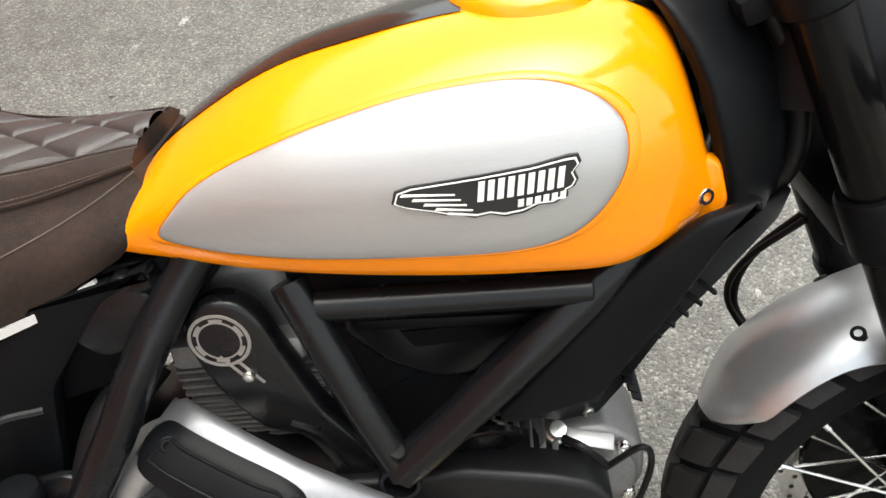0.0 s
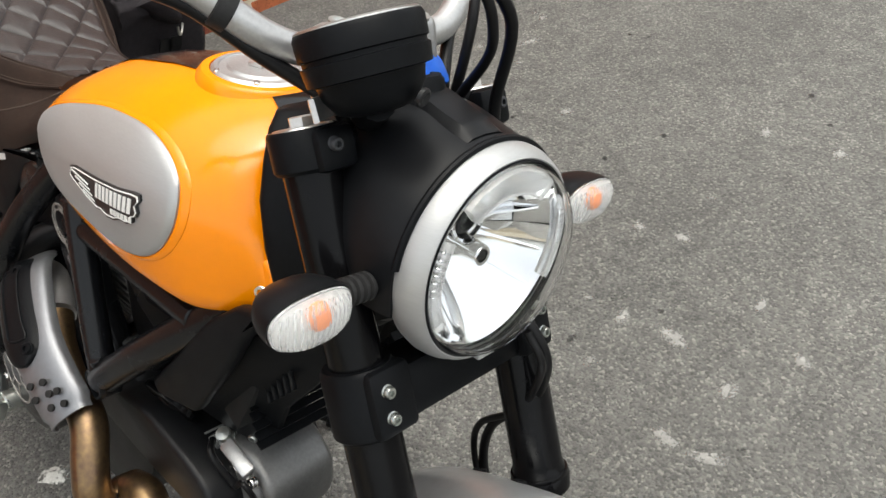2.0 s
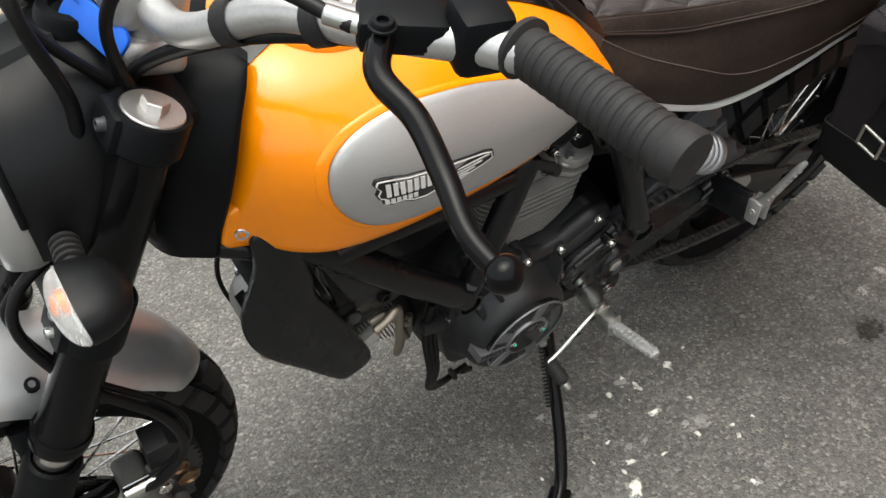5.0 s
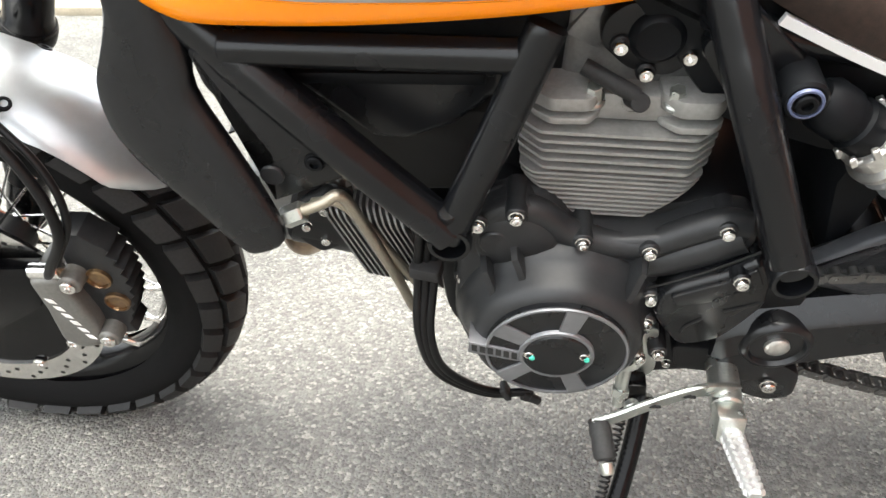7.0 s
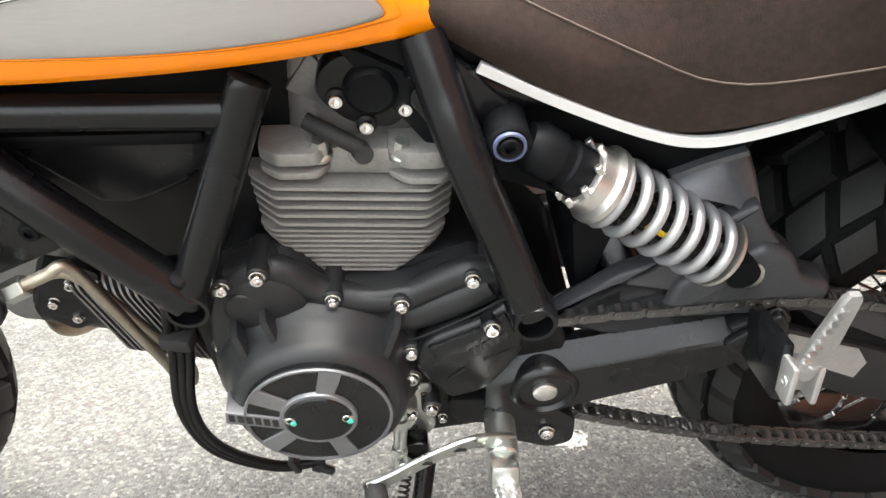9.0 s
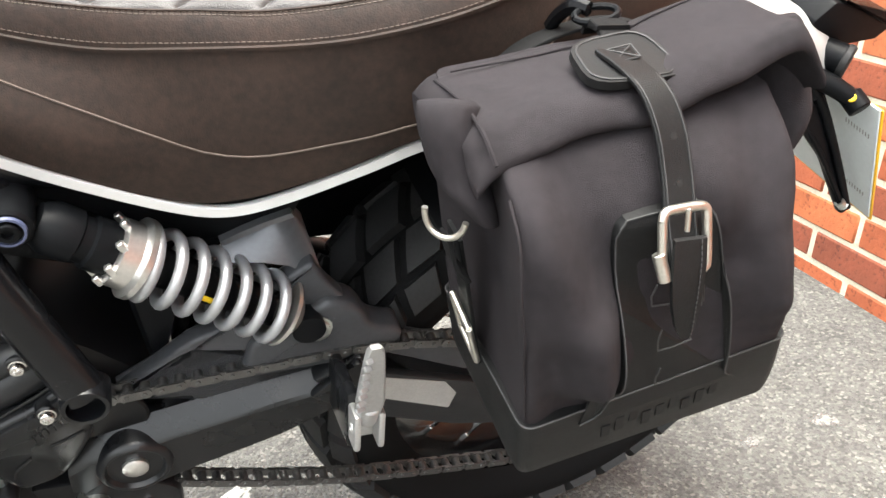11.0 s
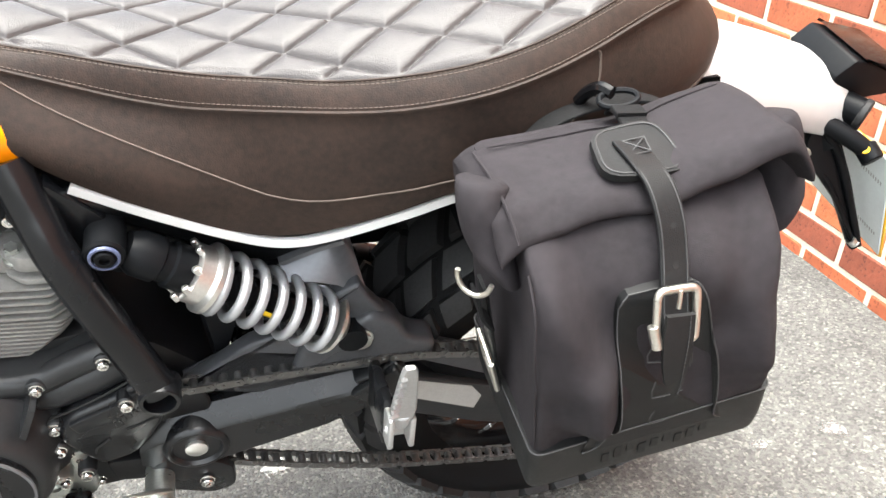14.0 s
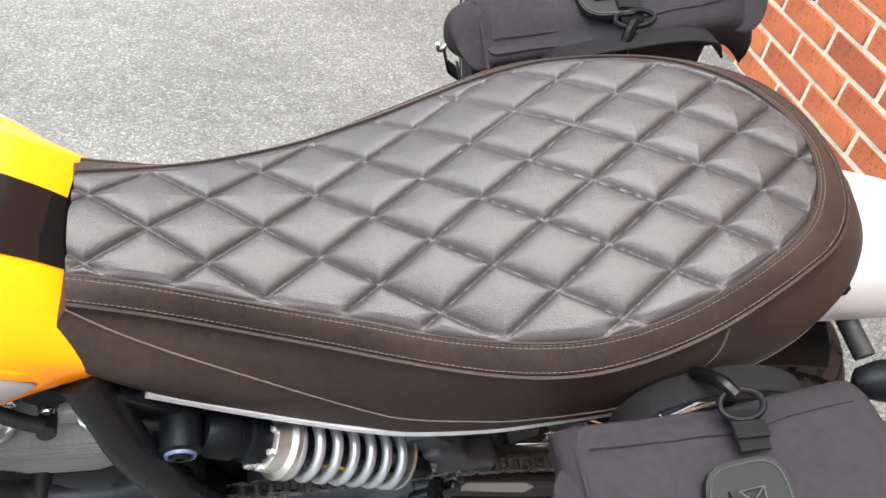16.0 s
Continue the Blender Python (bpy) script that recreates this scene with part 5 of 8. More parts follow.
muffler = part("muffler", lathe((0.545, -0.185, 0.298), (-0.80, -0.12, 0.40), [(0, 0.022), (0.03, 0.040), (0.05, 0.047), (0.095, 0.0485), (0.097, 0.0475), (0.099, 0.050), (0.275, 0.051), (0.280, 0.049)], 40), FENDER, bike, "short silver muffler")
part("end_cap", lathe((0.299, -0.222, 0.422), (-0.80, -0.12, 0.40), [(0, 0.047), (0.030, 0.045), (0.040, 0.038), (0.040, 0.024), (0.0, 0.022)], 36), PLASTIC, muffler)

# --- wheels
def tyre_point(c, rc, rw, rh, a, b, lift=0.0):
    """A point of the tyre: a round the axle, b across the tread."""
    r = rc + (rh + lift) * math.cos(b)
    return Vector((c[0] + r * math.cos(a), (rw + lift) * math.sin(b), c[2] + r * math.sin(a)))


def wheel(name, c, rc, rw, rh, rim, blocks, rows, spokes, label):
    w = part(name, lathe((c[0], -0.055, c[2]), (0, 1, 0), [(0, 0.022), (0.01, 0.034), (0.10, 0.034), (0.11, 0.022)], 28), PLASTIC, bike, label)
    bm = bmesh.new()
    n, m = 96, 28
    grid = [[tyre_point(c, rc, rw - 0.002, rh - 0.002, 2 * math.pi * i / n, -2.35 + 4.7 * k / m) for k in range(m + 1)] for i in range(n)]
    rings(bm, grid + [grid[0]], False, False)
    bmesh.ops.remove_doubles(bm, verts=bm.verts, dist=1e-5)
    bmesh.ops.recalc_face_normals(bm, faces=bm.faces)
    # carcass takes the darker rubber, so the grooves are painted as shaded
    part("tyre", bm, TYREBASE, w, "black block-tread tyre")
    tread = bmesh.new()
    for i in range(blocks):
        for b0, b1, shift, skew in rows:
            a0 = 2 * math.pi * (i + shift) / blocks
            da = 2 * math.pi / blocks * 0.83
            sk = skew * da
            sub = 3
            lo, hi = [], []
            for lift, store, shr in ((-0.003, lo, 0.0), (0.0085, hi, 0.06)):
                for k in range(sub + 1):
                    f = k / sub
                    b = b0 + (b1 - b0) * (shr + (1 - 2 * shr) * f)
                    store.append((tyre_point(c, rc, rw, rh, a0 + sk * f + da * shr, b, lift), tyre_point(c, rc, rw, rh, a0 + sk * f + da * (1 - shr), b, lift)))
            vl = [[tread.verts.new(p) for p in q] for q in lo]
            vh = [[tread.verts.new(p) for p in q] for q in hi]
            for k in range(sub):
                tread.faces.new((vh[k][0], vh[k][1], vh[k + 1][1], vh[k + 1][0]))
                tread.faces.new((vl[k][0], vh[k][0], vh[k + 1][0], vl[k + 1][0]))
                tread.faces.new((vl[k + 1][1], vh[k + 1][1], vh[k][1], vl[k][1]))
            tread.faces.new((vl[0][1], vh[0][1], vh[0][0], vl[0][0]))
            tread.faces.new((vl[sub][0], vh[sub][0], vh[sub][1], vl[sub][1]))
    bmesh.ops.recalc_face_normals(tread, faces=tread.faces)
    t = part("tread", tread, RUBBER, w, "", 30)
    tagged(t, kind="stuff")
    hw = rw * 0.72
    part("rim", lathe((c[0], -hw, c[2]), (0, 1, 0), [(0, rim + 0.010), (0.002, rim + 0.012), (0.008, rim + 0.009), (0.014, rim - 0.004), (hw * 0.7, rim - 0.014), (hw, rim - 0.018), (hw * 1.3, rim - 0.014),
                                                     (2 * hw - 0.014, rim - 0.004), (2 * hw - 0.008, rim + 0.009), (2 * hw - 0.002, rim + 0.012), (2 * hw, rim + 0.010)], 72, caps=False), GLOSSBLACK, w, "gloss black rim")
    for k in range(spokes):
        a = 2 * math.pi * k / spokes
        side = 1 if k % 2 else -1
        off = (0.5 if (k // 2) % 2 else -0.5) * 0.9
        p0 = (c[0] + 0.032 * math.cos(a + off * 1.6), side * 0.045, c[2] + 0.032 * math.sin(a + off * 1.6))
        p1 = (c[0] + (rim - 0.012) * math.cos(a), side * 0.012, c[2] + (rim - 0.012) * math.sin(a))
        part("spoke", rod(p0, p1, 0.0019, n=8), CHROME, w)
        part("nipple", rod(Vector(p1).lerp(Vector(p0), 0.10), p1, 0.0034, n=6), CHROME, w)
    return w


FC, RC = (1.445, 0, 0.317), (0.025, 0, 0.317)
fw = wheel("front_wheel", FC, 0.262, 0.055, 0.050, 0.228, 34,
           [(-1.30, -0.85, 0.0, 0.25), (-0.78, -0.08, 0.35, 0.5), (0.02, 0.72, 0.85, -0.5), (0.79, 1.28, 0.5, -0.25)], 36, "front wheel with wire spokes")
rw_ = wheel("rear_wheel", RC, 0.247, 0.090, 0.065, 0.216, 32,
            [(-1.35, -0.95, 0.0, 0.3), (-0.88, -0.38, 0.4, 0.45), (-0.31, 0.30, 0.85, -0.4), (0.37, 0.86, 0.3, -0.5), (0.93, 1.34, 0.65, -0.3)], 36, "rear wheel with wide tyre")
brake = part("brake_disc", lathe((FC[0], 0.072, FC[2]), (0, 1, 0), [(0, 0.163), (0.005, 0.163), (0.005, 0.128), (0, 0.128)], 72, caps=False), CHROME, fw, "drilled steel brake disc")
# thin black discs on the surface: the holes' shade is put into their colour
bm = bmesh.new()
for k in range(60):
    a = 2 * math.pi * k / 60
    r = 0.140 + 0.008 * (k % 3)
    lathe((FC[0] + r * math.cos(a), 0.0765, FC[2] + r * math.sin(a)), (0, 1, 0), [(0, 0.0032), (0.0008, 0.0032), (0.0008, 0.0)], 8, bm=bm)
part("disc_holes", bm, SHADEBLACK, brake)
part("disc_carrier", lathe((FC[0], 0.068, FC[2]), (0, 1, 0), [(0, 0.132), (0.006, 0.132), (0.006, 0.105), (0.003, 0.06), (0.006, 0.035), (0, 0.035)], 48, caps=False), GLOSSBLACK, brake)
for k in range(10):
    a = 2 * math.pi * k / 10
    bolt("disc_bobbin", (FC[0] + 0.130 * math.cos(a), 0.078, FC[2] + 0.130 * math.sin(a)), (0, 1, 0), 0.008, brake, CHROME, 0.003)

# --- fork
RAKE = Vector((-math.sin(radians(24)), 0, math.cos(radians(24))))


def on_fork(d, y=0.0, ahead=0.0):
    """A point d metres up the fork leg from the axle."""
    return Vector(FC) + RAKE * d + Vector((math.cos(radians(24)), 0, math.sin(radians(24)))) * ahead + Vector((0, y, 0))


fork = part("fork", rod(on_fork(0.0, -0.105), on_fork(0.0, 0.105), 0.011), CHROME, bike, "black upside-down front fork")
for sgn, _ in SIDES:
    y = sgn * 0.0955
    leg = part("fork_leg", rod(on_fork(0.32, y), on_fork(0.688, y), 0.0232, 0.0232, 28), GLOSSBLACK, fork, "gloss black fork tube")
    part("lower_sleeve", lathe(on_fork(0.283, y), RAKE, [(0, 0.0245), (0.004, 0.0290), (0.018, 0.0305), (0.022, 0.0285), (0.030, 0.0262), (0.034, 0.0255), (0.17, 0.0250), (0.18, 0.0242)], 32), GLOSSBLACK, leg)
    part("seal_band", lathe(on_fork(0.302, y), RAKE, [(0, 0.0292), (0.001, 0.0296), (0.005, 0.0296), (0.006, 0.029)], 32), GLOSSBLACK, leg)
    part("stanchion", rod(on_fork(0.02, y), on_fork(0.30, y), 0.0205, 0.0205, 28), CHROME, leg)
    part("axle_lug", lathe(on_fork(-0.035, y), RAKE, [(0, 0.02), (0.006, 0.026), (0.06, 0.027), (0.09, 0.0235), (0.10, 0.021)], 28), GLOSSBLACK, leg)
    part("fork_guard", lathe(on_fork(0.06, y), RAKE, [(0, 0.027), (0.02, 0.0295), (0.185, 0.0295), (0.195, 0.0275), (0.195, 0.0225)], 28, caps=False), PLASTIC, leg)
    up = part("upper_clamp", lathe(on_fork(0.661, y), RAKE, [(0, 0.0265), (0.003, 0.0290), (0.030, 0.0290), (0.033, 0.0275), (0.033, 0.0250), (0.026, 0.0245)], 36, caps=False), PLASTIC, fork)
    part("clamp_lug", block(on_fork(0.676, sgn * 0.090, 0.020), (0.026, 0.036, 0.034), (0, -24, 0), 0.006), PLASTIC, up)
    bolt("clamp_screw", on_fork(0.679, sgn * 0.094, 0.0335), (1, 0, 0.3), 0.0050, up, BRACE)
    capf = part("fork_cap", lathe(on_fork(0.689, y), RAKE, [(0, 0.0245), (0.004, 0.0245), (0.006, 0.0230), (0.006, 0.0)], 32), ALLOY, up, "bright alloy fork cap")
    part("cap_hex", lathe(on_fork(0.694, y), RAKE, [(0, 0.0105), (0.008, 0.0105), (0.009, 0.0095), (0.009, 0)], 6), ALLOY, capf)
    lo = part("lower_clamp", lathe(on_fork(0.442, y), RAKE, [(0, 0.0285), (0.003, 0.0312), (0.056, 0.0312), (0.060, 0.0285)], 36), PLASTIC, fork)
    part("clamp_lug", block(on_fork(0.472, sgn * 0.090, 0.021), (0.028, 0.044, 0.058), (0, -24, 0), 0.006), PLASTIC, lo)
    for d in (0.4826, 0.4597):
        bolt("clamp_screw", on_fork(d, sgn * 0.097, 0.0355), (1, 0, 0.3), 0.0050, lo, ZINC)
part("bar_mount", block((1.144, 0.0, 0.957), (0.056, 0.112, 0.030), (0, -14, 0), 0.008, segs=3), CASTALLOY, fork, "cast alloy handlebar mount")
part("upper_yoke", block(on_fork(0.672, 0, -0.014), (0.070, 0.17, 0.024), (0, -24, 0), 0.008), PLASTIC, fork)
part("lower_yoke", block(on_fork(0.468, 0, -0.004), (0.062, 0.17, 0.050), (0, -24, 0), 0.010), PLASTIC, fork)
caliper = part("brake_caliper", plate(rounded([(1.304, 0.420), (1.268, 0.424), (1.262, 0.392), (1.254, 0.345), (1.258, 0.305), (1.286, 0.298), (1.306, 0.312), (1.302, 0.371)], 0.010), 0.060, 0.124, 0.008, segs=3), CALIPER, bike, "grey front brake caliper")
edge = [(1.262, 0.470), (1.236, 0.470), (1.222, 0.456)]
for k in range(9):
    z = 0.446 - 0.0145 * k
    x = 1.203 + 0.000004 * (k - 3) ** 2 * 200
    edge += [(x, z), (x + 0.006, z - 0.007)]
edge += [(1.224, 0.308), (1.256, 0.301), (1.268, 0.38)]
part("pad_carrier", plate(edge, 0.066, 0.102, 0.002), ENGINE, caliper)
for x, z in ((1.236, 0.404), (1.228, 0.365)):
    part("piston", lathe((x, 0.100, z), (0, 1, 0), [(0, 0.015), (0.006, 0.0145), (0.007, 0.012), (0.004, 0.011), (0.004, 0)], 24), BRONZE, caliper)
part("hose_union", rod((1.300, 0.112, 0.424), (1.262, 0.116, 0.430), 0.009), CHROME, caliper)
for x, z in ((1.259, 0.412), (1.249, 0.317)):
    part("bolt_boss", rod((x, 0.09, z), (x, 0.122, z), 0.0145, 0.013), CALIPER, caliper)
    bolt("caliper_bolt", (x, 0.122, z), (0, 1, 0), 0.0085, caliper, CHROME, 0.006)
for k in range(6):
    x, z = 1.294 - 0.0045 * k, 0.392 - 0.0125 * k
    part("caliper_bar", plate([(x, z), (x - 0.008, z - 0.002), (x - 0.011, z - 0.009), (x - 0.003, z - 0.007)], 0.1238, 0.1246, 0), WHITE, caliper)
part("caliper_bracket", plate(rounded([(1.47, 0.37), (1.38, 0.405), (1.300, 0.41), (1.33, 0.34), (1.44, 0.27), (1.50, 0.31)], 0.012), 0.078, 0.098, 0.005), GLOSSBLACK, bike)


def front_fender():
    bm = bmesh.new()
    rows, inner = [], []
    n = 60
    for i in range(n + 1):
        f = i / n
        a = radians(152 - 112 * f)
        narrow = min(1.0, 0.10 + 10 * f, 0.25 + 2.4 * (1 - f)) ** 0.5
        lobe = 0.020 * math.exp(-((math.degrees(a) - 114) / 8) ** 2)
        row, row2 = [], []
        for k in range(-10, 11):
            q = k / 10
            y = 0.068 * narrow * math.sin(q * 1.25) / math.sin(1.25)
            drop = 0.030 * (abs(q) ** 1.5) * narrow + lobe * abs(q) ** 3 + 0.014 * (1 - narrow)
            for r, store in ((0.338 - drop, row), (0.335 - drop, row2)):
                store.append(Vector((FC[0] + r * math.cos(a), y * (1 if store is row else 0.97), FC[2] + r * math.sin(a))))
        rows.append(row + row2[::-1])
    rings(bm, rows)
    bmesh.ops.recalc_face_normals(bm, faces=bm.faces)
    return bm


fender = part("front_fender", front_fender(), FENDER, bike, "silver painted front fender", 60)
for sgn, _ in SIDES:
    for x, z in ((1.282, 0.594), (1.330, 0.616)):
        n = Vector((x - FC[0], sgn * 0.16, z - FC[2]))
        bolt("fender_bolt", (x, sgn * 0.047, z), n, 0.0075, fender, PLASTIC, 0.004)
    part("fender_stay", tube([(1.36, sgn * 0.06, 0.575), on_fork(0.21, sgn * 0.085)], 0.012, 10), PLASTIC, fender)

# --- headlight
HC = Vector((1.285, 0, 0.866))
HA = Vector((1, 0, 0.03)).normalized()


def along(d):
    return HC + HA * d


lamp = part("headlight", lathe(along(-0.085), HA, [(0, 0.0427), (0.02, 0.0665), (0.055, 0.0874), (0.080, 0.0921), (0.082, 0.0883)], 56, caps=False), PLASTIC, bike, "round headlight with silver rim")
part("rim_ring", lathe(along(-0.022), HA, [(0, 0.0874), (0.003, 0.0925), (0.012, 0.0942), (0.022, 0.0932), (0.031, 0.0895), (0.0345, 0.0860), (0.034, 0.0835)], 80, caps=False), SILVER, lamp, "brushed silver headlight rim")
part("rim_gasket", lathe(along(0.006), HA, [(0, 0.0858), (0.0065, 0.0850), (0.0075, 0.0836), (0.006, 0.0815)], 72, caps=False), PLASTIC, lamp)
prof = [(0.004, 0.0822), (0.014, 0.0816), (0.022, 0.0795), (0.0275, 0.0740), (0.031, 0.0640), (0.0345, 0.0480), (0.0365, 0.0320), (0.0378, 0.0160), (0.0382, 0.0)]
glass = part("lens", lathe(along(0.0), HA, prof + [(q - 0.0028, max(0, r - 0.0024)) for q, r in prof[::-1]], 64, caps=False), GLASS, lamp, "clear domed headlight lens")
glass.visible_shadow = False
# mirror bowl: smooth below, broken into flat facets above
def bowl():
    bm = bmesh.new()
    steps = [0.011, 0.020, 0.032, 0.045, 0.058, 0.069, 0.0755]
    rng = random.Random(4)
    for n in range(16):   # facets of the upper half
        a0, a1 = radians(-6 + 12 * n), radians(-6 + 12 * (n + 1))
        for r0, r1 in ((0.011, 0.032), (0.032, 0.055), (0.055, 0.0755)):
            t0, t1 = rng.uniform(-0.002, 0.002), rng.uniform(-0.002, 0.002)
            q = [Vector((-0.055 + r * r / 0.092 + t, r * math.cos(a), r * math.sin(a))) for r, a, t in ((r0, a0, t0), (r1, a0, t1), (r1, a1, -t0), (r0, a1, -t1))]
            bm.faces.new([bm.verts.new(along(v.x) + Vector((0, v.y, v.z))) for v in q])
    rows = []
    for n in range(33):
        a = radians(174 + 192 * n / 32)
        rows.append([along(-0.055 + r * r / 0.092) + Vector((0, r * math.cos(a), r * math.sin(a))) for r in steps])
    rings(bm, rows, False, False)
    rows = []
    for n in range(65):
        a = 2 * math.pi * n / 64
        rows.append([along(d) + Vector((0, r * math.cos(a), r * math.sin(a))) for d, r in ((0.0068, 0.0752), (0.0085, 0.0765), (0.0085, 0.0818))])
    rings(bm, rows, False, False)
    bmesh.ops.recalc_face_normals(bm, faces=bm.faces)
    return bm


reflector = part("reflector", bowl(), REFLECTOR, lamp, "deep mirror reflector with facets above", 12)
# bulb hood in its ring, bright tip below it, ribs to the sides
part("bulb_holder", lathe(along(-0.050) + Vector((0, 0, 0.022)), HA, [(0, 0.0185), (0.014, 0.0175), (0.022, 0.0140), (0.024, 0.0100), (0.018, 0.0085), (0.018, 0.0)], 28), SHADEBLACK, reflector)
part("holder_ring", lathe(along(-0.030) + Vector((0, 0, 0.022)), HA, [(0, 0.0180), (0.002, 0.0195), (0.005, 0.0195), (0.006, 0.0175)], 28, caps=False), REFLECTOR, reflector)
part("bulb_shield", lathe(along(-0.050) + Vector((0, 0, -0.004)), HA, [(0, 0.0150), (0.030, 0.0105), (0.042, 0.0095), (0.0435, 0.0085), (0.0430, 0.0062), (0.040, 0.0058), (0.040, 0)], 28), REFLECTOR, lamp)
part("bulb_tip", lathe(along(-0.0095) + Vector((0, 0, -0.004)), HA, [(0, 0.0056), (0.002, 0.0050), (0.003, 0.003), (0.002, 0.0)], 24, caps=False), SHADEBLACK, lamp)
for a, r0, r1, h in ((22, 0.014, 0.066, 0.012), (158, 0.014, 0.066, 0.012), (50, 0.022, 0.066, 0.010), (130, 0.022, 0.066, 0.010), (-14, 0.016, 0.070, 0.008), (194, 0.016, 0.070, 0.008), (-40, 0.030, 0.072, 0.006), (220, 0.030, 0.072, 0.006), (72, 0.040, 0.066, 0.008), (108, 0.040, 0.066, 0.008)):
    ca, sa = math.cos(radians(a)), math.sin(radians(a))
    rib = bmesh.new()
    rings(rib, [[along(-0.055 + r * r / 0.092 + d) + Vector((0, ca * r - sa * w, sa * r + ca * w)) for w, d in ((-0.0022, -0.003), (-0.0010, h * (1.2 - r / 0.08)), (0.0010, h * (1.2 - r / 0.08)), (0.0022, -0.003))] for r in (r0, 0.5 * (r0 + r1), r1)])
    bmesh.ops.recalc_face_normals(rib, faces=rib.faces)
    part("reflector_rib", rib, REFLECTOR, reflector)
# light guide: a broad clear arc above, narrower ones at the sides
for a0, a1, w, r in ((50, 130, 0.0098, 0.0680), (-30, 30, 0.0050, 0.0745), (150, 210, 0.0050, 0.0745)):
    pts = [along(0.010) + Vector((0, r * math.cos(t), r * math.sin(t))) for t in (radians(a0 + (a1 - a0) * i / 16) for i in range(17))]
    guide = bmesh.new()
    rows = []
    for q in pts:
        out = (q - along(0.010)).normalized()
        rows.append([q + out * w * a + HA * b for a, b in ((-1, -0.004), (-0.9, 0.004), (0, 0.0055), (0.9, 0.004), (1, -0.004))])
    rings(guide, rows)
    bmesh.ops.recalc_face_normals(guide, faces=guide.faces)
    part("light_guide", guide, GUIDE, lamp, "clear light guide")
    part("guide_edge", tube([along(0.0135) + Vector((0, (r - w) * math.cos(t), (r - w) * math.sin(t))) for t in (radians(a0 + (a1 - a0) * i / 16) for i in range(17))], 0.0011, 6, steps=1), CLEAR, lamp)
for sgn in (1, -1):
    for k in range(7):
        a = radians(90 + sgn * (66 + 4.5 * k))
        p = along(0.010) + Vector((0, 0.0745 * math.cos(a), 0.0745 * math.sin(a)))
        part("guide_prism", block(p, (0.010, 0.0018, 0.0095), (math.degrees(a) - 90, 0, 0), 0.0008, segs=1), REFLECTOR, lamp)
part("rim_tab", block(along(0.010) + Vector((0, 0, -0.0905)), (0.010, 0.022, 0.006), (0, 0, 0), 0.002), SILVER, lamp)


COWL = [(1.272, 0.866, 0.0955, 0.0930, 2.0), (1.258, 0.866, 0.0985, 0.0965, 2.0), (1.235, 0.866, 0.1000, 0.1010, 2.0), (1.210, 0.868, 0.0970, 0.1050, 2.0), (1.185, 0.870, 0.0880, 0.1040, 2.1), (1.165, 0.872, 0.0720, 0.1000, 2.3), (1.155, 0.874, 0.0500, 0.0940, 2.5)]


def cowl_top(x, y):
    """The height of the shroud at x, y."""
    cz, ry, rz, sq = (curve_at(-x, [(-q[0], q[k]) for q in COWL]) for k in (1, 2, 3, 4))
    return cz + rz * max(0.0, 1 - min(1.0, abs(y) / ry) ** sq) ** (1 / sq)


def cowl():
    """Black shroud from the rim back to the steering head, open below."""
    bm = bmesh.new()
    rows = []
    for n in range(19):
        x = 1.272 - 0.117 * n / 18
        cz, ry, rz, sq = (curve_at(-x, [(-q[0], q[k]) for q in COWL]) for k in (1, 2, 3, 4))
        row = []
        for k in range(41):
            a = math.pi * (-0.06 + 1.12 * k / 40)
            c, sn = math.cos(a), math.sin(a)
            row.append(Vector((x + 0.012 * max(0, sn) * n / 18, ry * math.copysign(abs(c) ** (2 / sq), c), cz + (rz if sn > 0 else 0.16) * math.copysign(abs(sn) ** (2 / sq), sn))))
        heart = Vector((x, 0, cz - 0.01))
        rows.append(row + [p + (heart - p).normalized() * 0.003 for p in row[::-1]])
    rings(bm, rows)
    bmesh.ops.recalc_face_normals(bm, faces=bm.faces)
    return bm


shroud = part("headlight_cowl", cowl(), COWLPAINT, bike, "satin black headlight cowl with a raised spine")
spine = bmesh.new()
rows = []
for k in range(13):
    x = 1.2640 - 0.062 * k / 12
    w = 0.0165 + 0.0025 * k / 12
    h = 0.0055 * min(1.0, 0.35 + k / 4)
    rows.append([(x, y, cowl_top(x, abs(y)) + lift) for y, lift in ((-w - 0.008, -0.002), (-w - 0.003, h * 0.35), (-w + 0.002, h), (0, h * 1.05), (w - 0.002, h), (w + 0.003, h * 0.35), (w + 0.008, -0.002))])
rings(spine, rows, False, False)
spine.faces.new([v for v in list(spine.verts)[:7]])
bmesh.ops.recalc_face_normals(spine, faces=spine.faces)
part("cowl_spine", spine, COWLPAINT, shroud, "", 30)
part("cowl_lip", tube([(1.2735, 0.0950 * math.cos(a), 0.866 + 0.0945 * math.sin(a)) for a in (radians(8 + 164 * k / 24) for k in range(25))], 0.0032, 8, steps=2), PLASTIC, shroud)
part("ignition_barrel", lathe((1.190, 0.0, 0.955), (-0.25, 0, 1), [(0, 0.025), (0.026, 0.0235), (0.030, 0.021), (0.031, 0.014), (0.027, 0.012), (0.027, 0)], 32), PLASTIC, shroud)

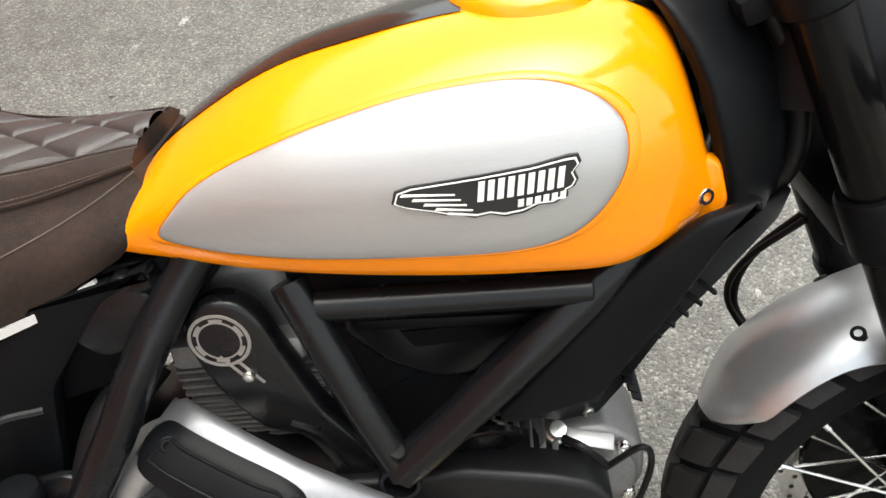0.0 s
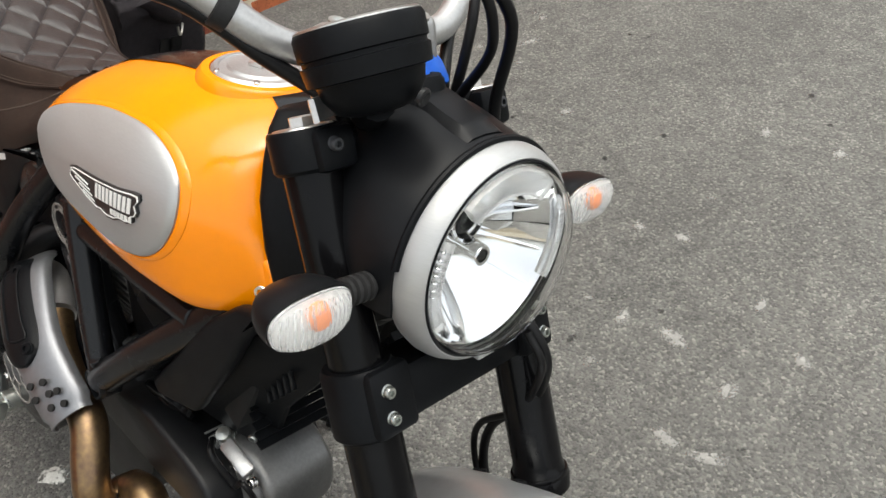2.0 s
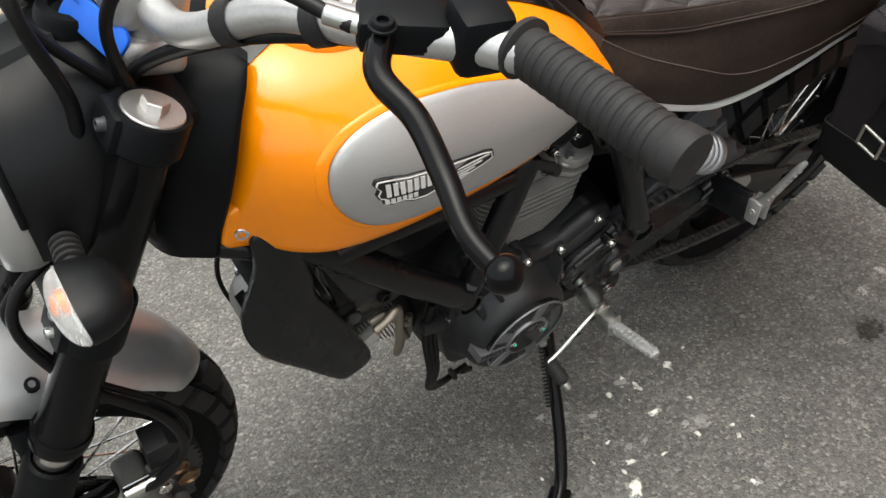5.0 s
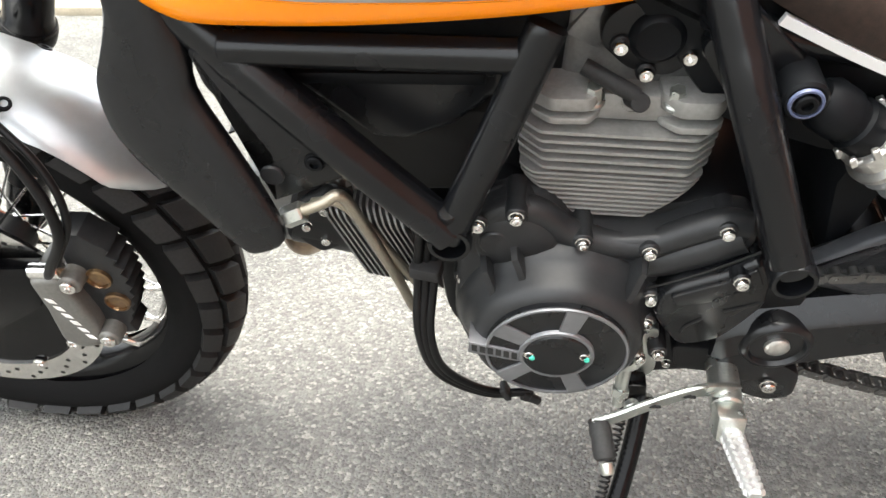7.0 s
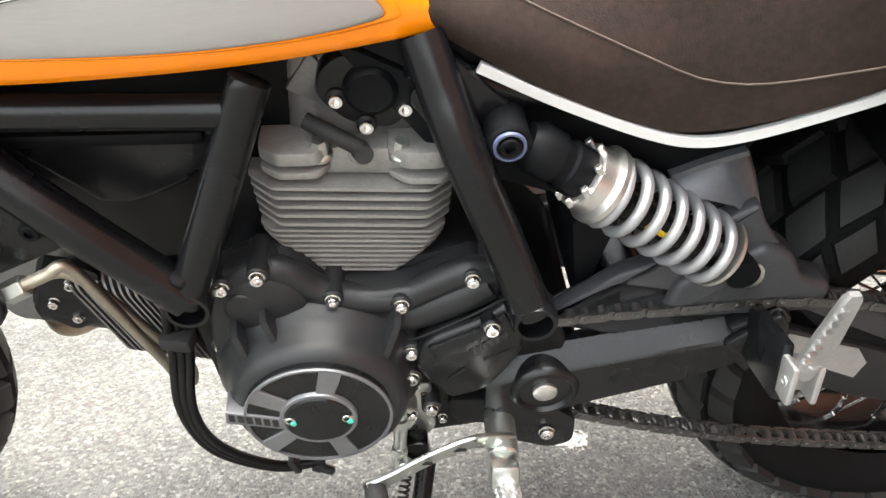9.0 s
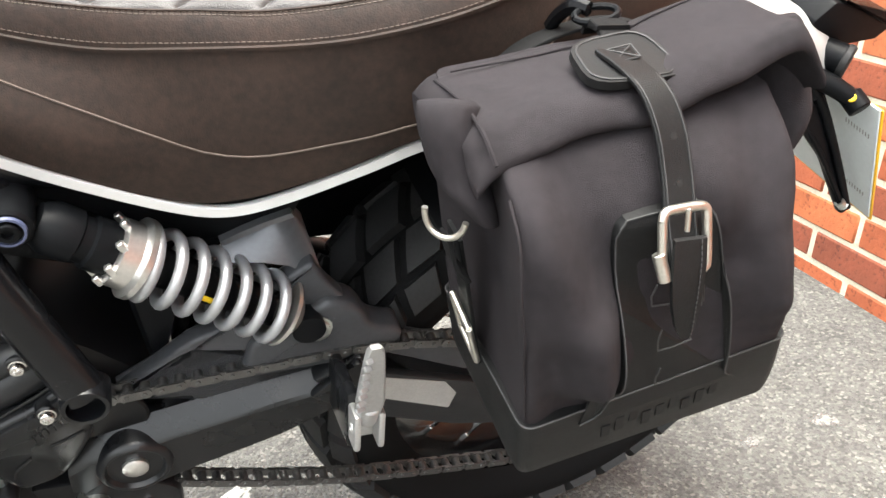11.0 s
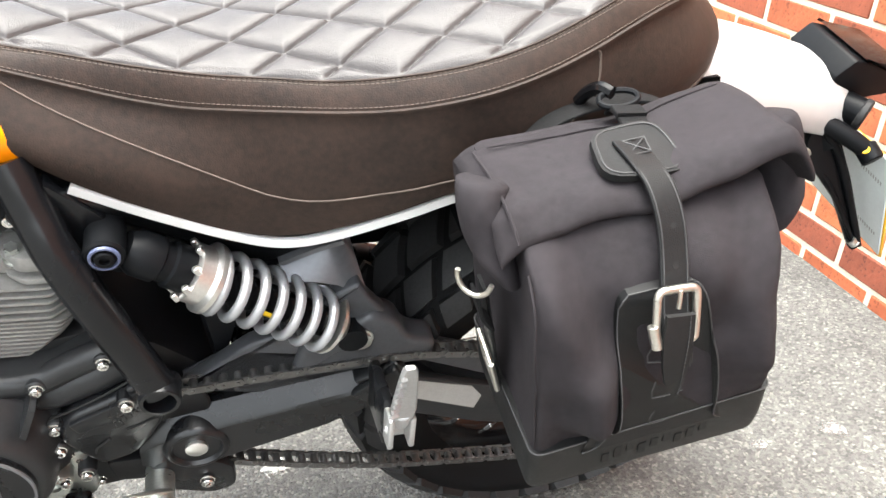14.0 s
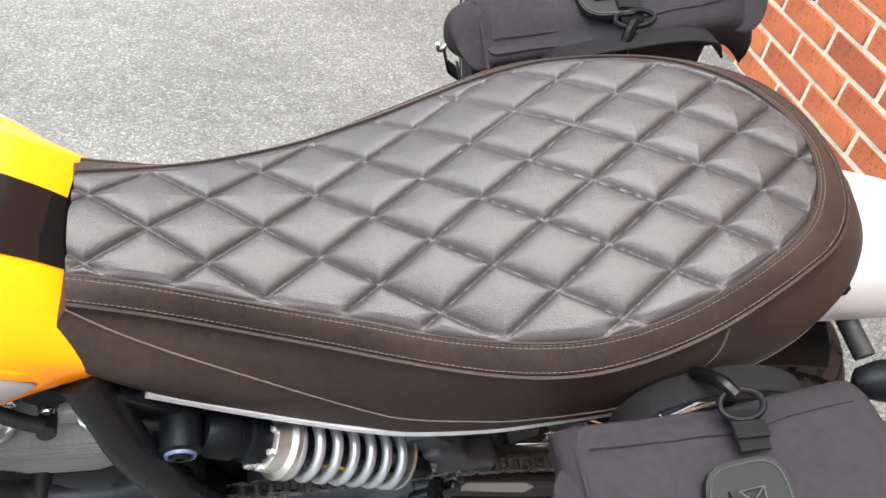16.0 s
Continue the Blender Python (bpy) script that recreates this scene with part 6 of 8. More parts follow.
# --- indicators
def indicator(sgn):
    base, tip = Vector((1.252, sgn * 0.085, 0.856)), Vector((1.256, sgn * 0.140, 0.864))
    ind = part("indicator", tube([base, tip], 0.0085, 12), RUBBER, bike, "clear front indicator on a rubber stalk")
    bm = bmesh.new()
    for k in range(4):
        p = base.lerp(tip, 0.30 + 0.13 * k)
        lathe(p, tip - base, [(0, 0.008), (0.001, 0.0115), (0.004, 0.0115), (0.005, 0.008)], 16, bm=bm)
    part("stalk_ribs", bm, RUBBER, ind)

    def shell(depth, grow, x0, hood=0.0):
        """A rounded shell whose mouth is flat above and full below, tapering to its outer end."""
        b = bmesh.new()
        rows = []
        for f in range(11):
            t = f / 10
            sc = max(0.02, 1 - t ** 2.4) ** 0.5 * grow
            row = []
            for k in range(36):
                a = 2 * math.pi * k / 36
                c, sn = math.cos(a), math.sin(a)
                w = 0.0345 * math.copysign(abs(c) ** 0.80, c)
                h = (0.0175 + hood) * abs(sn) ** 0.75 if sn > 0 else -0.0235 * abs(sn) ** 0.85
                h *= 1 - 0.06 * c
                row.append((x0 + depth * t + 0.010 * hood / 0.006 * max(0, sn) * (1 - t) * (depth < 0), sgn * (0.1655 + sc * w), 0.8650 + sc * h))
            rows.append(row)
        rings(b, rows)
        bmesh.ops.recalc_face_normals(b, faces=b.faces)
        return b

    part("housing", shell(-0.040, 1.03, 1.2655, 0.0015), COWLPAINT, ind)
    lens = part("lens", shell(0.017, 0.99, 1.266), RIBGLASS, ind, "clear ribbed lens")
    lens.visible_shadow = False
    part("lens_back", shell(0.003, 0.96, 1.2660), LAMPWHITE, ind, "white lamp bowl")
    part("lens_edge", tube([Vector((1.2685, sgn * (0.1655 + 0.0340 * math.copysign(abs(math.cos(a)) ** 0.8, math.cos(a))), 0.8650 + (0.0172 * abs(math.sin(a)) ** 0.75 if math.sin(a) > 0 else -0.0230 * abs(math.sin(a)) ** 0.85) * (1 - 0.06 * math.cos(a)))) for a in (2 * math.pi * k / 36 for k in range(37))], 0.0011, 6, steps=1), CLEAR, ind)
    part("bulb", lathe((1.268, sgn * 0.163, 0.866), (1, 0, 0), [(0, 0.0095), (0.004, 0.0095), (0.008, 0.0070), (0.0095, 0)], 20), ORANGE, ind, "amber bulb")
    ribs = bmesh.new()
    for k in range(-6, 7):
        h = 0.034 * (1 - (abs(k) / 7.5) ** 2.5) ** 0.5
        block((1.2755 - 0.00012 * k * k, sgn * (0.1655 + 0.0046 * k), 0.8625), (0.0016, 0.0013, h), bevel=0, bm=ribs)
    part("lens_ribs", ribs, GUIDE, ind)


for sgn, _ in SIDES:
    indicator(sgn)

# --- instrument
GA = Vector((-0.42, -0.05, 0.90)).normalized()
GO = Vector((1.197, -0.077, 1.036))
dash = part("instrument", lathe(GO - GA * 0.062, GA, [(0, 0.0180), (0.004, 0.0295), (0.016, 0.0377), (0.026, 0.0402), (0.027, 0.0459), (0.040, 0.0476), (0.041, 0.0455), (0.044, 0.0455), (0.045, 0.0476), (0.060, 0.0480), (0.064, 0.0459), (0.064, 0.0426), (0.060, 0.0418)], 56, caps=False), PLASTIC, bike, "round black instrument on a bracket")
part("bezel", lathe(GO + GA * 0.0005, GA, [(0, 0.0463), (0.002, 0.0461), (0.003, 0.0443), (0.002, 0.0422), (-0.002, 0.0418)], 56, caps=False), ALLOY, dash, "bright bezel")
part("dial_glass", lathe(GO - GA * 0.003, GA, [(0, 0.0422), (0.0015, 0.0410), (0.002, 0.0000)], 40), STRIPE, dash)
GR = (Vector((-1, -0.45, 0)) - GA * Vector((-1, -0.45, 0)).dot(GA)).normalized()
GS = GA.cross(GR)
part("silver_stay", strip([GO - GA * 0.050 + GR * 0.046 * math.cos(t) + GS * 0.046 * math.sin(t) for t in (-0.7, -0.35, 0, 0.35, 0.7)], 0.017, 0.004, GA), CASTALLOY, dash)
part("bracket", tube([GO - GA * 0.055, (1.19, -0.055, 0.965), (1.175, -0.03, 0.955)], 0.014, 12), PLASTIC, dash)
part("cable_hole", lathe(GO - GA * 0.040 + Vector((0.040, 0.010, 0)), (1, 0.2, -0.2), [(0, 0.007), (0.003, 0.007), (0.004, 0.005), (0.002, 0.0)], 18), ENGINE, dash)

# --- handlebar
bars = part("handlebar", tube([(0.9908, -0.395, 1.094), (0.998, -0.30, 1.0845), (1.055, -0.215, 1.066), (1.09, -0.155, 1.05), (1.125, -0.10, 1.010), (1.135, -0.05, 0.997), (1.135, 0.05, 0.997), (1.125, 0.10, 1.010), (1.09, 0.155, 1.05), (1.055, 0.215, 1.066), (0.998, 0.30, 1.0845), (0.9908, 0.395, 1.094)], 0.0125, 16, steps=10), CASTALLOY, bike, "wide silver handlebar")
for sgn, _ in SIDES:
    riser = part("riser", rod((1.140, sgn * 0.028, 0.945), (1.136, sgn * 0.028, 0.99), 0.0235, 0.0205), CASTALLOY, bars, "cast alloy bar clamp")
    part("clamp", block((1.134, sgn * 0.028, 0.996), (0.060, 0.040, 0.042), (0, -14, 0), 0.010, segs=3), CASTALLOY, riser)
    for dx in (-0.018, 0.018):
        part("clamp_hole", lathe((1.136 + dx, sgn * 0.028, 1.0160 + 0.25 * dx), (0.24, 0, 1), [(0, 0.0085), (0.003, 0.0085), (0.0032, 0.006), (0.001, 0)], 18, caps=False), ZINC, riser)
    grip = part("grip", lathe((0.999, sgn * 0.285, 1.083), (-0.075, sgn * 1, 0.10), [(0, 0.0185), (0.004, 0.019), (0.006, 0.0148), (0.106, 0.0148), (0.111, 0.0168), (0.115, 0.0155)], 28), RUBBER, bars, "ribbed black rubber grip")
    bm = bmesh.new()
    for k in range(13):
        o = Vector((0.999, sgn * 0.285, 1.083)) + Vector((-0.075, sgn, 0.10)).normalized() * (0.012 + 0.0072 * k)
        lathe(o, (-0.075, sgn, 0.10), [(0, 0.0146), (0.001, 0.0156), (0.0045, 0.0156), (0.0055, 0.0146)], 24, bm=bm)
    part("grip_ribs", bm, RUBBER, grip)
    part("bar_end", lathe((0.990, sgn * 0.398, 1.0948), (-0.075, sgn * 1, 0.10), [(0, 0.0165), (0.004, 0.017), (0.010, 0.016), (0.012, 0.0)], 24), RUBBER, bars)
    part("switch_block", block((1.012, sgn * 0.262, 1.080), (0.036, 0.034, 0.042), (0, 0, sgn * -14), 0.008), PLASTIC, bars)
    perch = part("lever_perch", block((1.045, sgn * 0.232, 1.078), (0.055, 0.034, 0.024), (0, 0, sgn * -30), 0.006), PLASTIC, bars)
    bolt("perch_bolt", (1.066, sgn * 0.242, 1.092), (0, 0, 1), 0.007, perch, PLASTIC, 0.004)
    lever = part("lever", tube([(1.062, sgn * 0.236, 1.080), (1.082, sgn * 0.265, 1.079), (1.080, sgn * 0.300, 1.075), (1.088, sgn * 0.340, 1.070), (1.094, sgn * 0.370, 1.062), (1.091, sgn * 0.398, 1.057)], (0.0085, 0.0062), 12), GLOSSBLACK, bars, "black clutch lever with ball end")
    part("lever_ball", lathe((1.0915, sgn * 0.388, 1.0595), (-0.1, sgn, -0.2), [(0, 0.005), (0.003, 0.009), (0.008, 0.0115), (0.013, 0.0105), (0.018, 0.006), (0.020, 0)], 20), GLOSSBLACK, lever)
part("clutch_cable", tube([(1.075, 0.225, 1.082), (1.105, 0.17, 1.085), (1.150, 0.10, 1.065), (1.175, 0.07, 1.01), (1.165, 0.066, 0.93), (1.14, 0.06, 0.80)], 0.0048, 10), CABLE, bike, "black control cable")
part("cable_adjuster", rod((1.060, 0.236, 1.080), (1.085, 0.210, 1.084), 0.0062), ZINC, bike)
part("bar_wiring", tube([(1.02, 0.25, 1.066), (1.085, 0.165, 1.038), (1.125, 0.10, 0.998), (1.160, 0.06, 0.960), (1.17, 0.05, 0.92)], 0.0058, 10), CABLE, bike)
part("brake_hose", tube([(1.05, -0.23, 1.075), (1.11, -0.16, 1.095), (1.19, -0.02, 1.09), (1.225, 0.055, 1.04), (1.212, 0.072, 0.95), (1.235, 0.07, 0.86), (1.262, 0.065, 0.80)], 0.0055, 10), CABLE, bike, "black brake hose")
part("throttle_cable", tube([(1.03, -0.25, 1.07), (1.12, -0.15, 1.085), (1.205, 0.0, 1.075), (1.225, 0.04, 1.02), (1.18, 0.055, 0.95)], 0.0045, 10), CABLE, bike)
part("lower_hose", tube([(1.258, 0.055, 0.80), (1.300, 0.062, 0.775), (1.315, 0.075, 0.735), (1.29, 0.10, 0.66), (1.235, 0.125, 0.58), (1.225, 0.135, 0.51), (1.26, 0.13, 0.45), (1.285, 0.112, 0.415)], 0.0055, 10), CABLE, bike, "black front brake hose")
part("lower_hose", tube([(1.30, 0.055, 0.775), (1.318, 0.062, 0.74), (1.285, 0.09, 0.655), (1.225, 0.115, 0.58), (1.215, 0.128, 0.52), (1.25, 0.122, 0.46), (1.275, 0.104, 0.42)], 0.004, 10), CABLE, bike)
for q in ((1.1075, 0.1275, 1.030), (1.0725, 0.185, 1.058), (1.1075, -0.1275, 1.030)):
    part("cable_tie", lathe(q, (-0.035, 0.055 if q[1] > 0 else -0.055, 0.036), [(-0.007, 0.0145), (-0.006, 0.0165), (0.006, 0.0165), (0.007, 0.0145)], 20, caps=False), RUBBER, bike)
part("bar_wiring", tube([(1.02, -0.25, 1.062), (1.055, -0.213, 1.050), (1.09, -0.155, 1.034), (1.125, -0.105, 0.996), (1.160, -0.06, 0.960), (1.17, -0.05, 0.92)], 0.0062, 10), CABLE, bike)

# --- swingarm and suspension
arm = part("swingarm", rod((0.510, -0.122, 0.375), (0.510, 0.122, 0.375), 0.029, 0.029, 28), SATIN, bike, "satin black swingarm")
left = bmesh.new()
rings(left, [[(x, 0.095, zb), (x, 0.122, zb), (x, 0.129, zb + 0.008), (x, 0.130, ze - 0.003), (x, 0.1275, ze + 0.001), (x, 0.107, zt), (x, 0.095, zt)] for x, zb, ze, zt in
             ((0.580, 0.335, 0.372, 0.392), (0.560, 0.325, 0.384, 0.404), (0.516, 0.320, 0.394, 0.413), (0.460, 0.340, 0.406, 0.424), (0.420, 0.352, 0.415, 0.431), (0.374, 0.367, 0.424, 0.439), (0.335, 0.386, 0.431, 0.446), (0.305, 0.402, 0.434, 0.451), (0.290, 0.410, 0.445, 0.458))])
bmesh.ops.recalc_face_normals(left, faces=left.faces)
part("left_arm", left, SATIN, arm, "", 22)
part("arm_horn", plate(rounded([(0.345, 0.444), (0.296, 0.470), (0.284, 0.456), (0.288, 0.408), (0.305, 0.402), (0.335, 0.430)], 0.004), 0.098, 0.127, 0.006), SATIN, arm)
part("right_arm", plate(rounded([(0.575, 0.395), (0.535, 0.425), (0.30, 0.43), (0.02, 0.36), (-0.05, 0.315), (0.0, 0.28), (0.30, 0.33), (0.50, 0.318), (0.55, 0.330)], 0.014), -0.128, -0.095, 0.010, segs=3), SATIN, arm)
part("pivot_boss", lathe((0.520, 0.10, 0.368), (0, 1, 0), [(0, 0.039), (0.0290, 0.0365), (0.0345, 0.0335), (0.0362, 0.0305), (0.0358, 0.0285), (0.0312, 0.0260), (0.0312, 0)], 44, caps=False), SATIN, arm)
part("pivot_nut", lathe((0.520, 0.1290, 0.369), (0, 1, 0), [(0, 0.0125), (0.006, 0.0125), (0.0085, 0.0090), (0.0085, 0)], 24), ALLOY, arm)
part("lower_lug", plate(rounded([(0.575, 0.34), (0.54, 0.36), (0.48, 0.315), (0.478, 0.272), (0.505, 0.262), (0.56, 0.285)], 0.012), 0.095, 0.130, 0.006), SATIN, arm)
bolt("lug_bolt", (0.512, 0.134, 0.300), (0, 1, 0), 0.0075, arm)
bolt("lug_bolt", (0.572, 0.132, 0.322), (0, 1, 0), 0.0065, arm)
part("shock_mount", plate(rounded([(0.415, 0.452), (0.405, 0.500), (0.365, 0.520), (0.33, 0.545), (0.30, 0.530), (0.285, 0.50), (0.25, 0.49), (0.255, 0.455)], 0.012), 0.080, 0.118, 0.008, segs=3), BRACE, arm, "dark grey cast shock mount")
part("upper_brace", plate(rounded([(0.53, 0.445), (0.459, 0.505), (0.420, 0.520), (0.380, 0.562), (0.345, 0.586), (0.333, 0.562), (0.300, 0.520), (0.257, 0.472), (0.215, 0.455), (0.09, 0.395), (-0.05, 0.33), (-0.05, 0.29), (0.05, 0.30), (0.2, 0.375), (0.282, 0.455), (0.312, 0.423), (0.398, 0.432), (0.416, 0.478), (0.458, 0.491), (0.515, 0.452)], 0.006), 0.086, 0.108, 0.005, segs=3), BRACE, arm, "dark grey swingarm brace")
part("chain_guard", plate(rounded([(0.285, 0.435), (0.17, 0.392), (0.05, 0.345), (0.05, 0.285), (0.17, 0.315), (0.285, 0.365)], 0.008), 0.094, 0.1185, 0.004), ENGINE, arm)
part("warning_sticker", plate([(0.276, 0.426), (0.194, 0.398), (0.178, 0.376), (0.184, 0.352), (0.284, 0.398)], 0.1183, 0.1195, 0), STICKER, arm, "grey warning sticker")
hug = bmesh.new()
rings(hug, [[(x, y, z + 0.006 * math.cos(y / 0.088 * 1.4)) for y in (0.088, 0.075, 0.05, 0.02, -0.02, -0.05, -0.075, -0.088)] + [(x - 0.003, y, z - 0.005 + 0.006 * math.cos(y / 0.088 * 1.4)) for y in (-0.088, -0.05, 0.0, 0.05, 0.088)] for x, z in ((0.424, 0.604), (0.405, 0.613), (0.385, 0.621), (0.362, 0.628))])
bmesh.ops.recalc_face_normals(hug, faces=hug.faces)
part("hugger", hug, HUGGER, arm, "grey inner mudguard")
flank = bmesh.new()
rings(flank, [[(x0, 0.070, z0), (x0 + 0.2 * (x1 - x0), 0.083, z0 + 0.2 * (z1 - z0)), (x1, 0.102, z1), (x1, 0.096, z1 - 0.002), (x0, 0.064, z0 - 0.004)] for x0, z0, x1, z1 in ((0.426, 0.608, 0.420, 0.592), (0.405, 0.617, 0.392, 0.588), (0.385, 0.625, 0.366, 0.580), (0.362, 0.632, 0.340, 0.560), (0.350, 0.615, 0.330, 0.550))])
bmesh.ops.recalc_face_normals(flank, faces=flank.faces)
part("hugger_side", flank, HUGGER, arm, "", 50)
part("cross_beam", plate(rounded([(0.470, 0.372), (0.474, 0.418), (0.452, 0.440), (0.410, 0.440), (0.392, 0.420), (0.396, 0.372), (0.420, 0.356)], 0.012), -0.100, 0.100, 0.004, segs=3), SATIN, arm)
flap = bmesh.new()
rings(flap, [[(xr, 0.082, z), (xf - 0.006, 0.080, z), (xf, 0.070, z), (xf, -0.070, z), (xf - 0.006, -0.080, z), (xr, -0.082, z), (xr, -0.078, z), (xf - 0.007, -0.074, z), (xf - 0.007, 0.074, z), (xr, 0.078, z)] for xf, xr, z in ((0.470, 0.420, 0.602), (0.500, 0.446, 0.572), (0.508, 0.462, 0.545), (0.503, 0.470, 0.510), (0.496, 0.480, 0.465), (0.492, 0.484, 0.452))])
bmesh.ops.recalc_face_normals(flap, faces=flap.faces)
part("mud_flap", flap, PLASTIC, bike, "black plastic flap ahead of the rear wheel")
bolt("shock_bolt", (0.341, 0.121, 0.512), (0, 1, 0), 0.012, arm, ZINC, 0.006)


def coil(p0, p1, r, wire, turns):
    a, b = Vector(p0), Vector(p1)
    s, u, d = frame_along(b - a)
    n = turns * 16
    pts = [a + (b - a) * (i / n) + (s * math.cos(2 * math.pi * i / 16) + u * math.sin(2 * math.pi * i / 16)) * r for i in range(n + 1)]
    return tube(pts, wire, 10, steps=2)


SH0, SH1 = Vector((0.576, 0.112, 0.673)), Vector((0.341, 0.112, 0.512))
SD = (SH1 - SH0).normalized()
shock = part("shock_absorber", rod(SH0 + SD * 0.03, SH0 + SD * 0.245, 0.017), GLOSSBLACK, bike, "silver coil-over shock absorber")
part("spring", coil(SH0 + SD * 0.098, SH0 + SD * 0.242, 0.0295, 0.0053, 7), SPRING, shock, "silver painted coil spring")
part("upper_eye", lathe(SH0 - Vector((0, 0.02, 0)), (0, 1, 0), [(0, 0.0175), (0.040, 0.0175), (0.042, 0.015)], 28), PLASTIC, shock)
part("blue_bush", lathe(SH0 + Vector((0, 0.018, 0)), (0, 1, 0), [(0, 0.0132), (0.006, 0.0132), (0.007, 0.0126), (0.007, 0.0108), (0.002, 0.0105)], 28, caps=False), surface("blue bush", (0.07, 0.085, 0.15), 0.4), shock, "blue bush ring")
bolt("shock_bolt", SH0 + Vector((0, 0.022, 0)), (0, 1, 0), 0.0085, shock, PLASTIC, 0.006)
part("damper_body", lathe(SH0 + SD * 0.018, SD, [(0, 0.016), (0.01, 0.022), (0.03, 0.022), (0.032, 0.019), (0.040, 0.019), (0.042, 0.0225), (0.066, 0.0225), (0.070, 0.020)], 28), PLASTIC, shock)
crown = part("preload_collar", lathe(SH0 + SD * 0.078, SD, [(0, 0.0245), (0.002, 0.0285), (0.016, 0.0290), (0.019, 0.0350), (0.024, 0.0350), (0.026, 0.031)], 36), ALLOY, shock, "notched steel preload collar")
for k in range(8):
    a = 2 * math.pi * k / 8
    s, u, d = frame_along(SD)
    part("notch", block(SH0 + SD * 0.077 + (s * math.cos(a) + u * math.sin(a)) * 0.0265, (0.006, 0.006, 0.010), (0, 30, 0), 0.001, segs=1), ALLOY, crown)
part("lower_seat", lathe(SH0 + SD * 0.240, SD, [(0, 0.034), (0.004, 0.034), (0.008, 0.026), (0.018, 0.018)], 32), ALLOY, shock)
part("rod_mark", tube([SH0 + SD * 0.150 + Vector((0, 0.0155, -0.004)), SH0 + SD * 0.175 + Vector((0, 0.0155, -0.004))], 0.0035, 8), YELLOWMARK, shock)
part("lower_eye", lathe(SH1 - Vector((0, 0.018, 0)) - SD * 0.012, (0, 1, 0), [(0, 0.016), (0.034, 0.016)], 24), PLASTIC, shock)


# --- chain
def chain_link(outer):
    bm = bmesh.new()
    w = 0.0075 if outer else 0.0055
    for sgn in (1, -1):
        out = []
        for k in range(20):
            a = 2 * math.pi * k / 20
            cx = 0.0079 if math.cos(a) > 0 else -0.0079
            pinch = 0.0068 * (1 - 0.22 * (1 if abs(math.cos(a)) < 0.35 else 0))
            out.append((cx + pinch * math.cos(a), pinch * math.sin(a)))
        plate(out, sgn * w, sgn * (w + 0.0018), 0, bm=bm)
        if outer:
            for x in (-0.0079, 0.0079):
                rod((x, sgn * w, 0), (x, sgn * (w + 0.0034), 0), 0.0025, n=10, bm=bm)
    if not outer:
        for x in (-0.0079, 0.0079):
            rod((x, -w, 0), (x, w, 0), 0.0050, n=12, bm=bm)
    return finish(bm, "link", surface("dark chain steel", (0.15, 0.148, 0.145), 0.36, 0.9, 0.25, 60) if outer else bpy.data.materials["dark chain steel"])


LINKS = (chain_link(True), chain_link(False))
chain = part("chain", rod((0.537, 0.105, 0.420), (0.537, 0.112, 0.420), 0.036, n=24), ENGINE2, bike, "dark steel drive chain")


def run(pts):
    p = spline(pts, 60)
    total, k = 0.0, 0
    for a, b in zip(p, p[1:]):
        total += (b - a).length
        while total >= 0.0158 * (k + 0.5):
            d = (b - a).normalized()
            ob = new("link", LINKS[k % 2])
            ob.parent = chain
            ob.matrix_local = Matrix.Translation(b) @ Euler((0, -math.atan2(d.z, d.x), 0)).to_matrix().to_4x4()
            k += 1


run([(0.550, 0.112, 0.455), (0.42, 0.112, 0.466), (0.25, 0.112, 0.47), (0.0, 0.112, 0.415)])
run([(0.560, 0.112, 0.350), (0.46, 0.112, 0.303), (0.30, 0.112, 0.253), (0.12, 0.112, 0.222), (-0.02, 0.112, 0.206)])
part("sprocket", lathe((0, 0.108, 0.315), (0, 1, 0), [(0, 0.108), (0.007, 0.108), (0.007, 0.075), (0, 0.075)], 60, caps=False), ENGINE2, rw_)

# --- foot pegs and controls
def peg(name, p0, p1, r, label):
    """A cast foot peg: a tapering bar with two rows of blunt teeth on every face."""
    a, b = Vector(p0), Vector(p1)
    d = (b - a).normalized()
    side = d.cross(Vector((0, 0, 1))).normalized()
    up = side.cross(d)
    bar = bmesh.new()
    rings(bar, [[a.lerp(b, f) + side * u * w + up * v * h for u, v in ((-1, -0.6), (-0.7, -1), (0.7, -1), (1, -0.6), (1, 0.6), (0.7, 1), (-0.7, 1), (-1, 0.6))]
                for f, w, h in ((0, r * 1.0, r * 0.9), (0.08, r * 1.35, r * 0.95), (0.5, r * 1.2, r * 0.85), (0.92, r * 0.95, r * 0.7), (1.0, r * 0.7, r * 0.5))])
    bmesh.ops.recalc_face_normals(bar, faces=bar.faces)
    ob = part(name, bar, CASTALLOY, bike, label)
    bm = bmesh.new()
    for k in range(9):
        f = 0.10 + 0.82 * k / 8
        p, g = a.lerp(b, f), 1.3 - 0.38 * f
        for q, n in ((side * r * g * 0.5 + up * r * 0.8, up), (-side * r * g * 0.5 + up * r * 0.8, up), (side * r * g * 0.92, side), (-side * r * g * 0.92, -side)):
            lathe(p + q, n, [(0, r * 0.52), (r * 0.36, r * 0.36), (r * 0.40, 0)], 4, bm=bm)
    part("peg_teeth", bm, CASTALLOY, ob)
    return ob


